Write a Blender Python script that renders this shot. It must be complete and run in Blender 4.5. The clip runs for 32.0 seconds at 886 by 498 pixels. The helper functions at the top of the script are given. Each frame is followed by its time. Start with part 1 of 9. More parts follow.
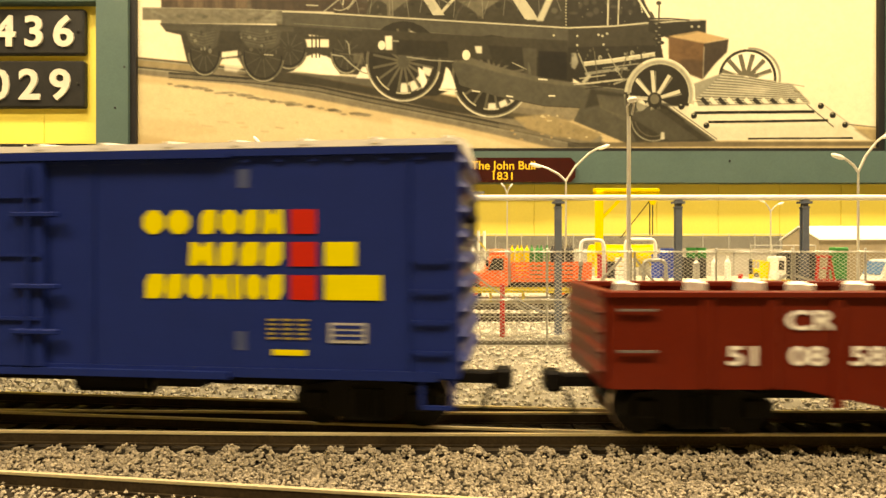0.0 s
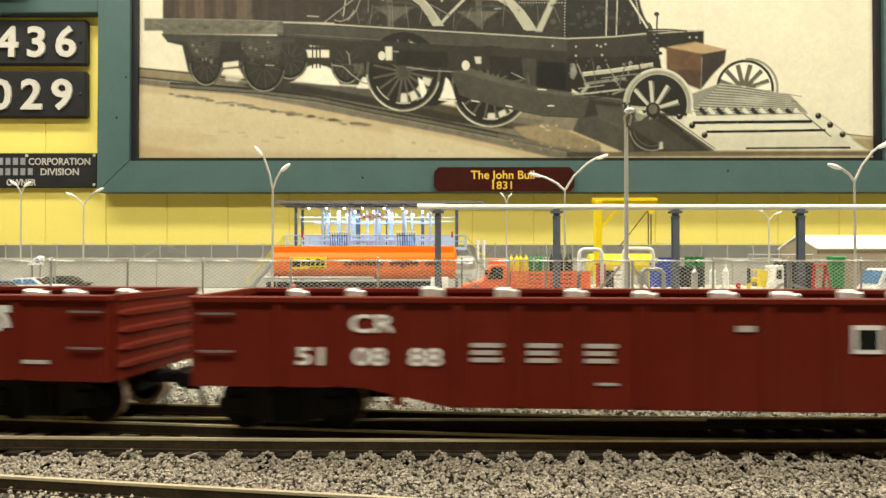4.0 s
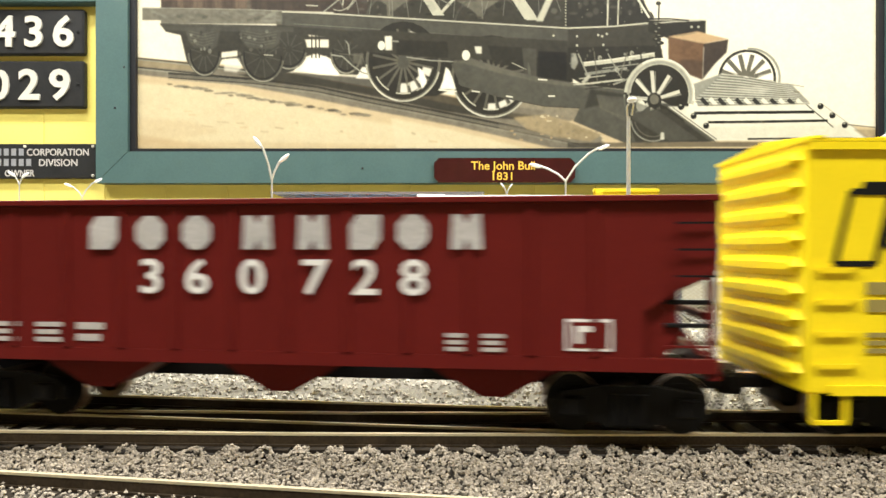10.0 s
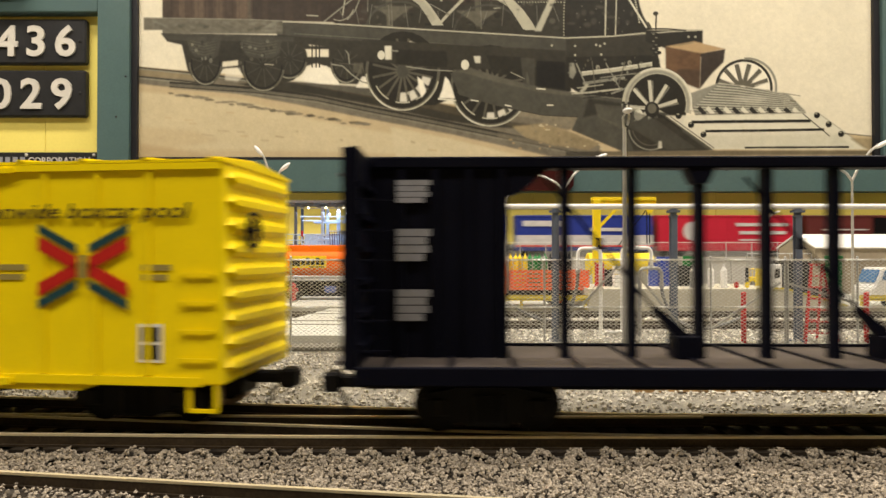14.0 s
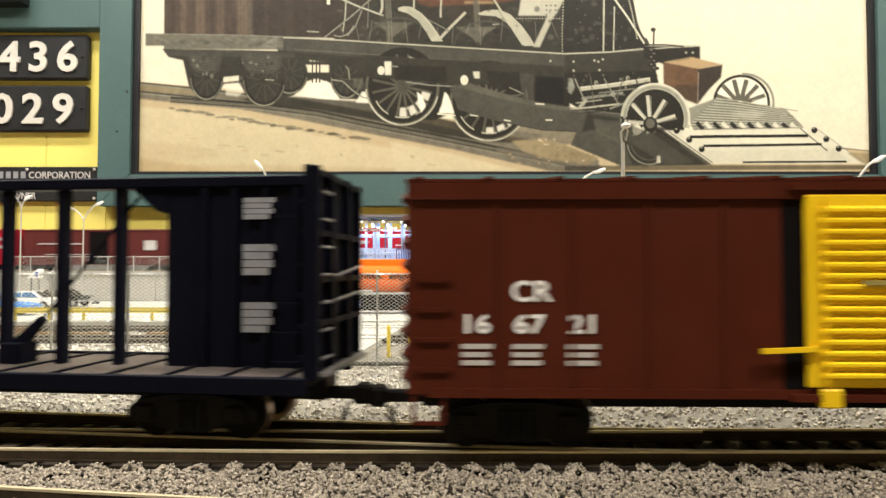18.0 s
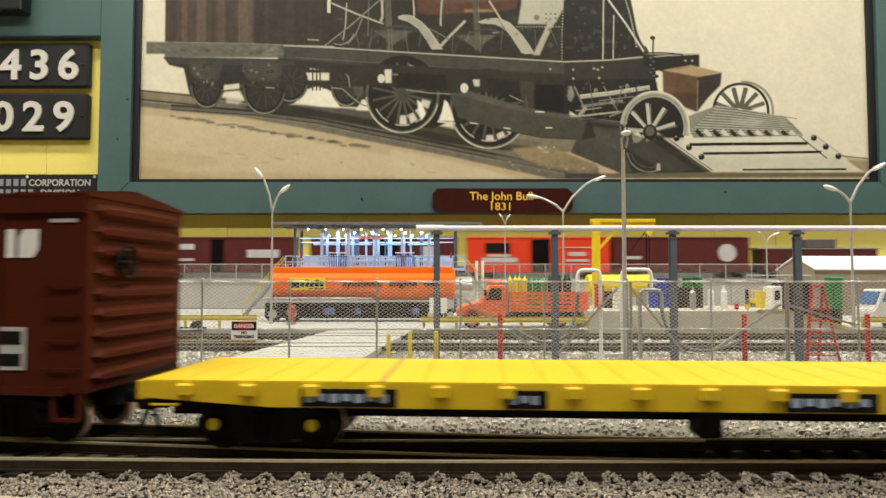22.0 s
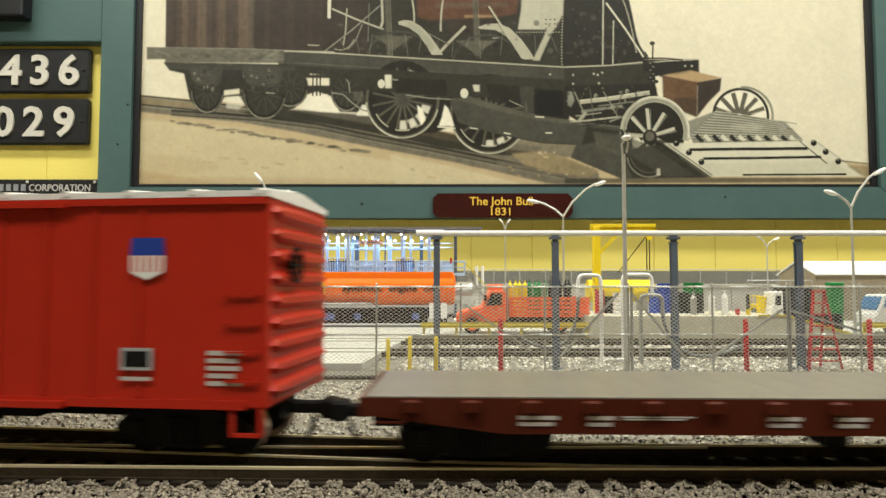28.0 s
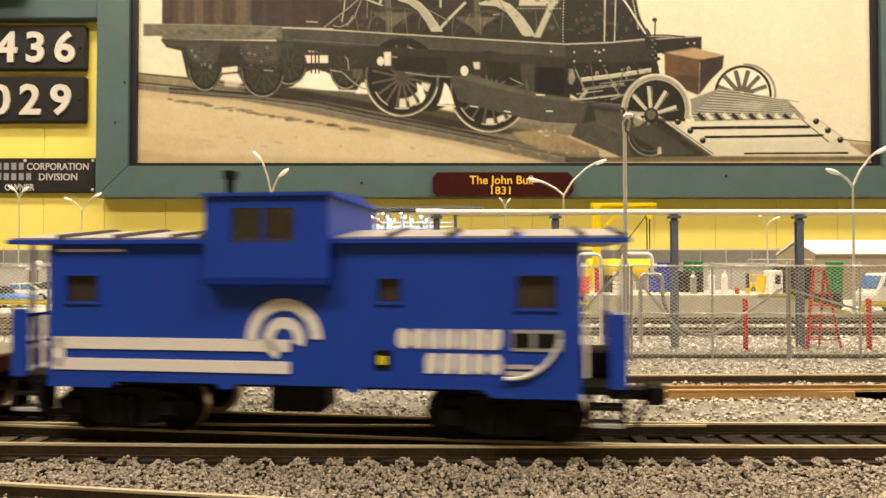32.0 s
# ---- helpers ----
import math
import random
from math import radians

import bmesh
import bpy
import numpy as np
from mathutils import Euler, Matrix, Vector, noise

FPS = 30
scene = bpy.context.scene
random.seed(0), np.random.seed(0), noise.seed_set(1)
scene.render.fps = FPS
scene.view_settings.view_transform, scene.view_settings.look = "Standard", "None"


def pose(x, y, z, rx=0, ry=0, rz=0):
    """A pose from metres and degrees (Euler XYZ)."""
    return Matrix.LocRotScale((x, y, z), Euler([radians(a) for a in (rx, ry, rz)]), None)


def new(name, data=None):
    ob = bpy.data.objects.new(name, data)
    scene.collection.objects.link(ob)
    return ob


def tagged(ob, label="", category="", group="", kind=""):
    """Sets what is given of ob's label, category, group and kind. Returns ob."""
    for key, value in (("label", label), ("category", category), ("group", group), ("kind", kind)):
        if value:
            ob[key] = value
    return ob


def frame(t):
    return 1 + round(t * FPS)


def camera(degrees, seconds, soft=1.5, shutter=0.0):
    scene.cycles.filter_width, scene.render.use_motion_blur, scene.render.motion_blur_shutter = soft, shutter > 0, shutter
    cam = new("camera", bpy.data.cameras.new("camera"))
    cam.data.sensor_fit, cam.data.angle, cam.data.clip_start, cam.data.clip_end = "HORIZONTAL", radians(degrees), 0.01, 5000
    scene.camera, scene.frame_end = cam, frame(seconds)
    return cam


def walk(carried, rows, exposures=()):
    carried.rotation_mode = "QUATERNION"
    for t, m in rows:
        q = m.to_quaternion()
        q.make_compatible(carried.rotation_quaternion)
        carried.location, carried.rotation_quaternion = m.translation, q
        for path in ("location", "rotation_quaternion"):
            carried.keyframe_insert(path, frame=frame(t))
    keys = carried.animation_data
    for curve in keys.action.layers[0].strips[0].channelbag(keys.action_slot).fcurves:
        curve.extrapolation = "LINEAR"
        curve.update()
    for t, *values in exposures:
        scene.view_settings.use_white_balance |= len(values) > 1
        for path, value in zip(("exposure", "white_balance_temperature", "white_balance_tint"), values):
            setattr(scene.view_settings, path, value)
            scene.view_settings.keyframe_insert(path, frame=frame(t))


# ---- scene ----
# ---- camera ----
cam = camera(69.5, 32.0, soft=1.5, shutter=0.8)
CAM_ROWS = [
    (0.0, 0.0, 0.0037, 0.0330, 89.869, 0.0, 0.14),
    (0.5, 0.0, 0.0036, 0.0330, 90.045, 0.0, 0.13),
    (1.0, 0.0, 0.0036, 0.0330, 90.607, 0.0, 0.11),
    (1.5, 0.0, 0.0035, 0.0330, 90.333, 0.0, 0.16),
    (2.0, 0.0, 0.0012, 0.0330, 90.491, 0.0, 0.17),
    (2.5, 0.0, 0.0014, 0.0330, 90.336, 0.0, 0.16),
    (3.0, 0.0, 0.0015, 0.0330, 89.965, 0.0, 0.18),
    (3.5, 0.0, 0.0012, 0.0330, 90.674, 0.0, 0.09),
    (5.5, 0.0, 0.0013, 0.0330, 90.688, 0.0, 0.21),
    (6.0, 0.0, 0.0015, 0.0330, 89.894, 0.0, 0.17),
    (6.5, 0.0, 0.0016, 0.0330, 89.736, 0.0, 0.14),
    (7.0, 0.0, 0.0014, 0.0330, 90.189, 0.0, 0.17),
    (7.5, 0.0, 0.0014, 0.0330, 90.267, 0.0, 0.17),
    (8.0, 0.0, 0.0012, 0.0330, 90.734, 0.0, 0.19),
    (8.5, 0.0, 0.0015, 0.0330, 90.088, 0.0, 0.16),
    (9.0, 0.0, 0.0016, 0.0330, 90.063, 0.0, 0.13),
    (9.5, 0.0, 0.0012, 0.0330, 90.652, 0.0, 0.14),
    (10.0, 0.0, 0.0036, 0.0330, 89.887, 0.0, 0.12),
    (10.5, 0.0, 0.0007, 0.0330, 90.103, 0.0, 0.12),
    (11.0, 0.0, -0.0001, 0.0330, 90.111, 0.0, 0.11),
    (11.5, 0.0, -0.0001, 0.0330, 89.688, 0.0, 0.11),
    (12.0, 0.0, -0.0001, 0.0330, 89.721, 0.0, 0.11),
    (12.5, 0.0, 0.0001, 0.0330, 89.419, 0.0, 0.02),
    (13.0, 0.0, 0.0001, 0.0330, 89.523, 0.0, 0.02),
    (13.5, 0.0, -0.0007, 0.0330, 91.193, 0.0, 0.17),
    (14.0, 0.0, -0.0003, 0.0330, 90.603, 0.0, 0.05),
    (14.5, 0.0, -0.0008, 0.0330, 91.687, 0.0, -0.02),
    (15.0, 0.0, -0.0004, 0.0330, 90.635, 0.0, -0.03),
    (15.5, 0.0, -0.0009, 0.0330, 92.132, 0.0, -0.03),
    (17.5, 0.0, -0.0006, 0.0330, 91.299, 0.0, -0.02),
    (18.0, 0.0, -0.0008, 0.0330, 91.876, 0.0, 0.00),
    (18.5, 0.0, 0.0011, 0.0330, 92.083, 0.0, 0.01),
    (19.0, 0.0, 0.0020, 0.0330, 91.796, 0.0, -0.02),
    (19.5, 0.0, -0.0007, 0.0330, 91.770, 0.0, -0.02),
    (20.0, 0.0, -0.0010, 0.0330, 92.068, 0.0, -0.01),
    (20.5, 0.0, -0.0009, 0.0330, 92.105, 0.0, -0.01),
    (21.0, 0.0, -0.0010, 0.0330, 92.301, 0.0, -0.01),
    (21.5, 0.0, -0.0004, 0.0330, 92.117, 0.0, -0.02),
    (22.0, 0.0, -0.0000, 0.0330, 92.553, 0.0, 0.00),
    (22.5, 0.0, -0.0000, 0.0330, 92.614, 0.0, 0.00),
    (23.0, 0.0, 0.0000, 0.0330, 92.443, 0.0, 0.00),
    (23.5, 0.0, 0.0000, 0.0330, 92.367, 0.0, 0.00),
    (24.0, 0.0, -0.0000, 0.0330, 92.579, 0.0, 0.00),
    (24.5, 0.0, 0.0000, 0.0330, 92.376, 0.0, -0.01),
    (25.0, 0.0, -0.0000, 0.0330, 92.521, 0.0, -0.01),
    (25.5, 0.0, -0.0000, 0.0330, 92.598, 0.0, -0.01),
    (26.0, 0.0, 0.0013, 0.0330, 92.479, 0.0, -0.01),
    (26.5, 0.0, 0.0028, 0.0330, 92.515, 0.0, 0.00),
    (28.5, 0.0, 0.0006, 0.0330, 93.084, 0.0, 0.00),
    (29.0, 0.0, 0.0011, 0.0330, 92.878, 0.0, 0.00),
    (29.5, 0.0, 0.0011, 0.0330, 92.955, 0.0, 0.00),
    (30.0, 0.0, 0.0011, 0.0330, 92.878, 0.0, 0.00),
    (30.5, 0.0, 0.0012, 0.0330, 92.630, 0.0, 0.01),
    (31.0, 0.0, 0.0012, 0.0330, 92.306, 0.0, 0.01),
    (31.5, 0.0, 0.0014, 0.0330, 91.623, 0.0, 0.01),
    (32.0, 0.0, 0.0016, 0.0330, 91.138, 0.0, -0.01),
]
# seconds, stops, kelvin, tint
LIGHTS_SEEN = [(0.0, 0.45, 12500, 10), (1.0, 0.1, 12500, 8), (2.0, 0.1, 10500, 10), (3.0, 0.1, 7800, 8), (6.0, 0.0, 6100, 2), (7.0, 0.35, 6100, 3), (8.0, 0.80, 6000, 11),
               (9.0, 0.72, 6250, 9), (10.0, 0.66, 6050, 9), (11.0, 0.06, 6900, 8), (12.0, -0.12, 7400, 7), (13.0, -0.22, 7500, 9), (14.0, -0.18, 6800, 14), (15.0, 0.0, 6400, 16),
               (18.0, 0.34, 6300, 12), (19.0, 0.35, 6300, 10), (20.0, 0.37, 6200, 13), (21.0, 0.02, 6250, 11), (23.0, -0.4, 6200, 8), (24.0, -0.48, 6250, 4), (25.0, -0.42, 6300, 5), (26.0, 0.0, 6400, 8), (29.0, -0.3, 6200, 4),
               (30.0, -0.4, 6250, 5), (31.0, -0.33, 6500, 10), (32.0, 0.05, 7700, 17)]
walk(cam, [(t, pose(x, y, z, rx, ry, rz)) for t, x, y, z, rx, ry, rz in CAM_ROWS], LIGHTS_SEEN)

# ---- light: a room lit from its ceiling ----
world = bpy.data.worlds.new("room_air")
world.use_nodes = True
world.node_tree.nodes["Background"].inputs[0].default_value = (1.0, 0.93, 0.82, 1)
world.node_tree.nodes["Background"].inputs[1].default_value = 0.03
scene.world = world
CEIL_Z = 1.25
LAMP_SPOTS = [(-0.75, -0.35), (0.75, -0.35), (-0.75, 0.40), (0.75, 0.40)]
for lx, ly in LAMP_SPOTS:
    ld = bpy.data.lights.new("ceiling_lamp", "AREA")
    ld.shape, ld.size, ld.size_y = "RECTANGLE", 1.1, 0.16
    ld.energy, ld.color = 19.0, (1.0, 0.955, 0.87)
    lo = new("ceiling_lamp_light", ld)
    lo.matrix_world = pose(lx, ly, CEIL_Z - 0.03)

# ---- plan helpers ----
MM = 0.001
EYE_Z = 0.033
WALL_Y = 0.95
FOCUS = 1130.0


def bx(u, d):
    """Metres to the right of the camera line at bearing u and depth d."""
    return (u - 784.0) * d / FOCUS


def hz(v, d):
    """Height at elevation mark v (490 is eye level) and depth d."""
    return EYE_Z + (490.0 - v) * d / FOCUS


def link(node_tree, a, b):
    node_tree.links.new(a, b)


def mat(name, col, rough=0.5, metal=0.0, vary=0.12, scale=300.0, bump=0.15, grain=1800.0, spec=0.22, island=0.0, dust=None, dust_amt=0.3):
    """A painted or plain surface: mottled at two scales, with fine relief; island: random tint from piece to piece."""
    m = bpy.data.materials.new(name)
    m.use_nodes = True
    nt = m.node_tree
    b = nt.nodes["Principled BSDF"]
    b.inputs["Roughness"].default_value, b.inputs["Metallic"].default_value = rough, metal
    b.inputs["Specular IOR Level"].default_value = spec
    tc = nt.nodes.new("ShaderNodeTexCoord")
    n1 = nt.nodes.new("ShaderNodeTexNoise")
    n1.inputs["Scale"].default_value, n1.inputs["Detail"].default_value = scale, 4
    n2 = nt.nodes.new("ShaderNodeTexNoise")
    n2.inputs["Scale"].default_value, n2.inputs["Detail"].default_value = grain, 3
    link(nt, tc.outputs["Object"], n1.inputs["Vector"])
    link(nt, tc.outputs["Object"], n2.inputs["Vector"])
    add = nt.nodes.new("ShaderNodeMath")
    add.operation = "ADD"
    link(nt, n1.outputs["Fac"], add.inputs[0])
    link(nt, n2.outputs["Fac"], add.inputs[1])
    mr = nt.nodes.new("ShaderNodeMapRange")
    mr.inputs["From Min"].default_value, mr.inputs["From Max"].default_value = 0.6, 1.4
    mr.inputs["To Min"].default_value, mr.inputs["To Max"].default_value = 1.0 - vary, 1.0 + vary
    link(nt, add.outputs[0], mr.inputs["Value"])
    val = mr.outputs[0]
    if island:
        gi = nt.nodes.new("ShaderNodeNewGeometry")
        oi = nt.nodes.new("ShaderNodeObjectInfo")
        sm = nt.nodes.new("ShaderNodeMath")
        sm.operation = "ADD"
        link(nt, gi.outputs["Random Per Island"], sm.inputs[0])
        link(nt, oi.outputs["Random"], sm.inputs[1])
        ir = nt.nodes.new("ShaderNodeMapRange")
        ir.inputs["From Max"].default_value = 2.0
        ir.inputs["To Min"].default_value, ir.inputs["To Max"].default_value = 1 - island, 1 + island
        link(nt, sm.outputs[0], ir.inputs["Value"])
        mu = nt.nodes.new("ShaderNodeMath")
        mu.operation = "MULTIPLY"
        link(nt, val, mu.inputs[0])
        link(nt, ir.outputs[0], mu.inputs[1])
        val = mu.outputs[0]
    mix = nt.nodes.new("ShaderNodeMix")
    mix.data_type, mix.blend_type = "RGBA", "MULTIPLY"
    mix.inputs[0].default_value = 1.0
    mix.inputs[6].default_value = (*col, 1)
    link(nt, val, mix.inputs[7])
    outc = mix.outputs[2]
    if dust:
        n3 = nt.nodes.new("ShaderNodeTexNoise")
        n3.inputs["Scale"].default_value, n3.inputs["Detail"].default_value = scale * 0.4, 6
        link(nt, tc.outputs["Object"], n3.inputs["Vector"])
        dr = nt.nodes.new("ShaderNodeMapRange")
        dr.inputs["From Min"].default_value, dr.inputs["From Max"].default_value = 0.45, 0.75
        dr.inputs["To Max"].default_value = dust_amt
        link(nt, n3.outputs["Fac"], dr.inputs["Value"])
        mx = nt.nodes.new("ShaderNodeMix")
        mx.data_type = "RGBA"
        link(nt, dr.outputs[0], mx.inputs[0])
        link(nt, outc, mx.inputs[6])
        mx.inputs[7].default_value = (*dust, 1)
        outc = mx.outputs[2]
    link(nt, outc, b.inputs["Base Color"])
    bp = nt.nodes.new("ShaderNodeBump")
    bp.inputs["Strength"].default_value, bp.inputs["Distance"].default_value = bump, 0.0003
    link(nt, n2.outputs["Fac"], bp.inputs["Height"])
    link(nt, bp.outputs[0], b.inputs["Normal"])
    return m


def glow(name, col, strength):
    m = bpy.data.materials.new(name)
    m.use_nodes = True
    b = m.node_tree.nodes["Principled BSDF"]
    b.inputs["Base Color"].default_value = (*col, 1)
    b.inputs["Emission Color"].default_value = (*col, 1)
    b.inputs["Emission Strength"].default_value = strength
    return m


def clear_pane(name):
    """Thin clear glazing: mostly see-through with a fixed faint gloss."""
    m = bpy.data.materials.new(name)
    m.use_nodes = True
    nt = m.node_tree
    nt.nodes.remove(nt.nodes["Principled BSDF"])
    t, g, mx = nt.nodes.new("ShaderNodeBsdfTransparent"), nt.nodes.new("ShaderNodeBsdfGlossy"), nt.nodes.new("ShaderNodeMixShader")
    g.inputs["Roughness"].default_value = 0.05
    t.inputs[0].default_value = (0.80, 0.80, 0.78, 1)
    mx.inputs[0].default_value = 0.07
    link(nt, t.outputs[0], mx.inputs[1])
    link(nt, g.outputs[0], mx.inputs[2])
    link(nt, mx.outputs[0], nt.nodes["Material Output"].inputs["Surface"])
    return m


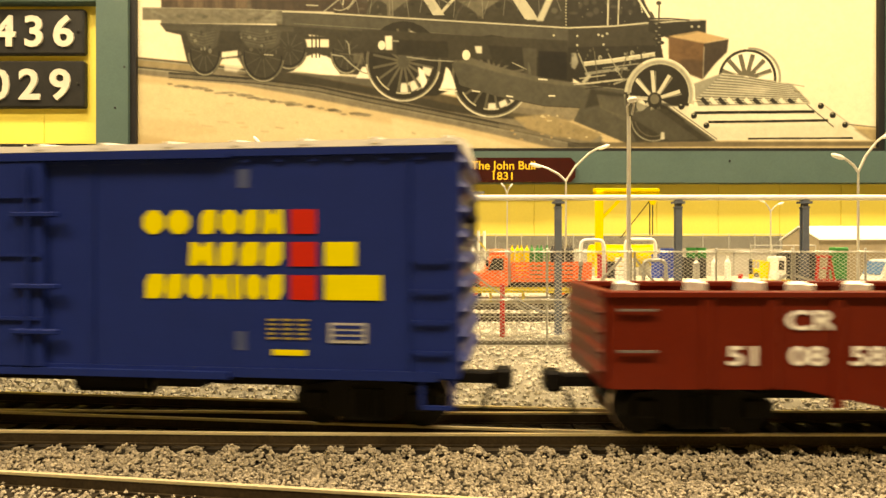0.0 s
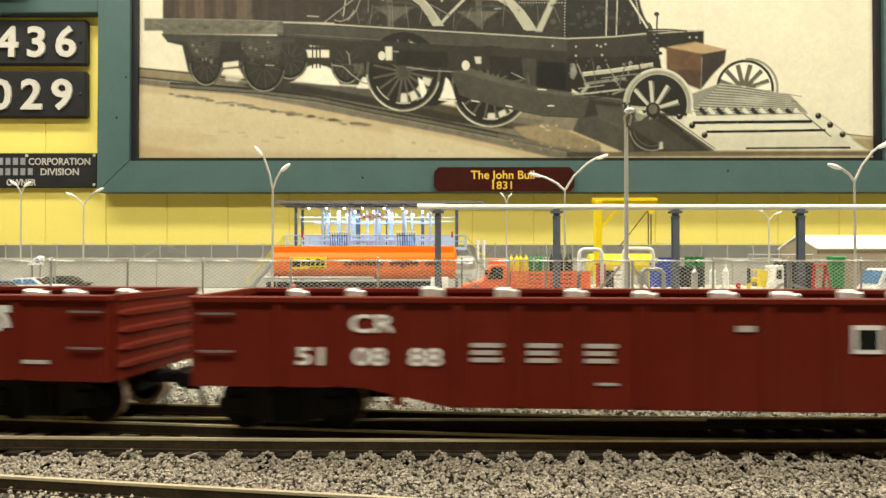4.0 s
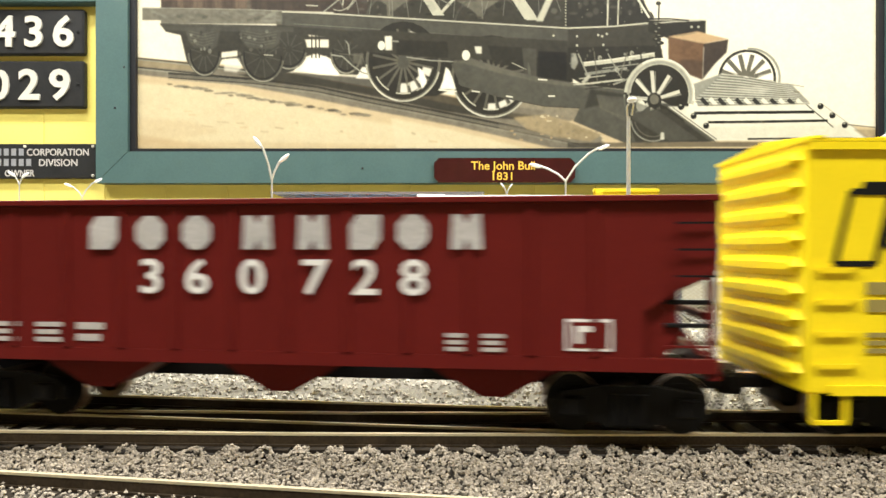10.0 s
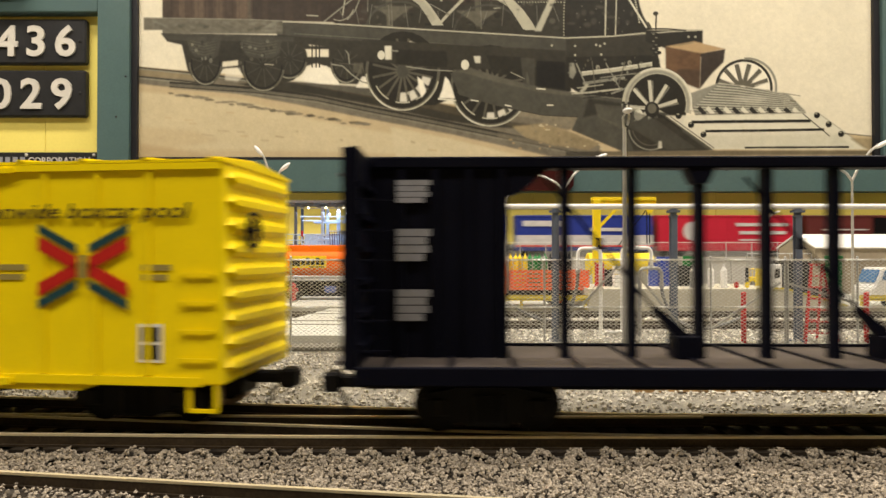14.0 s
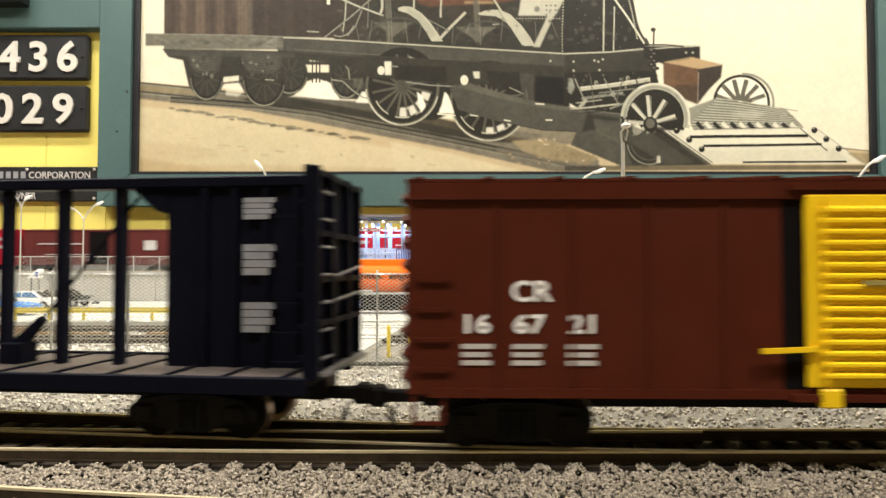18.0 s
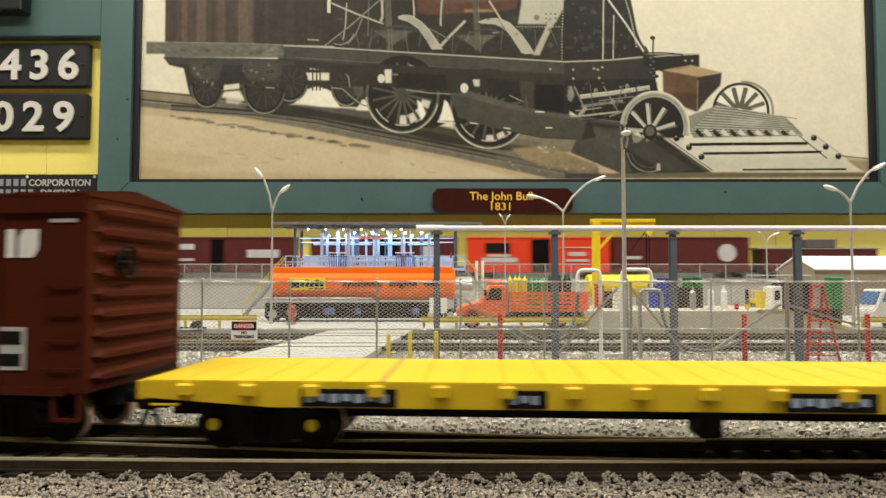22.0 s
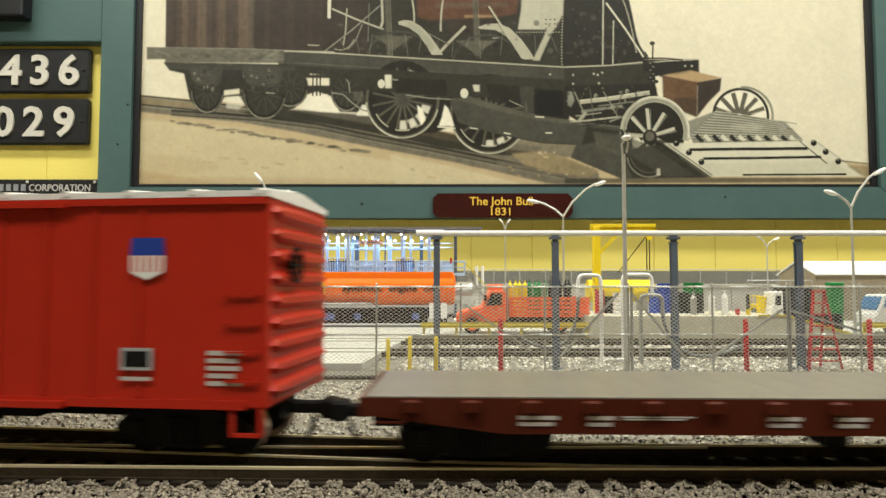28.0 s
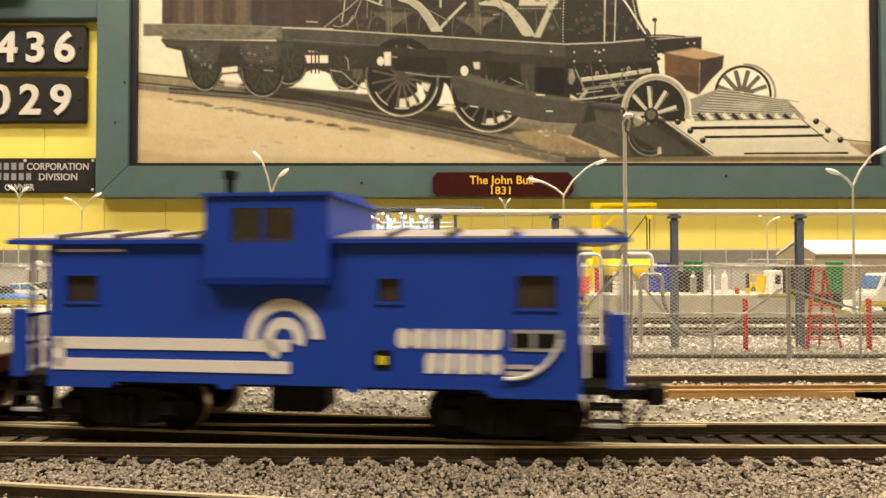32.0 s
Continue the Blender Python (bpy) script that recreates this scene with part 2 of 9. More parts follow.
M = {
    "pane": clear_pane("clear_window_pane"),
    "wall": mat("yellow_board_paint", (0.76, 0.635, 0.15), 0.55, vary=0.05, scale=14, grain=300, bump=0.05, dust=(0.68, 0.58, 0.19), dust_amt=0.25),
    "teal": mat("grey_green_paint", (0.060, 0.105, 0.100), 0.45, vary=0.10, scale=25, grain=400, bump=0.12, dust=(0.09, 0.14, 0.13), dust_amt=0.3),
    "slip": mat("black_slip_moulding", (0.014, 0.014, 0.016), 0.4, vary=0.2, scale=40),
    "plate": mat("black_number_board", (0.018, 0.018, 0.018), 0.42, vary=0.3, scale=60, grain=700, bump=0.2),
    "digit": mat("worn_cream_enamel", (0.54, 0.51, 0.44), 0.4, vary=0.15, scale=80, dust=(0.35, 0.33, 0.28), dust_amt=0.4),
    "gold": mat("gold_leaf_paint", (0.75, 0.47, 0.06), 0.4, vary=0.1),
    "maroon_gloss": mat("maroon_lacquer", (0.034, 0.0065, 0.006), 0.10, vary=0.2, scale=50, bump=0.02),
    "ceiling": mat("ceiling_white", (0.75, 0.72, 0.66), 0.8, scale=5, grain=60),
    "floor": mat("floor_brown", (0.12, 0.09, 0.06), 0.6, scale=4, grain=40),
    "room": mat("room_wall_cream", (0.62, 0.52, 0.30), 0.7, scale=3, grain=40),
    "conc": mat("pale_concrete", (0.46, 0.46, 0.41), 0.85, vary=0.08, scale=60, grain=1500, bump=0.2, dust=(0.40, 0.37, 0.31), dust_amt=0.4),
    "conc_wall": mat("grey_retaining_concrete", (0.40, 0.38, 0.335), 0.85, vary=0.1, scale=50, grain=1200, bump=0.2),
    "kerb_dark": mat("dim_grey_kerb", (0.15, 0.145, 0.125), 0.85, vary=0.1, scale=50, grain=1200, bump=0.2),
    "kerb_conc": mat("platform_concrete", (0.50, 0.47, 0.37), 0.85, vary=0.1, scale=80, grain=1500, bump=0.2),
    "earth": mat("fine_grey_ballast_bed", (0.20, 0.185, 0.15), 0.95, vary=0.45, scale=700, grain=2400, bump=1.0),
    # near black: the shade in the gaps between stones is put into this colour
    "ground_bed": mat("gap_shade_ballast_bed", (0.050, 0.042, 0.032), 0.95, vary=0.5, scale=700, grain=2400, bump=1.0),
    "stone": mat("ballast_stone", (0.25, 0.215, 0.165), 0.9, vary=0.2, scale=900, island=0.88, bump=0.3),
    # darker copy of the pale yard stone, with the train's shade in its colour
    "stone_mid": mat("dimmed_grey_ballast_stone", (0.40, 0.37, 0.305), 0.9, vary=0.15, scale=900, island=0.7, bump=0.3),
    "stone_pale": mat("pale_ballast_stone", (0.60, 0.57, 0.49), 0.9, vary=0.15, scale=900, island=0.65, bump=0.3),
    "tie": mat("dark_tie", (0.018, 0.014, 0.010), 0.8, vary=0.3, scale=500, spec=0.08, island=0.3, dust=(0.09, 0.07, 0.045), dust_amt=0.3),
    "tie_fill": mat("tan_dusty_fill", (0.115, 0.092, 0.060), 0.85, vary=0.4, scale=500, grain=2000, bump=0.5),
    "rail_side": mat("weathered_rail", (0.050, 0.036, 0.022), 0.45, metal=0.4, vary=0.5, scale=260),
    "rail_top": mat("polished_nickel_rail", (0.66, 0.57, 0.38), 0.42, metal=0.55, vary=0.12, scale=200, bump=0.05),
    "dusty_rail": mat("dusty_grey_rail", (0.33, 0.31, 0.25), 0.6, metal=0.2, vary=0.2, scale=200),
    "rust_rail": mat("orange_brown_rail", (0.38, 0.23, 0.095), 0.55, vary=0.2, scale=300),
    "wheel": mat("blackened_wheel", (0.010, 0.009, 0.008), 0.5, vary=0.3, scale=400, spec=0.12),
    "tread": mat("bright_wheel_tread", (0.66, 0.52, 0.43), 0.32, metal=0.7, vary=0.2),
    "truckframe": mat("black_plastic_truck", (0.007, 0.0065, 0.006), 0.55, vary=0.25, scale=400, spec=0.12),
    # shade between the ties and under the train is put into this colour
    "roadbed": mat("shade_dark_roadbed", (0.022, 0.018, 0.013), 0.8, vary=0.5, scale=500, grain=2000, bump=0.6),
    "tie_grey": mat("bleached_tie", (0.30, 0.275, 0.225), 0.8, vary=0.25, scale=500, island=0.3),
    "under": mat("underframe_black", (0.009, 0.008, 0.008), 0.6, vary=0.3, scale=300, spec=0.12),
    "white_ink": mat("white_lettering", (0.78, 0.76, 0.72), 0.5, vary=0.05),
    "faded_ink": mat("faded_white_lettering", (0.46, 0.44, 0.42), 0.6, vary=0.25, scale=200),
    "grey_ink": mat("grey_lettering", (0.36, 0.36, 0.36), 0.5, vary=0.05),
    "black_ink": mat("black_lettering", (0.009, 0.009, 0.009), 0.5, vary=0.1, spec=0.12),
    "yellow_ink": mat("yellow_lettering", (0.72, 0.63, 0.035), 0.5, vary=0.05),
    "red_ink": mat("red_lettering", (0.50, 0.018, 0.012), 0.5, vary=0.05),
    "blue_ink": mat("blue_lettering", (0.02, 0.05, 0.30), 0.5, vary=0.05),
    "slogan_ink": mat("faded_brown_lettering", (0.10, 0.070, 0.012), 0.5, vary=0.1),
    "teal_ink": mat("dark_teal_lettering", (0.012, 0.055, 0.062), 0.5, vary=0.08),
    # bright surface of the pale lumps inside the gondolas
    "stake": mat("bright_pale_lump", (0.74, 0.70, 0.64), 0.3, metal=0.4, vary=0.25, scale=500),
    "print_ink": mat("dim_white_small_print", (0.46, 0.43, 0.40), 0.5, vary=0.1),
    "olive_ink": mat("dull_yellow_lettering", (0.30, 0.24, 0.07), 0.5, vary=0.05),
    "navy": mat("navy_car_paint", (0.009, 0.023, 0.145), 0.38, vary=0.10, scale=120, spec=0.10, bump=0.1),
    "maroon": mat("oxide_brown_car_paint", (0.120, 0.013, 0.007), 0.42, vary=0.12, scale=120, spec=0.10, bump=0.1, dust=(0.15, 0.03, 0.02), dust_amt=0.3),
    "brown": mat("dark_brown_car_paint", (0.066, 0.0125, 0.0055), 0.40, vary=0.14, scale=120, spec=0.09, bump=0.1, dust=(0.09, 0.026, 0.014), dust_amt=0.25),
    "hopper_red": mat("hopper_red_paint", (0.115, 0.011, 0.009), 0.40, vary=0.10, scale=120, spec=0.10, bump=0.1),
    "black": mat("black_car_paint", (0.0082, 0.0058, 0.0042), 0.40, vary=0.2, scale=120, spec=0.035, bump=0.1),
    "bluegrey": mat("blue_black_car_paint", (0.0045, 0.0048, 0.009), 0.40, vary=0.2, scale=120, spec=0.03, bump=0.1),
    "yellow": mat("bright_yellow_car_paint", (0.92, 0.70, 0.006), 0.35, vary=0.06, scale=120, bump=0.08),
    "navy_chalk": mat("chalky_navy_patch", (0.05, 0.07, 0.17), 0.6, vary=0.2),
    "flat_yellow": mat("worn_yellow_flat_car_paint", (0.66, 0.455, 0.016), 0.42, vary=0.10, scale=90, bump=0.1, dust=(0.55, 0.36, 0.03), dust_amt=0.4),
    "print_blue": mat("pale_blue_print", (0.33, 0.40, 0.52), 0.5, vary=0.2),
    "door_yellow": mat("deep_yellow_door_paint", (0.85, 0.55, 0.008), 0.36, vary=0.06, scale=120, bump=0.08),
    "red": mat("bright_red_car_paint", (0.41, 0.021, 0.009), 0.35, vary=0.08, scale=120, bump=0.08),
    "cab_blue": mat("bright_blue_caboose_paint", (0.010, 0.055, 0.40), 0.38, vary=0.08, scale=120, bump=0.08),
    "snow_roof": mat("silver_white_roof_paint", (0.78, 0.76, 0.73), 0.45, vary=0.06, scale=200),
    "deck_wood": mat("grey_flatcar_deck", (0.16, 0.145, 0.12), 0.28, vary=0.18, scale=150, grain=900),
    "dark_gap": mat("shadowed_gap_black", (0.005, 0.004, 0.004), 0.8, spec=0.05),
    "glass_dark": mat("smoked_car_window", (0.020, 0.017, 0.015), 0.22, vary=0.1, bump=0.0),
    # pale grey; carries the painted highlight of the gondola rungs
    "pale_rung": mat("pale_steel_rung", (0.16, 0.15, 0.145), 0.5, vary=0.25, scale=400),
    "dull_print": mat("faded_grey_print", (0.24, 0.24, 0.25), 0.6, vary=0.2),
    "sooty_deck": mat("sooty_plank_deck", (0.075, 0.060, 0.052), 0.8, vary=0.35, scale=120),
    "cab_glass": mat("dusty_brown_window", (0.050, 0.038, 0.032), 0.25, vary=0.2, bump=0.0),
    "roof_panel": mat("worn_silver_roof_panel", (0.30, 0.29, 0.27), 0.5, metal=0.2, vary=0.3, scale=150),
    "roof_walk": mat("dark_roof_walk", (0.10, 0.085, 0.075), 0.7, vary=0.2),
}


# ---- mesh helpers, in millimetres ----
def box(bm, x0, x1, y0, y1, z0, z1, bev=0.0):
    m = Matrix.LocRotScale(((x0 + x1) / 2, (y0 + y1) / 2, (z0 + z1) / 2), None, (abs(x1 - x0), abs(y1 - y0), abs(z1 - z0)))
    r = bmesh.ops.create_cube(bm, size=1.0, matrix=m)
    if bev:
        es = list({e for v in r["verts"] for e in v.link_edges})
        bmesh.ops.bevel(bm, geom=es, offset=bev, segments=1, affect="EDGES", profile=0.5)
    return r["verts"]


def rod(bm, p, q, r, seg=8, r2=None):
    p, q = Vector(p), Vector(q)
    d = q - p
    m = Matrix.Translation((p + q) / 2) @ d.to_track_quat("Z", "Y").to_matrix().to_4x4()
    return bmesh.ops.create_cone(bm, cap_ends=True, segments=seg, radius1=r, radius2=r if r2 is None else r2, depth=d.length, matrix=m)["verts"]


def bar(bm, p, q, w, h):
    """A square bar from p to q, w across and h high."""
    p, q = Vector(p), Vector(q)
    d = q - p
    m = Matrix.Translation((p + q) / 2) @ d.to_track_quat("X", "Z").to_matrix().to_4x4() @ Matrix.Diagonal((d.length, w, h, 1))
    return bmesh.ops.create_cube(bm, size=1.0, matrix=m)["verts"]


def ball(bm, p, r, sx=1, sy=1, sz=1, u=10, v=6):
    m = Matrix.LocRotScale(p, None, (sx, sy, sz))
    return bmesh.ops.create_uvsphere(bm, u_segments=u, v_segments=v, radius=r, matrix=m)["verts"]


def prism(bm, pts, a, b, axis="y"):
    """Extrude a flat outline between a and b along an axis (pts are the two other axes in order)."""
    def at(p, c):
        return (p[0], c, p[1]) if axis == "y" else ((c, p[0], p[1]) if axis == "x" else (p[0], p[1], c))
    lo = [bm.verts.new(at(p, a)) for p in pts]
    hi = [bm.verts.new(at(p, b)) for p in pts]
    n = len(pts)
    bm.faces.new(lo)
    bm.faces.new(hi[::-1])
    for i in range(n):
        bm.faces.new((lo[i], hi[i], hi[(i + 1) % n], lo[(i + 1) % n]))
    bmesh.ops.recalc_face_normals(bm, faces=bm.faces)


def path_tube(bm, pts, r, seg=7):
    """One bent tube through all the points."""
    P = [Vector(p) for p in pts]
    rings, up = [], None
    for i, p in enumerate(P):
        d = (P[min(i + 1, len(P) - 1)] - P[max(i - 1, 0)]).normalized()
        if up is None:
            up = Vector((0, 1, 0)) if abs(d.y) < 0.9 else Vector((1, 0, 0))
        a = d.cross(up).normalized()
        up = a.cross(d).normalized()
        rings.append([bm.verts.new(p + (a * math.cos(6.2832 * k / seg) + up * math.sin(6.2832 * k / seg)) * r) for k in range(seg)])
    for q0, q1 in zip(rings, rings[1:]):
        for k in range(seg):
            bm.faces.new((q0[k], q0[(k + 1) % seg], q1[(k + 1) % seg], q1[k]))
    bm.faces.new(rings[0][::-1])
    bm.faces.new(rings[-1])
    bmesh.ops.recalc_face_normals(bm, faces=bm.faces)


def pierced(bm, x0, x1, z0, z1, y0, y1, holes):
    """A wall in one piece with rectangular openings (xa, xb, za, zb) through it."""
    xs = sorted({x0, x1, *[q for h in holes for q in h[:2]]})
    zs = sorted({z0, z1, *[q for h in holes for q in h[2:]]})
    V = {}

    def vert(i, k, y):
        key = (i, k, y)
        if key not in V:
            V[key] = bm.verts.new((xs[i], y, zs[k]))
        return V[key]

    def solid(i, k):
        if not (0 <= i < len(xs) - 1 and 0 <= k < len(zs) - 1):
            return False
        mx, mz = (xs[i] + xs[i + 1]) / 2, (zs[k] + zs[k + 1]) / 2
        return not any(a < mx < b and c < mz < d for a, b, c, d in holes)
    for i in range(len(xs) - 1):
        for k in range(len(zs) - 1):
            if not solid(i, k):
                continue
            for y in (y0, y1):
                bm.faces.new((vert(i, k, y), vert(i + 1, k, y), vert(i + 1, k + 1, y), vert(i, k + 1, y)))
            for di, dk, a, b in ((-1, 0, (i, k), (i, k + 1)), (1, 0, (i + 1, k), (i + 1, k + 1)), (0, -1, (i, k), (i + 1, k)), (0, 1, (i, k + 1), (i + 1, k + 1))):
                if not solid(i + di, k + dk):
                    bm.faces.new((vert(*a, y0), vert(*b, y0), vert(*b, y1), vert(*a, y1)))
    bmesh.ops.recalc_face_normals(bm, faces=bm.faces)


def mesh_of(name, bm, material, smooth=False):
    bmesh.ops.scale(bm, vec=(MM, MM, MM), verts=bm.verts)
    me = bpy.data.meshes.new(name)
    bm.to_mesh(me)
    bm.free()
    for k in (material if isinstance(material, (list, tuple)) else [material]):
        me.materials.append(k)
    if smooth:
        me.polygons.foreach_set("use_smooth", [True] * len(me.polygons))
    return me


def part(name, bm, material, parent=None, label="", at=None, smooth=False):
    ob = new(name, mesh_of(name, bm, material, smooth))
    ob.parent = parent
    if at is not None:
        ob.matrix_basis = at
    if label:
        ob["label"] = label
    return ob


def boxed(name, dims, material, parent=None, label="", bev=0.0):
    bm = bmesh.new()
    box(bm, *dims, bev=bev)
    return part(name, bm, material, parent, label)


def thing(name, label, category, m=None, group="", kind=""):
    ob = new(name)
    ob.empty_display_size = 0.01
    if m is not None:
        ob.matrix_basis = m
    return tagged(ob, label, category, group, kind)


def lettering(name, s, size, material, parent, x, y, z, depth=0.12, align="CENTER", squeeze=1.0, bold=0.0, shear=0.0, facing=0.0):
    """Raised writing on a side that faces the camera (towards -y), its middle at x, its foot at z."""
    cu = bpy.data.curves.new(name, "FONT")
    cu.body, cu.size, cu.extrude, cu.align_x, cu.offset, cu.shear = s, size * 1.37, depth / 2, align, bold, shear
    cu.resolution_u = 3
    tmp = bpy.data.objects.new(name, cu)
    me = bpy.data.meshes.new_from_object(tmp)
    bpy.data.objects.remove(tmp)
    me.transform(Matrix.Diagonal((squeeze * MM, MM, MM, 1)))
    me.materials.append(material)
    ob = new(name, me)
    ob.parent = parent
    ob.matrix_basis = pose(x * MM, (y - depth / 2) * MM, z * MM, 90, 0, facing)
    return ob


def blocks(name, parent, material, y, rows, depth=0.15):
    """Plain flat bars on a side: rows of (x0, x1, z0, z1), each a piece of its own."""
    ob = None
    for x0, x1, z0, z1 in rows:
        bm = bmesh.new()
        box(bm, x0, x1, y - depth, y, z0, z1)
        ob = part(name, bm, material, parent)
    return ob

# ---- the room: wall, floor, ceiling ----
def room():
    w = thing("wall_north", "yellow painted wall of vertical boards behind the railway", "wall", kind="structure")
    boxed("wall_core", (-6500, 6500, 951.3, 1056, -1100, 1250), M["wall"], w)
    # boards with open grooves between them
    step, x = 90.8, -594.0 - 64 * 90.8
    bm = bmesh.new()
    box(bm, 0.35, step - 0.35, 950, 952.6, -300, 1249, bev=0.7)
    me = mesh_of("board", bm, M["wall"])
    while x < 6400:
        ob = new("board", me)
        ob.parent = w
        ob.matrix_basis = pose(x * MM, 0, 0)
        x += step
    for nm, dims in (("wall_south", (-6500, 6500, -2100, -2000, -1100, 1250)), ("wall_west", (-6600, -6500, -2100, 1056, -1100, 1250)),
                     ("wall_east", (6500, 6600, -2100, 1056, -1100, 1250))):
        tagged(boxed(nm, dims, M["room"]), "plain cream room wall", "wall", kind="structure")
    tagged(boxed("floor", (-6500, 6500, -2000, 956, -1150, -1100), M["floor"]), "plain brown room floor", "floor", kind="structure")
    tagged(boxed("ceiling", (-6500, 6500, -2000, 956, 1250, 1300), M["ceiling"]), "plain white room ceiling", "ceiling", kind="structure")
    for lx, ly in LAMP_SPOTS:
        lt = thing("ceiling_light", "long white ceiling light fitting", "lamp", pose(lx, ly, CEIL_Z), group="ceiling lights")
        boxed("housing", (-560, 560, -90, 90, -25, -1), M["ceiling"], lt, bev=3)


# ---- the layout table and its ground ----
def table():
    tb = thing("layout_table", "deep wooden layout table under the model yard", "table", kind="structure")
    boxed("tabletop", (-6400, 6400, -60, 948, -60, -8), M["floor"], tb)
    for x in (-6200, -3100, 0, 3100, 6200):
        for y in (-20, 900):
            boxed("table_leg", (x - 40, x + 40, y - 40 + 40, y + 40, -1100, -60), M["floor"], tb)
    tagged(boxed("ground", (-6400, 6400, -58, 948, -7.9, -5.6), M["ground_bed"]), "ballast ground of the yard, darkened for the shade between stones", "ground", kind="structure")
    tagged(boxed("ballast_bed", (-900, 900, 150, 247, -5.58, -4.05), M["earth"]), "pale fine ballast behind the main line", "ground", kind="structure")


room()
table()

# ---- front track ----
RAIL_Z = -0.0009
CAR_Z = -0.0023          # the level from which the car bodies are drawn
LIFT = (RAIL_Z - CAR_Z) * 1000
TRACK_Y = 0.1285
LEAN = 0.12
TIE_X, TIE_GAP = -0.3, 0.0063


def track_y(x, lean=LEAN, y0=TRACK_Y):
    """Middle line of the track that the train takes: straight, then leaning away past the points."""
    def ease(a, w):
        a /= w
        return w * (a if a > 30 else math.log1p(math.exp(a)))
    return y0 + lean * (ease(0.038 - x, 0.012) - ease(-0.30 - x, 0.03))


def along():
    pts, s, x = [], 0.0, 2.9
    prev = None
    while x > -2.9:
        y = track_y(x)
        if prev:
            s += math.hypot(x - prev[0], y - prev[1])
        pts.append((s, x, y))
        prev = (x, y)
        x -= 0.004
    return np.array(pts)


LINE = along()
S0 = float(np.interp(0.0, -LINE[:, 1], LINE[:, 0]))


def on_line(s):
    """Place on the track s metres to the left of the camera line, along the rails."""
    q = S0 + s
    return float(np.interp(q, LINE[:, 0], LINE[:, 1])), float(np.interp(q, LINE[:, 0], LINE[:, 2]))


def rail_pieces(name, pts, parent, h=2.4, top=True, z=RAIL_Z, side=None, head=None):
    """A rail along a line of (x, y) in metres: foot, web and a polished head."""
    for nm, w, z0, z1, mt in (("rail_foot", 1.5, -h, -h + 0.4, side or M["rail_side"]), ("rail_web", 0.55, -h + 0.4, -0.42, side or M["rail_side"]),
                              ("rail_head", 0.80, -0.42, 0.0, head or M["rail_top"])):
        bm = bmesh.new()
        prev = None
        for i, (x, y) in enumerate(pts):
            a, b = pts[max(i - 1, 0)], pts[min(i + 1, len(pts) - 1)]
            d = Vector((b[0] - a[0], b[1] - a[1]))
            d.normalize()
            nx, ny = -d.y * w / 2, d.x * w / 2
            X, Y, Z = x * 1000, y * 1000, z * 1000
            ring = [bm.verts.new((X + nx, Y + ny, Z + z0)), bm.verts.new((X + nx, Y + ny, Z + z1)),
                    bm.verts.new((X - nx, Y - ny, Z + z1)), bm.verts.new((X - nx, Y - ny, Z + z0))]
            if prev:
                for k in range(4):
                    bm.faces.new((prev[k], prev[(k + 1) % 4], ring[(k + 1) % 4], ring[k]))
            else:
                bm.faces.new(ring)
            prev = ring
        bm.faces.new(prev[::-1])
        bmesh.ops.recalc_face_normals(bm, faces=bm.faces)
        part(nm, bm, mt, parent)


def offset_line(fn, off, x0, x1, n):
    out = []
    for i in range(n + 1):
        x = x0 + (x1 - x0) * i / n
        e = 0.001
        dx, dy = 1.0, (fn(x + e) - fn(x - e)) / (2 * e)
        L = math.hypot(dx, dy)
        out.append((x - dy / L * off, fn(x) + dx / L * off))
    return out


def ties(parent, fn, x0, x1, z=RAIL_Z - 0.0024, length=30.0, spacing=0.0066, y_off=0.0, mt=None, width=2.7):
    bm = bmesh.new()
    box(bm, -width / 2, width / 2, -length / 2, length / 2, -1.7, 0)
    me = mesh_of("tie", bm, mt or M["tie"])
    x, i = x0, 0
    while x < x1 and i < 300:
        sl = (fn(x + 0.001) - fn(x - 0.001)) / 0.002
        ob = new("tie", me)
        ob.parent = parent
        ob.matrix_basis = pose(x + random.uniform(-2, 2) * 1e-4, fn(x) + y_off, z + random.uniform(-1, 1) * 1e-4, 0, 0, math.degrees(math.atan(sl)) + random.uniform(-1, 1))
        x += spacing
        i += 1


def main_y(x):
    """The through track beyond the points: nearly straight, easing away a little at the far left."""
    a = max(0.0, -0.02 - x)
    return TRACK_Y + 0.03 * a


def front_track():
    tr = thing("railway_track", "main line track with points, brass-topped rails on dark ties", "track", kind="structure")
    G = 0.00825
    rail_pieces("rail", offset_line(track_y, G, -2.9, 2.9, 700), tr)
    rail_pieces("rail", offset_line(track_y, -G, -0.9, 0.056, 120), tr)
    rail_pieces("rail", offset_line(main_y, -G, -2.9, 2.9, 200), tr)
    rail_pieces("rail", offset_line(main_y, G - 0.0009, -0.9, 0.055, 90), tr, z=RAIL_Z - 0.00015)
    # flat strip under the ties, coloured as dark as their shaded gaps
    bm = bmesh.new()
    for fn, x0, x1 in ((main_y, -0.9, 0.9), (track_y, -0.9, 0.02)):
        a, b = offset_line(fn, -0.0118, x0, x1, 60), offset_line(fn, 0.0118, x0, x1, 60)
        rows = [(bm.verts.new((p[0] * 1000, p[1] * 1000, RAIL_Z * 1000 - 3.05)), bm.verts.new((q[0] * 1000, q[1] * 1000, RAIL_Z * 1000 - 3.05 - (0.02 if fn is main_y else 0)))) for p, q in zip(a, b)]
        for r0, r1 in zip(rows, rows[1:]):
            bm.faces.new((r0[0], r1[0], r1[1], r0[1]))
    part("roadbed", bm, M["roadbed"], tr)
    ties(tr, track_y, -0.55, -0.06, length=26)
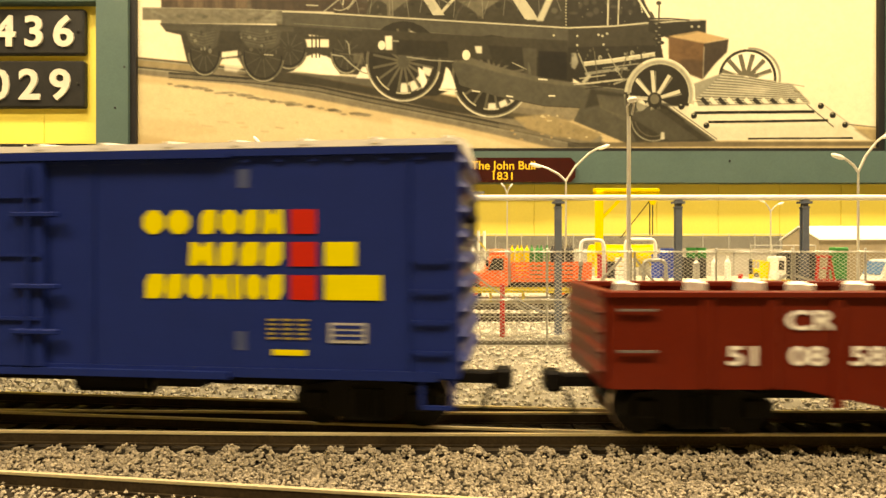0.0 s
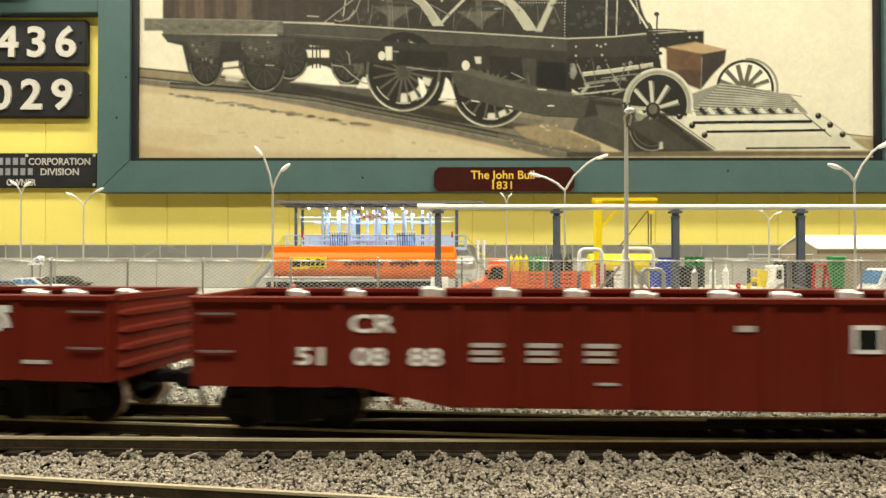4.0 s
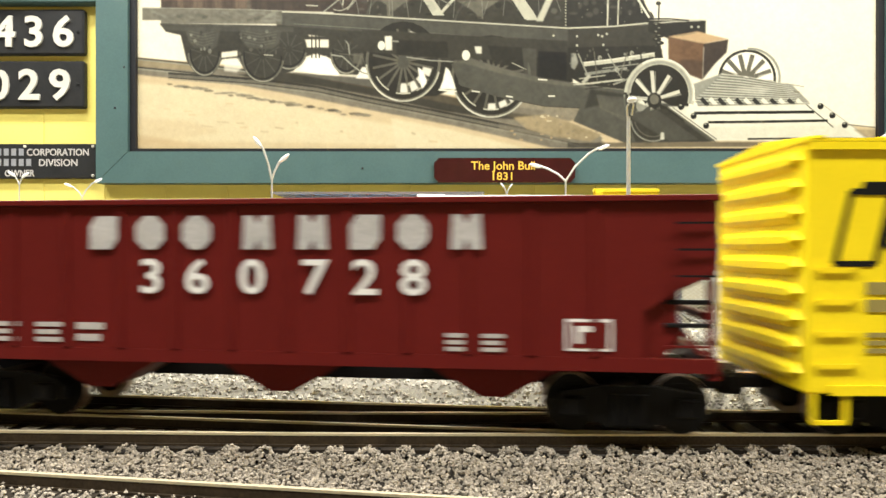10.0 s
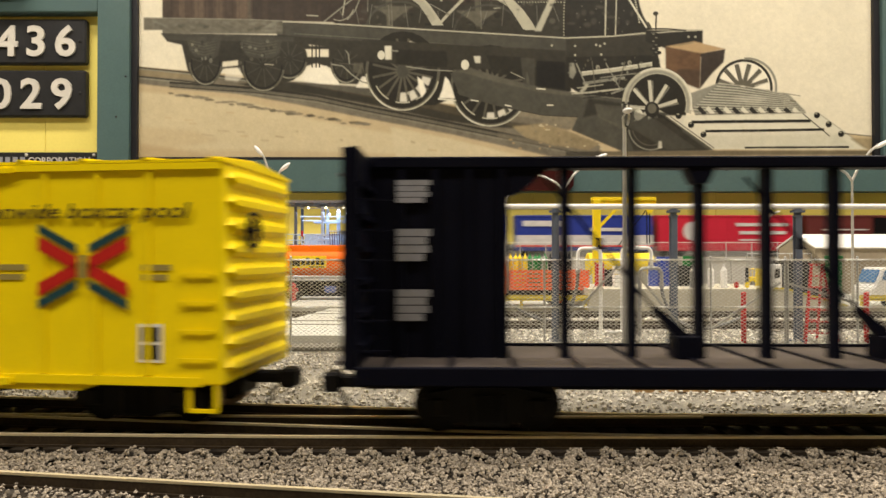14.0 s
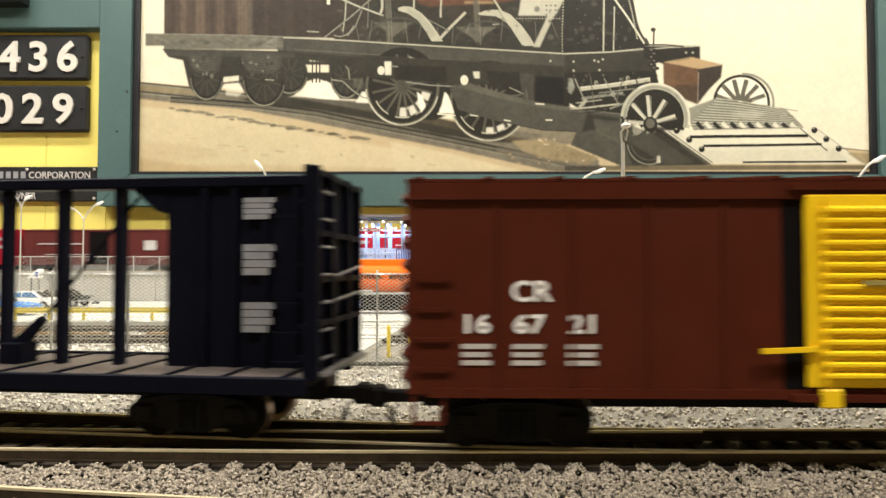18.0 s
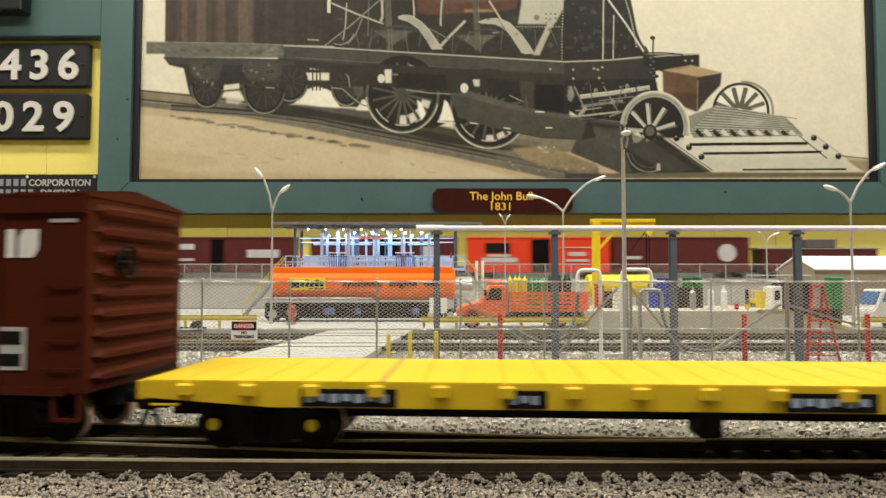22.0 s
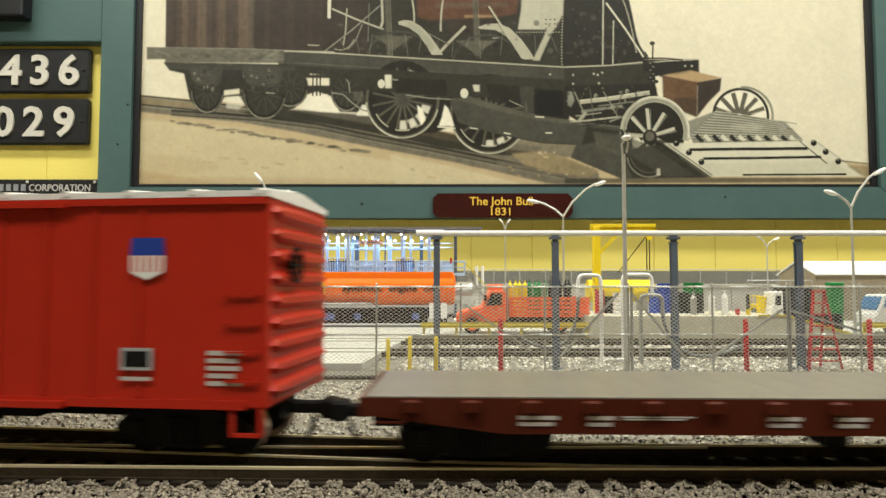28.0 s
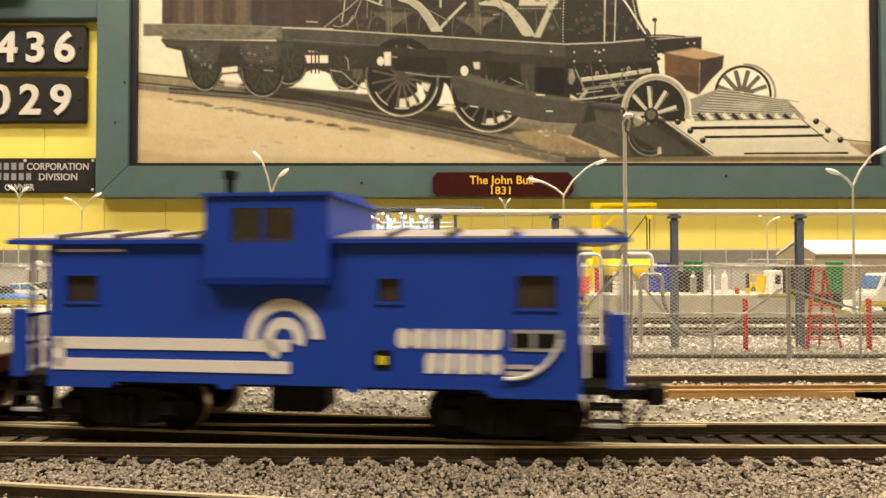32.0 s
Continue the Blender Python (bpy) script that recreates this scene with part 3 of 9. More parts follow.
    ties(tr, main_y, TIE_X, 0.55, length=21.4, spacing=TIE_GAP)
    # dusty fill between the ties by the frog
    bm = bmesh.new()
    box(bm, -1.75, 1.75, -1.5, 3.4, -1.0, 0)
    me = mesh_of("tie_fill", bm, M["tie_fill"])
    for i in range(17):
        x = TIE_X + TIE_GAP * (33.5 + i)
        ob = new("tie_fill", me)
        ob.parent = tr
        ob.matrix_basis = pose(x, main_y(x), RAIL_Z - 0.0022 + random.uniform(-1, 1) * 1e-4)
    fr = thing("front_track", "nearer siding track with a weathered rail", "track", kind="structure")
    near = lambda x: 0.0961 - 0.145 * x
    rail_pieces("rail", offset_line(near, 0.0, -0.7, 0.42, 60), fr, z=-0.0030)
    rail_pieces("rail", offset_line(near, -2 * G, -0.7, 0.30, 60), fr, z=-0.0030)
    ties(fr, near, -0.3, 0.2, z=-0.0054, y_off=-0.0083, length=18)


# ---- stones ----
def stones(name, n, xr, yr, zf, size, material, label):
    """Loose stones scattered over a strip; each a small uneven lump."""
    rng = np.random.default_rng(len(name) * 7 + n)
    base = np.array([(1, 0, 0), (-1, 0, 0), (0, 1, 0), (0, -1, 0), (0, 0, 1), (0, 0, -1)], float)
    fidx = np.array([(0, 2, 4), (2, 1, 4), (1, 3, 4), (3, 0, 4), (2, 0, 5), (1, 2, 5), (3, 1, 5), (0, 3, 5)])
    P = np.column_stack([rng.uniform(*xr, n), rng.uniform(*yr, n)])
    z = np.array([zf(x, y) for x, y in P])
    keep = z > -1
    P, z = P[keep], z[keep]
    n = len(P)
    s = size * rng.uniform(0.5, 1.25, (n, 1, 1)) * rng.uniform(0.7, 1.3, (n, 6, 3))
    rot = rng.uniform(0, 6.283, n)
    V = base[None] * s
    c, sn = np.cos(rot)[:, None], np.sin(rot)[:, None]
    t = rng.uniform(-0.9, 0.9, n)[:, None]
    ct, st = np.cos(t), np.sin(t)
    x1, y1, z1 = V[..., 0] * c - V[..., 1] * sn, V[..., 0] * sn + V[..., 1] * c, V[..., 2] * 0.85
    y2, z2 = y1 * ct - z1 * st, y1 * st + z1 * ct
    V = np.stack([x1 + P[:, 0:1], y2 + P[:, 1:2], z2 + z[:, None] + rng.uniform(-0.5, 0.9, (n, 1)) * size], -1).reshape(-1, 3)
    F = (fidx[None] + 6 * np.arange(n)[:, None, None]).reshape(-1, 3)
    me = bpy.data.meshes.new(name)
    me.from_pydata(V.tolist(), [], F.tolist())
    me.materials.append(material)
    return tagged(new(name, me), label, "ballast", kind="stuff")


def ballast():
    bed = RAIL_Z - 0.0026

    def near_bed(x, y):
        d = min(abs(y - main_y(x)), abs(y - track_y(x)))
        if d < 0.0118 and random.random() > 0.012:
            return -9
        return bed + (-0.0006 if d < 0.016 else -0.0003) + 0.0006 * noise.noise((x * 90, y * 90, 0))

    def shoulder(x, y):
        """Stones heaped between the tie ends, leaving dark notches where the ties lie."""
        d = main_y(x) - y
        u = (x - TIE_X + TIE_GAP / 2) % TIE_GAP - TIE_GAP / 2
        if x < 0.6 and abs(y - (0.0961 - 0.145 * x)) < 0.0009 or y < 0.0961 - 0.145 * x and random.random() > 0.3:
            return -9
        if d < 0.0089 and random.random() > (0.012 if x < 0.045 else 0.10):
            return -9
        edge = 0.0109 + 0.0010 * noise.noise((x * 160, 3.1, 0)) + 0.0006 * noise.noise((x * 700, 8.1, 0))
        if d < edge and abs(u) < 0.00105 + 0.0006 * noise.noise((x * 260, y * 300, 2)):
            return -9
        if noise.noise((x * 1100, y * 1100, 5)) > 0.20 and random.random() > 0.25:
            return -9
        heap = 0.0006 * math.cos(u / TIE_GAP * 6.2832 + 3.1416) if d < 0.0125 else 0.0
        return bed - 0.0002 - 0.10 * max(0.0, d - 0.0125) + heap + 0.0005 * noise.noise((x * 220, y * 220, 0))

    stones("ballast", 30000, (-0.12, 0.12), (0.098, 0.1195), shoulder, 0.00037, M["stone"], "grey brown granite ballast in front of the rails")
    stones("ballast", 20000, (-0.30, 0.30), (0.142, 0.24), near_bed, 0.0007, M["stone_mid"], "pale grey ballast behind the rails, dimmed for the train's shade")


front_track()
ballast()

# ---- freight cars: x along the car, -y towards the camera, z above the rail ----
TRUCK = {}


def truck(parent, x, cap=None, lift=LIFT):
    """A two-axle truck under a car: bolster, side frames, wheels and axles."""
    if not TRUCK:
        bm = bmesh.new()
        box(bm, -2.5, 2.5, -11, 11, 5.5, 9.2, bev=0.5)
        TRUCK["bolster"] = mesh_of("truck", bm, M["truckframe"])
        bm = bmesh.new()
        prism(bm, [(-14, 6.6), (-12, 8.2), (-5, 9.3), (5, 9.3), (12, 8.2), (14, 6.6), (14, 4.2), (11, 3.6), (7, 3.4), (4, 2.0), (-4, 2.0), (-7, 3.4), (-11, 3.6), (-14, 4.2)], -1.0, 1.0)
        for x0 in (-10, 10):
            box(bm, x0 - 2, x0 + 2, -1.9, 1.0, 4.0, 7.4, bev=0.4)
        for k in (-2.2, 0, 2.2):
            rod(bm, (k, -1.3, 2.6), (k, -1.3, 8.0), 0.85, 7)
        TRUCK["frame"] = mesh_of("side_frame", bm, M["truckframe"])
        bm = bmesh.new()
        rod(bm, (0, -1.1, 0), (0, 1.1, 0), 5.3, 20)
        rod(bm, (0, -1.3, 0), (0, 0.2, 0), 4.1, 18)
        TRUCK["wheel"] = mesh_of("wheel", bm, M["wheel"])
        bm = bmesh.new()
        rod(bm, (0, -0.9, 0), (0, 0.9, 0), 5.42, 20)
        TRUCK["tread"] = mesh_of("tread", bm, M["tread"])
        bm = bmesh.new()
        rod(bm, (0, -9, 0), (0, 9, 0), 1.1, 8)
        TRUCK["axle"] = mesh_of("axle", bm, M["wheel"])
    tk = new("truck", TRUCK["bolster"])
    tk.parent = parent
    tk.matrix_basis = pose(x * MM, 0, lift * MM)

    def sub(nm, key, px, py, pz):
        ob = new(nm, TRUCK[key])
        ob.parent = tk
        ob.matrix_basis = pose(px * MM, py * MM, pz * MM)
    for y in (-12.2, 12.2):
        sub("side_frame", "frame", 0, y, 0)
    if cap:
        for ax in (-10, 10):
            bm = bmesh.new()
            rod(bm, (ax, -14.5, 5.9), (ax, -14.0, 5.9), 1.15, 12)
            part("journal_cap", bm, cap, tk, "small yellow journal cap")
    for ax in (-10, 10):
        sub("axle", "axle", ax, 0, 5.3)
        for y in (-8.0, 8.0):
            sub("wheel", "wheel", ax, y, 5.3)
            sub("tread", "tread", ax, y * 0.96, 5.3)


def coupler(parent, x, s):
    bm = bmesh.new()
    box(bm, min(x - s * 2, x + s * 8.4), max(x - s * 2, x + s * 8.4), -1.4, 1.4, 8.2, 10.6, bev=0.4)
    box(bm, x + s * 7.4 - 2.0, x + s * 7.4 + 2.0, -2.6, 2.2, 7.4, 11.4, bev=0.6)
    rod(bm, (x + s * 5, -3, 8), (x + s * 3.2, -3.4, 3.4), 0.5, 6)
    part("coupler", bm, M["under"], parent)


def rungs(parent, xs, zs, y, material, w=6.5):
    """Ladder rungs: each a thin staple standing off the side."""
    for x in xs:
        for z in zs:
            bm = bmesh.new()
            bar(bm, (x - w / 2, y - 0.55, z), (x + w / 2, y - 0.55, z), 0.36, 0.36)
            for e in (-w / 2, w / 2):
                bar(bm, (x + e, y, z), (x + e, y - 0.7, z), 0.4, 0.4)
            part("ladder_rung", bm, material, parent)


def end_ribs(parent, x, s, W, z0, z1, material, n=9):
    h = (z1 - z0) / n
    for i in range(n):
        z = z0 + (i + 0.5) * h
        bm = bmesh.new()
        pts = [(-W / 2 + 1.2, z), (-W / 2 + 3, z - h * 0.36), (0, z - h * 0.44), (W / 2 - 3, z - h * 0.36), (W / 2 - 1.2, z), (W / 2 - 3, z + h * 0.36), (0, z + h * 0.44), (-W / 2 + 3, z + h * 0.36)]
        lo = [bm.verts.new((x, a, b)) for a, b in pts]
        hi = [bm.verts.new((x + s * 1.3, a * 0.94, z + (b - z) * 0.35)) for a, b in pts]
        bm.faces.new(hi)
        for k in range(len(pts)):
            bm.faces.new((lo[k], lo[(k + 1) % len(pts)], hi[(k + 1) % len(pts)], hi[k]))
        bmesh.ops.recalc_face_normals(bm, faces=bm.faces)
        part("end_rib", bm, material, parent)


def boxcar(label, paint, L=178.0, W=34.4, z0=12.2, z1=51.0, rise=2.2, roof=None, trucks=71.0, ribs=(), rib_w=0.9, rib_d=0.5, door=(-14, 14), door_mat=None,
           door_style="ribbed", seams=14, sill=None, rungs_left=True, gap=None, fascia=0.0, door_z=None, cap=None, edge=0.15, m=None, group="front train"):
    """A 50-foot boxcar: body, posts, door, ends, roof with seams, trucks and couplers."""
    c = thing("boxcar", label, "railway car", m, group)
    h = W / 2
    bm = bmesh.new()
    box(bm, -L / 2, L / 2, -h, h, z0, z1, bev=0.35)
    part("body", bm, paint, c)
    # side sill and eave strips
    for y in (-h - 0.4, h + 0.05):
        boxed("side_sill", (-L / 2 + 4, L / 2 - 4, y, y + 0.35, z0 - 0.2, z0 + 1.5), paint, c)
        boxed("eave_strip", (-L / 2 + 0.2, L / 2 - 0.2, y - 0.25, y + 0.35, z1 - 1.8 - fascia, z1 - 0.5), paint, c)
    if sill:
        bm = bmesh.new()
        prism(bm, [(-sill[0], z0 + 0.1), (-sill[1], z0 - sill[2]), (sill[1], z0 - sill[2]), (sill[0], z0 + 0.1)], -h + 0.1, -h + 1.2)
        part("fish_belly_sill", bm, paint, c)
    rme = None
    for x in ribs:
        if rme is None:
            bm = bmesh.new()
            box(bm, -rib_w, rib_w, -h - rib_d, -h + 0.05, z0 + 1.6, z1 - 1.9, bev=0.2)
            rme = mesh_of("side_post", bm, paint)
        ob = new("side_post", rme)
        ob.parent = c
        ob.matrix_basis = pose(x * MM, 0, 0)
    # door with its ribs and tracks
    dm = door_mat or paint
    d0, d1 = door
    if gap:
        boxed("door_gap", (gap[0], gap[1], -h - 0.12, -h + 0.2, z0 + 1.5, z1 - 2.0 - fascia), M["dark_gap"], c)
    da, db = door_z or (z0 + 0.9 + fascia * 0.6, z1 - 2.1 - fascia * 0.45)
    dr = boxed("door", (d0, d1, -h - 1.1, -h + 0.1, da, db), dm, c, bev=0.2)
    zs = [z0 + 3 + fascia * 0.6 + (z1 - z0 - 8 - fascia) * i / 15 for i in range(16)]
    if door_style == "ribbed":
        bm = bmesh.new()
        prism(bm, [(-h - 1.9, -0.25), (-h - 1.9, 0.25), (-h - 1.05, 0.8), (-h - 1.05, -0.8)], d0 + 2.2, d1 - 2.2, "x")
        dme = mesh_of("door_rib", bm, dm)
        for z in zs:
            ob = new("door_rib", dme)
            ob.parent = dr
            ob.matrix_basis = pose(0, 0, z * MM)
    else:
        for z in (z0 + 10, z0 + 22, z0 + 33):
            if z < z1 - 3:
                boxed("door_rib", (d0 + 0.5, d1 - 0.5, -h - 1.5, -h - 1.05, z - 0.3, z + 0.3), dm, dr)
    for x in (d0 + 3, d1 - 3):
        bm = bmesh.new()
        rod(bm, (x, -h - 1.6, max(z0 + 1.5, da + 0.6)), (x, -h - 1.6, min(z1 - 3, db - 0.9)), 0.35, 6)
        part("lock_rod", bm, dm, dr)
    boxed("door_track", (d0 - 3, d1 + abs(d1 - d0) * 0.9, -h - 1.3, -h + 0.1, z0 - 0.5, z0 + 0.8), paint, c)
    boxed("door_track", (d0 - 3, d1 + abs(d1 - d0) * 0.9, -h - 1.3, -h + 0.1, z1 - 2.1, z1 - 1.2), paint, c)
    # roof: a low ridge with raised seams
    rm = roof or paint
    bm = bmesh.new()
    prism(bm, [(-h - 0.6, z1 - 0.4), (-h - 0.6, z1 + edge), (0, z1 + rise), (h + 0.6, z1 + edge), (h + 0.6, z1 - 0.4)], -L / 2 - 0.3, L / 2 + 0.3, "x")
    rf = part("roof", bm, rm, c)
    bm = bmesh.new()
    prism(bm, [(-h - 0.75, z1 + 0.1), (-h - 0.75, z1 + edge + 0.4), (0, z1 + rise + 0.6), (h + 0.75, z1 + edge + 0.4), (h + 0.75, z1 + 0.1)], -0.7, 0.7, "x")
    sme = mesh_of("roof_seam", bm, rm)
    for i in range(seams):
        ob = new("roof_seam", sme)
        ob.parent = rf
        ob.matrix_basis = pose((-L / 2 + 2 + (L - 4) * i / (seams - 1)) * MM, 0, 0)
    for s in (-1, 1):
        end_ribs(c, s * L / 2, s, W, z0 + 1, z1 - 1, paint)
        boxed("corner_step", (s * (L / 2 - 4) - 3, s * (L / 2 - 4) + 3, -h - 0.1, -h + 0.5, z0 - 5.2, z0 - 4.5), paint, c)
        for e in (-2.8, 2.8):
            boxed("step_hanger", (s * (L / 2 - 4) + e - 0.4, s * (L / 2 - 4) + e + 0.4, -h - 0.1, -h + 0.5, z0 - 5, z0), paint, c)
        coupler(c, s * L / 2, s)
        truck(c, s * trucks, cap)
        rungs(c, [s * (L / 2 - 5)], [z0 + 5 + 5.4 * k for k in range(4)], -h, paint)
        bm = bmesh.new()
        x = s * (L / 2 + 1.9)
        path_tube(bm, [(x, -7 + 3.4 * math.cos(q * 0.5236), z1 - 13 + 3.4 * math.sin(q * 0.5236)) for q in range(13)], 0.4, 6)
        for q in range(3):
            bar(bm, (x, -7 + 3.3 * math.cos(q * 1.0472), z1 - 13 + 3.3 * math.sin(q * 1.0472)), (x, -7 - 3.3 * math.cos(q * 1.0472), z1 - 13 - 3.3 * math.sin(q * 1.0472)), 0.4, 0.4)
        rod(bm, (s * L / 2, -7, z1 - 13), (x, -7, z1 - 13), 0.8, 8)
        if s > 0:
            part("brake_wheel", bm, M["under"], c)
    boxed("centre_sill", (-L / 2 + 2, L / 2 - 2, -4, 4, z0 - 4.5, z0 + 0.1), M["under"], c)
    bm = bmesh.new()
    rod(bm, (8, -7, z0 - 3), (24, -7, z0 - 3), 3.0, 12)
    box(bm, 26, 36, -10, -5, z0 - 4, z0)
    part("brake_tank", bm, M["under"], c)
    return c


def gondola(label, paint, m=None):
    c = thing("gondola_car", label, "railway car", m, "front train")
    L, W, z0, z1 = 190.6, 34.0, 11.2, 26.8
    h = W / 2
    for y0 in (-h, h - 1.2):
        bm = bmesh.new()
        prism(bm, [(-L / 2, z0), (-L / 2, z1), (L / 2, z1), (L / 2, z0), (61, z0), (44, z0 - 3.4), (-44, z0 - 3.4), (-61, z0)], y0, y0 + 1.2)
        part("side", bm, paint, c)
        boxed("top_rail", (-L / 2 - 0.4, L / 2 + 0.4, y0 - 0.6, y0 + 1.8, z1 - 0.1, z1 + 1.1), paint, c, bev=0.2)
    for s in (-1, 1):
        boxed("end_wall", (s * L / 2 - 0.7, s * L / 2 + 0.7, -h + 1.2, h - 1.2, z0, z1), paint, c)
        boxed("end_rail", (s * L / 2 - 1.1, s * L / 2 + 1.1, -h + 1.8, h - 1.8, z1 - 0.1, z1 + 1.1), paint, c)
        end_ribs(c, s * L / 2, s, W, z0 + 1, z1 - 1, paint, 4)
        coupler(c, s * L / 2, s)
        truck(c, s * 77.5)
        # rungs paler than the car: their bright highlight is put into the colour
        rungs(c, [s * (L / 2 - 5)], [z0 + 6.5, z0 + 13.5], -h, M["pale_rung"])
    boxed("floor_pan", (-L / 2 + 1, L / 2 - 1, -h + 1.2, h - 1.2, z0, z0 + 1.5), paint, c)
    boxed("centre_sill", (-L / 2 + 2, L / 2 - 2, -4, 4, z0 - 4.5, z0 - 0.1), M["under"], c)
    n = 14
    for i in range(n):
        x = -L / 2 + 17.7 + 11.72 * i
        lo = z0 + 0.3 if abs(x) > 60 else z0 - 3.0
        bm = bmesh.new()
        prism(bm, [(x - 0.8, -h - 0.42), (x + 0.8, -h - 0.42), (x + 1.2, -h + 0.1), (x - 1.2, -h + 0.1)], lo, z1 - 0.2, "z")
        part("side_post", bm, paint, c)
    # irregular white lumps, like scraps, showing just above the far rim
    x = -L / 2 + 12
    while x < L / 2 - 8:
        bm = bmesh.new()
        w, e = random.uniform(2.2, 3.4), random.uniform(-0.7, 0.5)
        box(bm, x - w, x + w * 0.4, h - 4.4, h - 2.0, z1 - 1.5, z1 + 1.2 + e, bev=0.6)
        box(bm, x + w * 0.2, x + w, h - 3.8, h - 2.2, z1 - 1.5, z1 + 0.7 + e, bev=0.4)
        part("pale_lump", bm, M["stake"], c, "shiny pale lump inside the rail")
        x += random.uniform(11.0, 21.0)
    return c


# ---- where each car rides ----
FRONT = []


def ride(ob, s_at_0, half, length=1.0):
    """A car whose middle is s metres left of the camera line at the start; its trucks are half metres from the middle; length: its true length over the drawn one."""
    ob.scale = (length, 1, 1)
    FRONT.append((ob, s_at_0, half * length))


SPEED_ROWS = [(0.0, 0.008), (1.0, 0.075), (2.0, 0.1409), (3.0, 0.2077), (6.0, 0.4189), (7.0, 0.4936), (8.0, 0.5687), (9.0, 0.6401), (10.0, 0.7143), (11.0, 0.7848), (12.0, 0.8547), (13.0, 0.9213), (14.0, 0.9914), (15.0, 1.0587), (18.0, 1.2402), (19.0, 1.301), (20.0, 1.3581), (21.0, 1.4176), (22.0, 1.4733), (23.0, 1.5291), (24.0, 1.583), (25.0, 1.6434), (26.0, 1.7058), (29.0, 1.8951), (30.0, 1.9588), (31.0, 2.0258), (32.0, 2.0922)]


def travelled(t):
    ts, ss = [r[0] for r in SPEED_ROWS], [r[1] for r in SPEED_ROWS]
    return float(np.interp(t, ts, ss))


def front_rows(s0, half):
    rows = []
    for i in range(65):
        t = i * 0.5
        s = s0 + travelled(t)
        s = max(-2.7, min(2.7, s))
        (xa, ya), (xb, yb) = on_line(s + half), on_line(s - half)
        rows.append((t, pose((xa + xb) / 2, (ya + yb) / 2, CAR_Z, 0, 0, math.degrees(math.atan2(yb - ya, xb - xa)))))
    return rows


def motions():
    for ob, s0, half in FRONT:
        walk(ob, front_rows(s0, half))
    for ob, x0 in REAR:
        walk(ob, rear_rows(x0))

# ---- on the wall: framed photograph, number boards, plaques ----
PAPER = mat("photo_backing", (0.595, 0.545, 0.405), 0.4, vary=0.05, scale=6, grain=60, bump=0.0)
TONE = {
    "sky": (0.595, 0.545, 0.405), "haze": (0.66, 0.62, 0.49), "tan": (0.41, 0.325, 0.185), "sand": (0.49, 0.42, 0.262), "umber": (0.36, 0.25, 0.12),
    "dirt": (0.21, 0.165, 0.09), "bed": (0.135, 0.118, 0.082), "shade": (0.018, 0.0165, 0.0120), "iron": (0.029, 0.0265, 0.0190), "beam": (0.053, 0.051, 0.038),
    "grey": (0.092, 0.085, 0.061), "steel": (0.20, 0.195, 0.150), "light": (0.34, 0.325, 0.240), "pale": (0.53, 0.505, 0.385), "wood": (0.058, 0.041, 0.028),
    "plank": (0.105, 0.075, 0.050), "dark_wood": (0.036, 0.027, 0.020), "copper": (0.085, 0.042, 0.024), "crate": (0.100, 0.056, 0.028), "crate_top": (0.34, 0.235, 0.120), "black": (0.010, 0.0095, 0.008),
}
TILT = radians(1.25)


def on_wall(u, v, d=WALL_Y):
    """Wall place in mm for a bearing and elevation mark."""
    e = 490.0 - v - FOCUS * math.tan(TILT)
    k = d * 1000 / (FOCUS * math.cos(TILT) - e * math.sin(TILT))
    return (u - 784.0) * k, EYE_Z * 1000 + (FOCUS * math.sin(TILT) + e * math.cos(TILT)) * k


PH_Y = 938.0


def blur(a, n):
    """Soften a picture by n passes of a small kernel."""
    for _ in range(n):
        for ax in (0, 1):
            b = np.concatenate([a.take([0], ax), a, a.take([-1], ax)], ax)
            k = a.shape[ax]
            a = 0.25 * b.take(range(0, k), ax) + 0.5 * b.take(range(1, k + 1), ax) + 0.25 * b.take(range(2, k + 2), ax)
    return a


class Print:
    """A sepia print: inked shapes laid over one another and softened, kept as the dye of one flat sheet."""
    STEP = 1.2

    def __init__(self, u0, u1, v0, v1):
        self.u, self.v = np.arange(u0, u1 + 0.01, self.STEP), np.arange(v0, v1 + 0.01, self.STEP)
        self.u[-1], self.v[-1] = u1, v1
        self.ink = np.tile(np.array(TONE["sky"]), (len(self.v), len(self.u), 1))

    def poly(self, key, *pts, a=1.0, soft=1):
        p = np.array(pts, float)
        pad = 3 * (soft + 1)
        i0, i1 = np.searchsorted(self.v, p[:, 1].min() - pad), np.searchsorted(self.v, p[:, 1].max() + pad)
        j0, j1 = np.searchsorted(self.u, p[:, 0].min() - pad), np.searchsorted(self.u, p[:, 0].max() + pad)
        if i1 - i0 < 2 or j1 - j0 < 2:
            return
        m = 0.0
        for du, dv in ((-0.4, -0.2), (0.2, -0.4), (0.4, 0.2), (-0.2, 0.4)):
            X, Y = np.meshgrid(self.u[j0:j1] + du, self.v[i0:i1] + dv)
            inside = np.zeros(X.shape, bool)
            for (xa, ya), (xb, yb) in zip(p, np.roll(p, -1, 0)):
                if ya != yb:
                    inside ^= ((ya > Y) != (yb > Y)) & (X < (xb - xa) * (Y - ya) / (yb - ya) + xa)
            m = m + inside * 0.25
        m = blur(m, soft)[..., None] * a
        w = self.ink[i0:i1, j0:j1]
        w += (np.array(TONE[key]) - w) * m

    def line(self, key, w, *pts, a=1.0, soft=0):
        for (xa, za), (xb, zb) in zip(pts, pts[1:]):
            d = Vector((xb - xa, zb - za)).normalized()
            nx, nz = -d.y * w / 2, d.x * w / 2
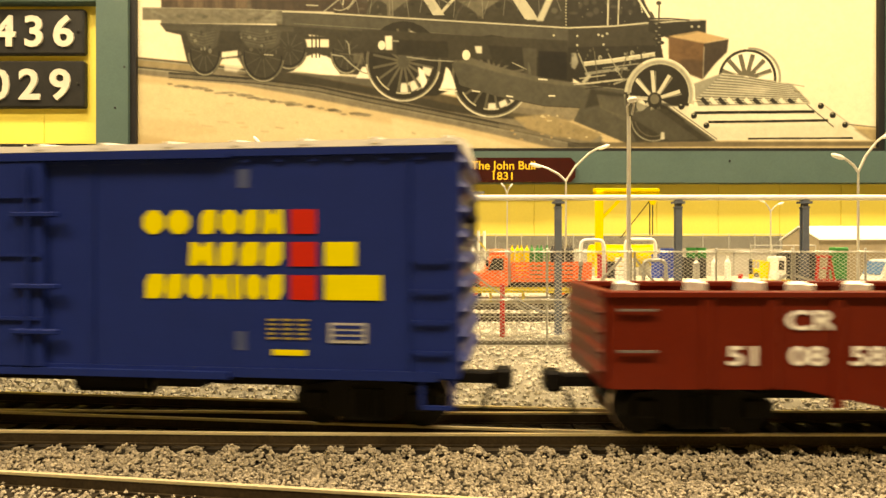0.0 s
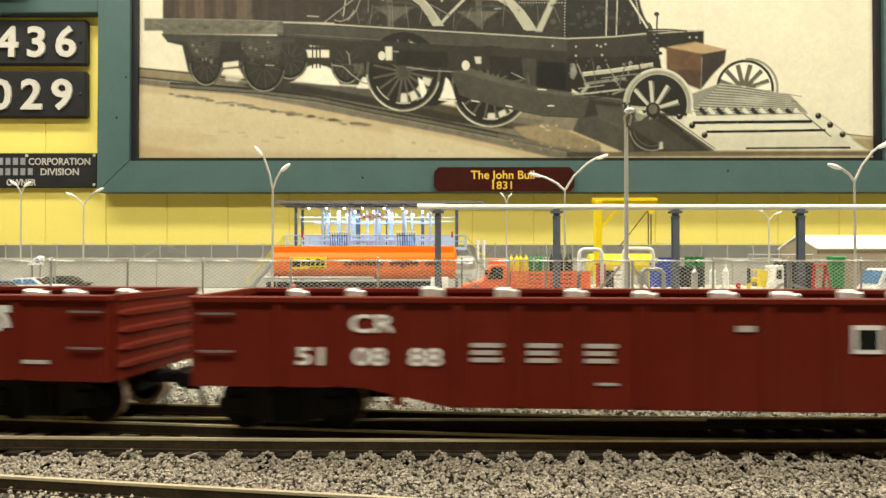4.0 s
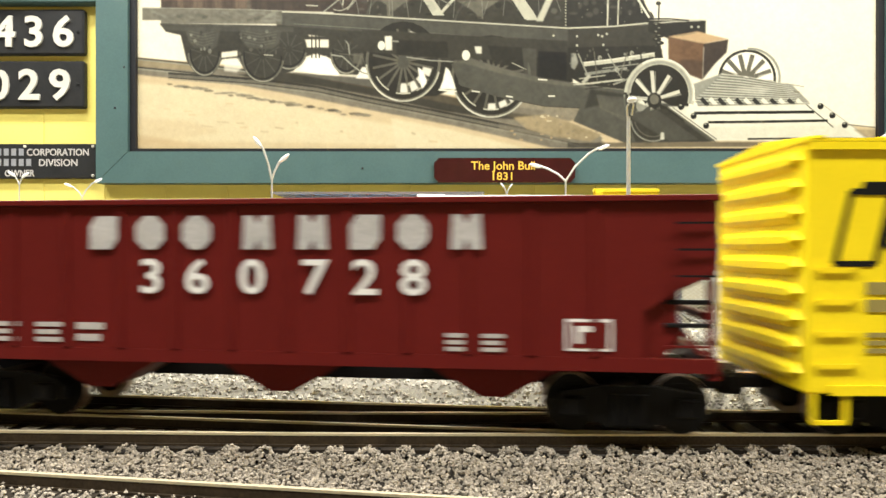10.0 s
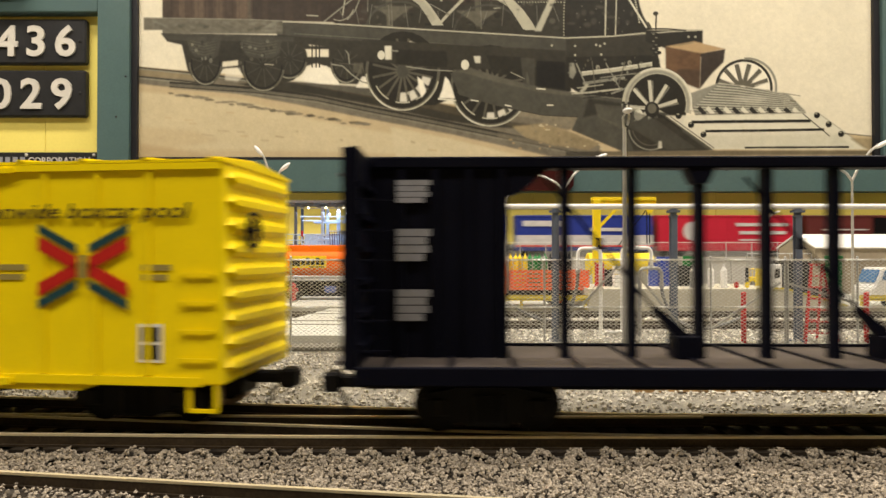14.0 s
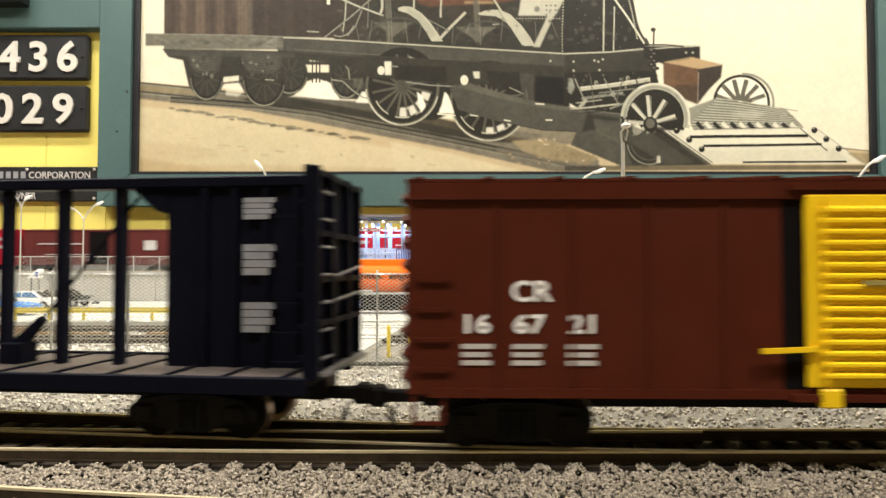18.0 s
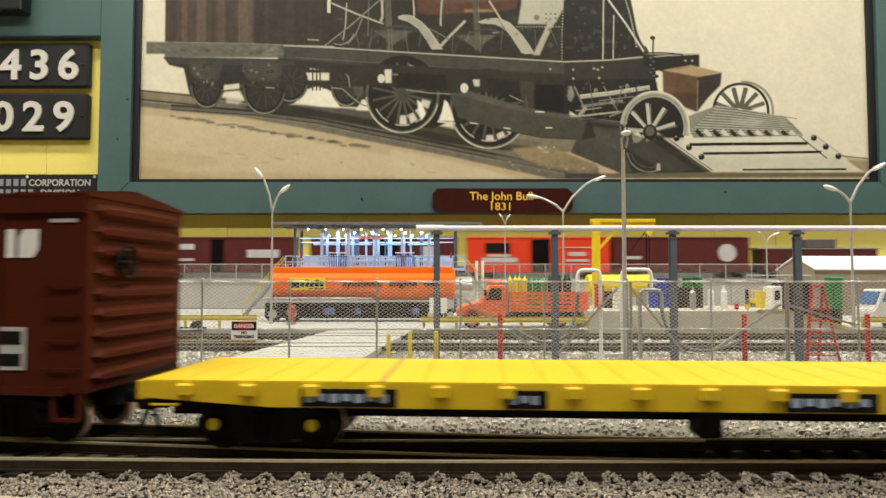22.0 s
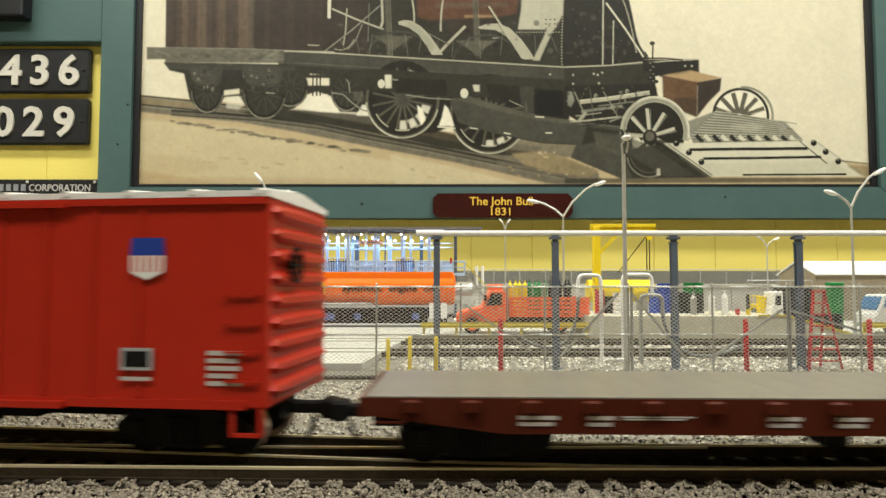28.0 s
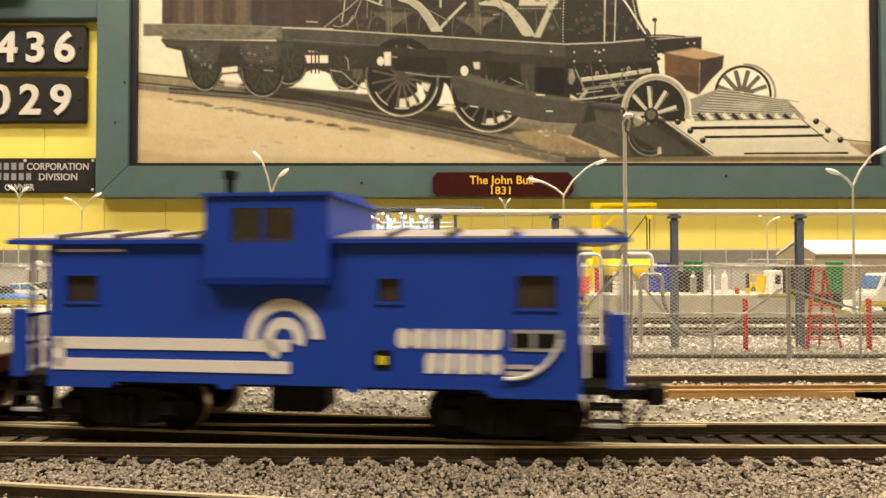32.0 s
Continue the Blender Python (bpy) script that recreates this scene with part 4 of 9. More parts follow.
            self.poly(key, (xa - nx, za - nz), (xb - nx, zb - nz), (xb + nx, zb + nz), (xa + nx, za + nz), a=a, soft=soft)

    def ring(self, key, cx, cz, rx, rz, w, a0=0, a1=360, n=30, a=1.0, soft=0):
        t = [radians(a0 + (a1 - a0) * i / n) for i in range(n + 1)]
        self.poly(key, *[(cx + rx * math.cos(q), cz - rz * math.sin(q)) for q in t], *[(cx + (rx - w) * math.cos(q), cz - (rz - w) * math.sin(q)) for q in reversed(t)], a=a, soft=soft)

    def disc(self, key, cx, cz, rx, rz, n=24, a=1.0, soft=0):
        self.poly(key, *[(cx + rx * math.cos(6.2832 * i / n), cz + rz * math.sin(6.2832 * i / n)) for i in range(n)], a=a, soft=soft)

    def spokes(self, key, cx, cz, r0, rx, rz, n, w, turn, a=1.0):
        for i in range(n):
            q = turn + 6.2832 * i / n
            c, s = math.cos(q), math.sin(q)
            self.line(key, w, (cx + r0 * c, cz + r0 * s), (cx + rx * c, cz + rz * s), a=a)

    def sheet(self, parent):
        rng = np.random.default_rng(5)
        H, W = self.ink.shape[:2]
        tone = np.ones((H, W))
        for cell, amt in ((80, 0.08), (26, 0.08), (9, 0.10), (4, 0.12)):
            g = rng.uniform(-1, 1, (H // cell + 3, W // cell + 3))
            y, x = np.arange(H) / cell, np.arange(W) / cell
            iy, ix = y.astype(int), x.astype(int)
            fy, fx = (y - iy)[:, None], (x - ix)[None]
            top = g[iy][:, ix] * (1 - fx) + g[iy][:, ix + 1] * fx
            bot = g[iy + 1][:, ix] * (1 - fx) + g[iy + 1][:, ix + 1] * fx
            tone += amt * (top * (1 - fy) + bot * fy)
        lum = self.ink.mean(2)
        weight = np.where(lum > 0.22, 0.32, 1.0)
        col = self.ink * (1 + (tone - 1) * blur(weight, 2))[..., None]
        col = col * rng.uniform(0.95, 1.05, (H, W, 1))
        U, V = np.meshgrid(self.u, self.v)
        e = 490.0 - V - FOCUS * math.tan(TILT)
        k = PH_Y * MM / (FOCUS * math.cos(TILT) - e * math.sin(TILT))
        co = np.stack([(U - 784.0) * k, np.full(U.shape, PH_Y * MM), EYE_Z + (FOCUS * math.sin(TILT) + e * math.cos(TILT)) * k], -1).reshape(-1, 3)
        idx = np.arange(H * W).reshape(H, W)
        quads = np.stack([idx[:-1, :-1], idx[1:, :-1], idx[1:, 1:], idx[:-1, 1:]], -1).reshape(-1, 4)
        me = bpy.data.meshes.new("print")
        me.from_pydata(co.tolist(), [], quads.tolist())
        at = me.color_attributes.new("dye", "FLOAT_COLOR", "POINT")
        at.data.foreach_set("color", np.concatenate([col.reshape(-1, 3), np.ones((H * W, 1))], 1).astype(np.float32).ravel())
        m = bpy.data.materials.new("sepia_print")
        m.use_nodes = True
        b = m.node_tree.nodes["Principled BSDF"]
        n = m.node_tree.nodes.new("ShaderNodeVertexColor")
        n.layer_name = "dye"
        link(m.node_tree, n.outputs[0], b.inputs["Base Color"])
        b.inputs["Roughness"].default_value, b.inputs["Specular IOR Level"].default_value = 0.42, 0.16
        me.materials.append(m)
        ob = new("print", me)
        ob.parent = parent


def draw_ground(p):
    p.poly("tan", (243, 156), (440, 172), (700, 215), (1180, 250), (1480, 273), (1550, 280), (1550, 322), (243, 322), soft=1)
    p.poly("sand", (243, 200), (420, 214), (560, 250), (700, 276), (830, 318), (430, 322), (243, 290), a=0.7, soft=8)
    p.poly("umber", (243, 262), (340, 268), (390, 286), (300, 304), (243, 304), a=0.25, soft=12)
    p.poly("umber", (243, 300), (560, 306), (900, 316), (900, 322), (243, 322), a=0.35, soft=8)
    p.poly("sand", (690, 262), (800, 284), (930, 316), (700, 320), a=0.8, soft=4)
    p.poly("bed", (243, 157), (350, 166), (520, 185), (700, 218), (880, 256), (1060, 292), (1060, 320), (970, 314), (800, 276), (640, 246), (520, 222), (420, 204), (330, 196), (243, 186), soft=2)
    p.poly("dirt", (243, 160), (350, 170), (352, 180), (243, 172), a=0.8, soft=1)
    for o, key, w in ((0, "shade", 2.4), (3, "steel", 1.8), (16, "shade", 2.4), (19, "steel", 2.2)):
        p.line(key, w, (243, 157 + o), (350, 168 + o), (440, 179 + o), a=0.8)
    for o, key, w, al in ((-4, "shade", 4, 0.9), (0, "grey", 3.4, 0.9), (3.5, "shade", 2.2, 0.8), (7, "steel", 1.4, 0.5)):
        p.line(key, w, (300, 188 + o), (450, 198 + o), (560, 212 + o), (650, 231 + o), (760, 252 + o), (880, 276 + o), (1020, 304 + o), a=al)
    for i in range(30):
        u = 292 + i * 12.0 + random.uniform(-5, 5)
        z = 200 + (u - 292) * 0.166 + random.uniform(-1, 4)
        L, w = random.uniform(12, 34), random.uniform(2.0, 5)
        p.poly("bed" if i % 3 else "shade", (u, z), (u + L * 0.6, z - 1), (u + L, z + w * 0.4), (u + L * 0.8, z + w), (u + 4, z + w), a=0.75, soft=1)
    for i in range(70):
        u, z = random.uniform(250, 960), random.uniform(206, 316)
        if z > 214 + (u - 250) * 0.15:
            p.line(("umber", "sand", "dirt")[i % 3], random.uniform(1.2, 3.0), (u, z), (u + random.uniform(4, 22), z + random.uniform(-1, 3)), a=random.uniform(0.25, 0.6), soft=1)
    p.poly("shade", (420, 186), (520, 182), (650, 192), (820, 230), (960, 250), (960, 268), (860, 262), (780, 250), (650, 222), (560, 206), (470, 198), a=0.9, soft=2)
    p.poly("bed", (880, 226), (1034, 240), (1050, 262), (1000, 268), (940, 258), (880, 250), a=0.9, soft=3)
    p.poly("bed", (880, 272), (1064, 298), (1064, 312), (880, 292), a=0.5, soft=2)
    p.poly("dirt", (905, 262), (960, 256), (1010, 272), (1060, 292), (1040, 304), (980, 296), (930, 282), soft=3)
    for i in range(60):
        u, z = random.uniform(900, 1075), random.uniform(258, 302)
        p.disc(("umber", "sand", "bed", "dirt")[i % 4], u, z, random.uniform(1.5, 4.5), random.uniform(1, 2.2), 7, a=0.5)


def draw_tender(p):
    p.poly("wood", (288, -64), (612, -64), (600, 78), (288, 72))
    for u, w, key, al in ((300, 14, "dark_wood", 0.5), (322, 12, "plank", 0.6), (352, 16, "plank", 0.8), (372, 8, "dark_wood", 0.6), (388, 12, "plank", 0.5), (404, 18, "dark_wood", 0.35), (428, 20, "plank", 0.9), (441, 5, "grey", 0.5)):
        p.line(key, w, (u, -64), (u + 1, 72), a=al, soft=3)
    p.poly("dark_wood", (447, -64), (612, -64), (600, 78), (447, 74), soft=2)
    for u, w, al in ((470, 9, 0.4), (512, 14, 0.35), (548, 7, 0.3), (566, 4, 0.35)):
        p.line("wood", w, (u, -64), (u - 1, 74), a=al, soft=2)
    for i in range(14):
        u = 292 + i * 12
        p.line("black", 1.3, (u, -64), (u + random.uniform(-1, 1), 70), a=0.22)
    p.line("light", 2.2, (542, 66), (563, 67), a=0.8)


def draw_undergear(p):
    p.poly("iron", (286, 98), (660, 104), (655, 160), (640, 188), (600, 186), (588, 160), (560, 150), (540, 156), (520, 180), (490, 190), (470, 198), (436, 180), (420, 158), (395, 160), (376, 188), (350, 184), (332, 162), (322, 118), (296, 112))
    p.poly("sky", (536, 126), (581, 126), (581, 139), (536, 139), a=0.95)
    p.poly("sky", (546, 117), (588, 117), (588, 120), (548, 120), a=0.8)
    p.poly("sky", (393, 148), (421, 145), (421, 154), (393, 157), a=0.95)
    p.poly("haze", (530, 180), (544, 158), (578, 155), (600, 188), (566, 186), a=0.95)
    p.poly("haze", (640, 174), (652, 174), (659, 194), (629, 193), a=0.9)
    p.poly("haze", (398, 160), (424, 158), (430, 174), (420, 182), (398, 180), a=0.45, soft=2)
    for u in (552, 559, 565):
        p.line("iron", 2.6, (u, 118), (u, 158))
    for cx, cz, rx, rz in ((512, 142, 32, 36), (612, 148, 28, 38), (364, 149, 30, 40), (466, 154, 38, 46)):
        p.disc("iron", cx, cz, rx, rz, soft=1)
        p.spokes("beam", cx, cz, 6, rx - 6, rz - 7, 10, 2.4, 0.2, a=0.6)
        p.ring("grey", cx, cz, rx, rz, 3.4, 180, 350, a=0.9)
        p.ring("black", cx, cz, rx - 4, rz - 5, 2.4, 170, 360, a=0.8)
        p.ring("light", cx, cz, rx - 1, rz - 1, 1.6, 215, 300, 12, a=0.55)
    for x0, x1 in ((330, 392), (424, 500)):
        p.poly("beam", (x0, 104), (x1, 106), (x1 - 6, 134), (x1 - 18, 142), (x0 + 16, 140), (x0 + 6, 128), a=0.85, soft=2)
        for k in range(5):
            p.line("grey", 1.6, (x0 + 6 + k, 110 + 5 * k), ((x0 + x1) / 2, 116 + 5 * k), (x1 - 8 - k, 111 + 5 * k), a=0.5)
        for k in range(14):
            p.disc(("grey", "steel", "black")[k % 3], random.uniform(x0, x1), random.uniform(104, 150), random.uniform(1.5, 4), random.uniform(2, 5), 8, a=0.5)
    p.line("light", 2, (468, 152), (484, 153), a=0.7)
    p.line("steel", 2.4, (586, 152), (606, 155), (622, 170), (640, 183), (668, 190))
    p.line("steel", 2.2, (604, 117), (616, 134), (618, 152), a=0.9)
    p.line("grey", 2.6, (612, 119), (634, 124), (660, 138), (684, 147))
    p.poly("grey", (625, 150), (642, 150), (640, 170), (624, 166), a=0.7, soft=1)
    p.line("grey", 1.8, (650, 184), (640, 154), (600, 150), a=0.6)


def draw_boiler(p):
    p.poly("iron", (590, -64), (1106, -64), (1122, 10), (1130, 58), (1152, 92), (1000, 106), (590, 86), (600, 0))
    p.poly("dark_wood", (588, -64), (650, -64), (650, 80), (590, 80), a=0.9, soft=3)
    p.poly("copper", (736, -64), (925, -64), (916, 10), (880, 16), (760, 22), (738, 16), soft=2)
    p.poly("crate_top", (822, 12), (880, 12), (880, 17), (822, 17), a=0.5, soft=1)
    p.poly("plank", (770, -10), (900, -12), (900, -2), (770, 0), a=0.6, soft=3)
    p.poly("dark_wood", (790, 20), (880, 18), (872, 40), (800, 50), a=0.7, soft=3)
    p.poly("pale", (926, -64), (1000, -64), (998, 10), (984, 38), (918, 38), (924, 0), a=0.72, soft=1)
    p.poly("light", (960, -64), (1000, -64), (996, 14), (982, 38), (956, 38), a=0.55, soft=3)
    for i in range(9):
        p.disc("black", 968 + (i % 3) * 8, 20 + (i // 3) * 8, 1.6, 1.6, 6)
    for i in range(16):
        p.disc("light", 916 + i * 5.0, 43, 1.3, 1.3, 6, a=0.9)
    for u0, u1, z, t in ((660, 732, 50, 76), (806, 880, 58, 84)):
        p.poly("grey", (u0, z), (u1, z), ((u0 + u1) / 2 + 12, z + 16), ((u0 + u1) / 2, t), ((u0 + u1) / 2 - 12, z + 16), a=0.9, soft=1)
    for u in (687, 844):
        p.line("grey", 9, (u - 4, -30), (u + 2, 90), a=0.85, soft=1)
        p.line("steel", 1.4, (u + 2, -30), (u + 7, 90), a=0.5)
    p.ring("beam", 706, 92, 60, 52, 4, 20, 175, a=0.8)
    p.ring("beam", 862, 100, 62, 54, 4, 20, 175, a=0.8)
    p.poly("light", (704, 24), (714, 21), (727, 22), (744, 32), (760, 48), (774, 68), (784, 84), (764, 84), (752, 64), (740, 47), (722, 34), (704, 29), soft=0)
    p.poly("steel", (722, 24), (744, 36), (760, 54), (770, 72), (762, 80), (750, 60), (738, 44), (718, 31), a=0.4, soft=1)
    p.poly("light", (846, 34), (862, 28), (884, 27), (904, 36), (924, 56), (940, 78), (948, 92), (928, 92), (914, 70), (896, 50), (878, 39), (850, 37), soft=0)
    p.poly("light", (944, 94), (956, 94), (985, 30), (975, 28))
    p.line("light", 3.4, (866, -4), (926, 90))
    p.line("black", 1.2, (862, -4), (922, 90), a=0.7)
    p.line("light", 5, (776, 82), (792, 64), (812, 44), (824, 32))
    p.line("steel", 1.6, (760, 46), (796, 66), a=0.8)
    p.line("light", 3.0, (584, 0), (630, 20), (678, 38))
    p.line("light", 2.2, (612, 0), (610, 40), (606, 66), a=0.9)
    p.line("steel", 2.2, (572, 78), (620, 40), (672, -6))
    p.line("steel", 2.0, (640, 28), (628, 58), (614, 74), a=0.9)
    p.line("steel", 1.6, (652, -10), (650, 60), a=0.6)
    p.line("light", 4.5, (674, -30), (676, 24), (673, 34))
    p.line("pale", 6, (581, -30), (580, 18))
    p.ring("light", 714, 20, 20, 60, 3, -5, 90, 12)
    p.ring("light", 792, 44, 14, 80, 3.4, 80, 178, 12)
    p.ring("light", 600, 36, 30, 40, 1.6, 250, 330, 10, a=0.7)
    for i in range(60):
        u, z = random.uniform(596, 990), random.uniform(24, 92)
        p.disc(("beam", "black", "grey", "dark_wood")[i % 4], u, z, random.uniform(1.5, 7), random.uniform(1.5, 6), 8, a=random.uniform(0.3, 0.7), soft=1)
    for i in range(14):
        u = 600 + i * 29
        p.line("steel", 1.2, (u, random.uniform(40, 60)), (u + random.uniform(-12, 12), random.uniform(70, 90)), a=0.45)
    p.line("steel", 2.4, (872, 54), (884, 53), a=0.9)
    # smokebox
    p.poly("shade", (996, 108), (1003, -64), (1106, -64), (1121, 4), (1130, 50), (1142, 86), (1142, 100), soft=1)
    p.line("light", 2.8, (1071, -30), (1069, 104))
    p.line("light", 2.2, (1089, 22), (1087, 103))
    p.line("pale", 3.2, (1076, -10), (1112, 40), (1142, 88), a=0.9)
    for i in range(24):
        q = i / 23.0
        p.disc("light", 1000 - 4 * math.sin(q * 2), -14 + q * 120, 1.3, 1.3, 6)
        p.disc("light", 1100 + 29 * q ** 0.6, -22 + q * 100, 1.7, 1.7, 6)
        p.disc("light", 1016 + (i * 37) % 108, 2 + (i * 53) % 98, 1.2, 1.2, 6, a=0.22)
    for i in range(16):
        p.disc("grey", random.uniform(1006, 1118), random.uniform(0, 96), random.uniform(3, 9), random.uniform(2, 6), 9, a=0.3, soft=2)


def draw_beams(p):
    p.poly("iron", (490, 76), (1000, 105), (1150, 99), (1166, 150), (1120, 150), (1000, 160), (900, 150), (700, 142), (490, 108))
    p.poly("beam", (490, 78), (700, 90), (1000, 108), (1000, 134), (860, 128), (700, 116), (490, 100), a=0.9, soft=2)
    p.poly("grey", (255, 70), (500, 75), (500, 99), (288, 98), (288, 92), (255, 92), a=0.95)
    for i in range(30):
        u = random.uniform(258, 490)
        p.line(("beam", "steel", "shade", "beam")[i % 4], random.uniform(2, 6), (u, random.uniform(74, 94)), (u + random.uniform(8, 34), random.uniform(76, 96)), a=0.3, soft=2)
    p.line("iron", 2.4, (286, 98), (400, 100), (520, 103), a=0.8)
    p.poly("beam", (286, 100), (400, 101), (520, 104), (520, 112), (300, 110), a=0.6, soft=1)
    p.line("steel", 1.6, (255, 70), (440, 73), (520, 77), a=0.7)
    p.line("light", 2.4, (500, 77), (560, 79), (700, 88), (850, 97), (1000, 106), (1080, 103), (1142, 97))
    p.line("steel", 1.2, (520, 98), (700, 110), (900, 124), a=0.35)
    for u, z in ((975, 119), (974, 137), (1060, 120), (1068, 116), (1053, 118), (1062, 135), (1016, 120), (1016, 136)):
        p.disc("light", u, z, 2.2, 2.2, 8, a=0.85)
    p.poly("shade", (1140, 92), (1241, 92), (1241, 120), (1241, 140), (1180, 126), (1140, 112))
    p.line("light", 2.2, (1150, 98), (1182, 95), (1241, 92), a=0.9)
    p.line("shade", 2.6, (1142, 90), (1180, 90), (1212, 93))
    for u in (1216, 1228):
        p.disc("light", u, 104, 2.4, 2.2, 8, a=0.8)
    p.line("iron", 3, (1158, 92), (1159, 64))
    p.disc("iron", 1158, 63, 5, 4, 9)
    p.line("iron", 3, (1150, 88), (1144, 78))
    for i in range(9):
        p.disc("shade", 1156 + (i % 2) * 5, 100 + i * 6.4, 8, 4, 9)
        p.disc("steel", 1154 + (i % 2) * 5, 99 + i * 6.4, 2.4, 1.2, 7, a=0.7)


def draw_driving_wheels(p):
    p.poly("shade", (640, 124), (1000, 142), (1010, 200), (930, 225), (800, 212), (770, 224), (700, 225), (645, 170))
    for cx, cz, rx, rz in ((712, 164, 66, 70), (866, 190, 70, 72)):
        p.disc("shade", cx, cz, rx, rz)
        p.spokes("grey", cx, cz, 8, rx - 12, rz - 12, 16, 4.2, 0.2, a=0.7)
        p.ring("grey", cx, cz, rx, rz, 5, 150, 380, a=0.9)
        p.ring("light", cx, cz, rx, rz, 2.6, 184, 345)
        p.ring("pale", cx, cz, rx - 1, rz - 1, 1.6, 210, 262, 14, a=0.8)
        p.ring("light", cx, cz, rx - 12, rz - 13, 2.2, 208, 242, 10)
        p.ring("light", cx, cz, rx - 12, rz - 13, 2.2, 256, 284, 10)
        p.ring("light", cx, cz, rx - 12, rz - 13, 2.0, 296, 318, 10, a=0.8)
        for k in range(16):
            if k in (0, 1, 2, 3, 12 if cx < 800 else 3):
                q0, q1 = 0.24 + 0.3927 * k, 0.24 + 0.3927 * k + 0.26
                r0, r1 = (0.55, 0.78) if cx < 800 else (0.66, 0.80)
                p.poly("haze", *[(cx + f * rx * math.cos(q), cz + f * rz * math.sin(q)) for q, f in ((q0, r0), (q0, r1), (q1, r1), (q1, r0))], a=0.75)
        p.disc("beam", cx, cz, 10, 11, 14)
    p.poly("haze", (738, 174), (748, 182), (753, 200), (745, 211), (740, 190))
    p.poly("haze", (787, 174), (793, 180), (798, 192), (804, 212), (776, 212), (782, 196))
    p.line("pale", 2.6, (774, 213), (806, 216))
    p.disc("light", 722, 203, 3, 3, 8, a=0.8)
    p.poly("iron", (640, 108), (1000, 128), (1000, 152), (920, 160), (800, 162), (640, 146))
    p.poly("shade", (700, 126), (790, 130), (790, 158), (700, 152), a=0.9, soft=1)
    p.poly("shade", (860, 136), (930, 140), (930, 176), (870, 168), a=0.9, soft=1)
    p.line("steel", 2, (718, 156), (760, 162), (800, 164))
    p.line("light", 1.4, (902, 166), (928, 178), a=0.8)
    p.poly("beam", (796, 168), (830, 158), (880, 174), (960, 194), (1042, 206), (1042, 246), (960, 242), (880, 226), (812, 206), soft=0)
    p.poly("grey", (800, 164), (830, 158), (880, 174), (960, 194), (1042, 206), (1042, 212), (960, 202), (880, 184), (830, 170), a=0.7, soft=2)
    p.line("shade", 1.6, (880, 226), (960, 242), (1042, 246), a=0.8)
    p.poly("beam", (920, 140), (945, 142), (945, 200), (925, 190), a=0.6, soft=1)
    p.poly("black", (948, 146), (998, 148), (998, 196), (948, 190), a=0.9, soft=1)
    for a, b in (((948, 195), (964, 196)), ((966, 224), (978, 224)), ((892, 224), (904, 226)), ((832, 215), (846, 217))):
        p.line("pale", 2.2, a, b)
    p.poly("pale", (680, 120), (692, 120), (692, 144), (681, 144))
    p.disc("pale", 674, 136, 6.5, 8, 14)
    p.poly("pale", (837, 138), (849, 138), (849, 150), (840, 150), a=0.85)
    p.disc("pale", 822, 153, 7, 9, 14)
    p.line("steel", 3, (692, 128), (704, 129), a=0.8)


def draw_gear(p):
    p.poly("shade", (1000, 140), (1160, 136), (1176, 176), (1120, 216), (1030, 206), (1000, 190))
    p.poly("beam", (1040, 206), (1108, 214), (1180, 246), (1262, 304), (1100, 306), (1010, 268))
    p.poly("shade", (1040, 212), (1108, 222), (1060, 240), (1030, 246), a=0.8, soft=3)
    p.poly("grey", (1052, 222), (1110, 234), (1170, 262), (1196, 298), (1150, 302), (1104, 270), (1056, 244), a=0.55, soft=2)
    p.poly("steel", (1006, 150), (1014, 150), (1018, 166), (1012, 178), (1006, 174), a=0.9)
    p.line("light", 7, (1028, 169), (1080, 163), (1152, 152))
    p.line("pale", 2, (1028, 166), (1080, 160), (1152, 149), a=0.8)
    p.line("light", 3, (1010, 204), (1040, 202), (1100, 195))
    p.line("steel", 5, (1030, 186), (1072, 180), (1104, 176), a=0.8)
    p.poly("light", (1024, 200), (1036, 186), (1041, 188), (1030, 204), a=0.9)
    for i in range(46):
        u, z = random.uniform(1004, 1150), random.uniform(140, 204)
        p.disc(("steel", "grey", "shade", "black", "grey")[i % 5], u, z, random.uniform(1.2, 4.0), random.uniform(1.2, 3.6), 8, a=random.uniform(0.3, 0.7))
    for u, z in ((1056, 158), (1086, 178), (1112, 150)):
        p.disc("light", u, z, 3.6, 5, 10, a=0.6)
        p.disc("shade", u + 1, z + 1, 1.8, 2.4, 8, a=0.7)
    for a, b, w, key in (((1018, 150), (1034, 186), 2.6, "steel"), ((1046, 146), (1052, 198), 2.0, "grey"), ((1070, 150), (1096, 196), 2.2, "steel"), ((1104, 148), (1092, 190), 2.4, "grey"),
                         ((1126, 144), (1134, 188), 3.0, "shade"), ((1060, 176), (1124, 168), 2.0, "steel"), ((1020, 194), (1066, 188), 1.8, "light"), ((1120, 170), (1150, 164), 3.4, "grey"),
                         ((1030, 212), (1100, 204), 2.2, "shade"), ((1080, 204), (1112, 192), 3.0, "steel")):
        p.line(key, w, a, b, a=0.8)


def draw_pilot(p):
    p.poly("sky", (1163, 136), (1176, 132), (1176, 166), (1168, 160))
    p.poly("crate", (1175, 122), (1238, 132), (1236, 196), (1176, 172))
    p.poly("dark_wood", (1200, 160), (1237, 162), (1236, 196), (1186, 178), a=0.6, soft=4)
    p.poly("dark_wood", (1238, 132), (1281, 125), (1278, 148), (1258, 168), (1236, 196))
    p.poly("crate_top", (1175, 121), (1226, 112), (1281, 125), (1238, 133))
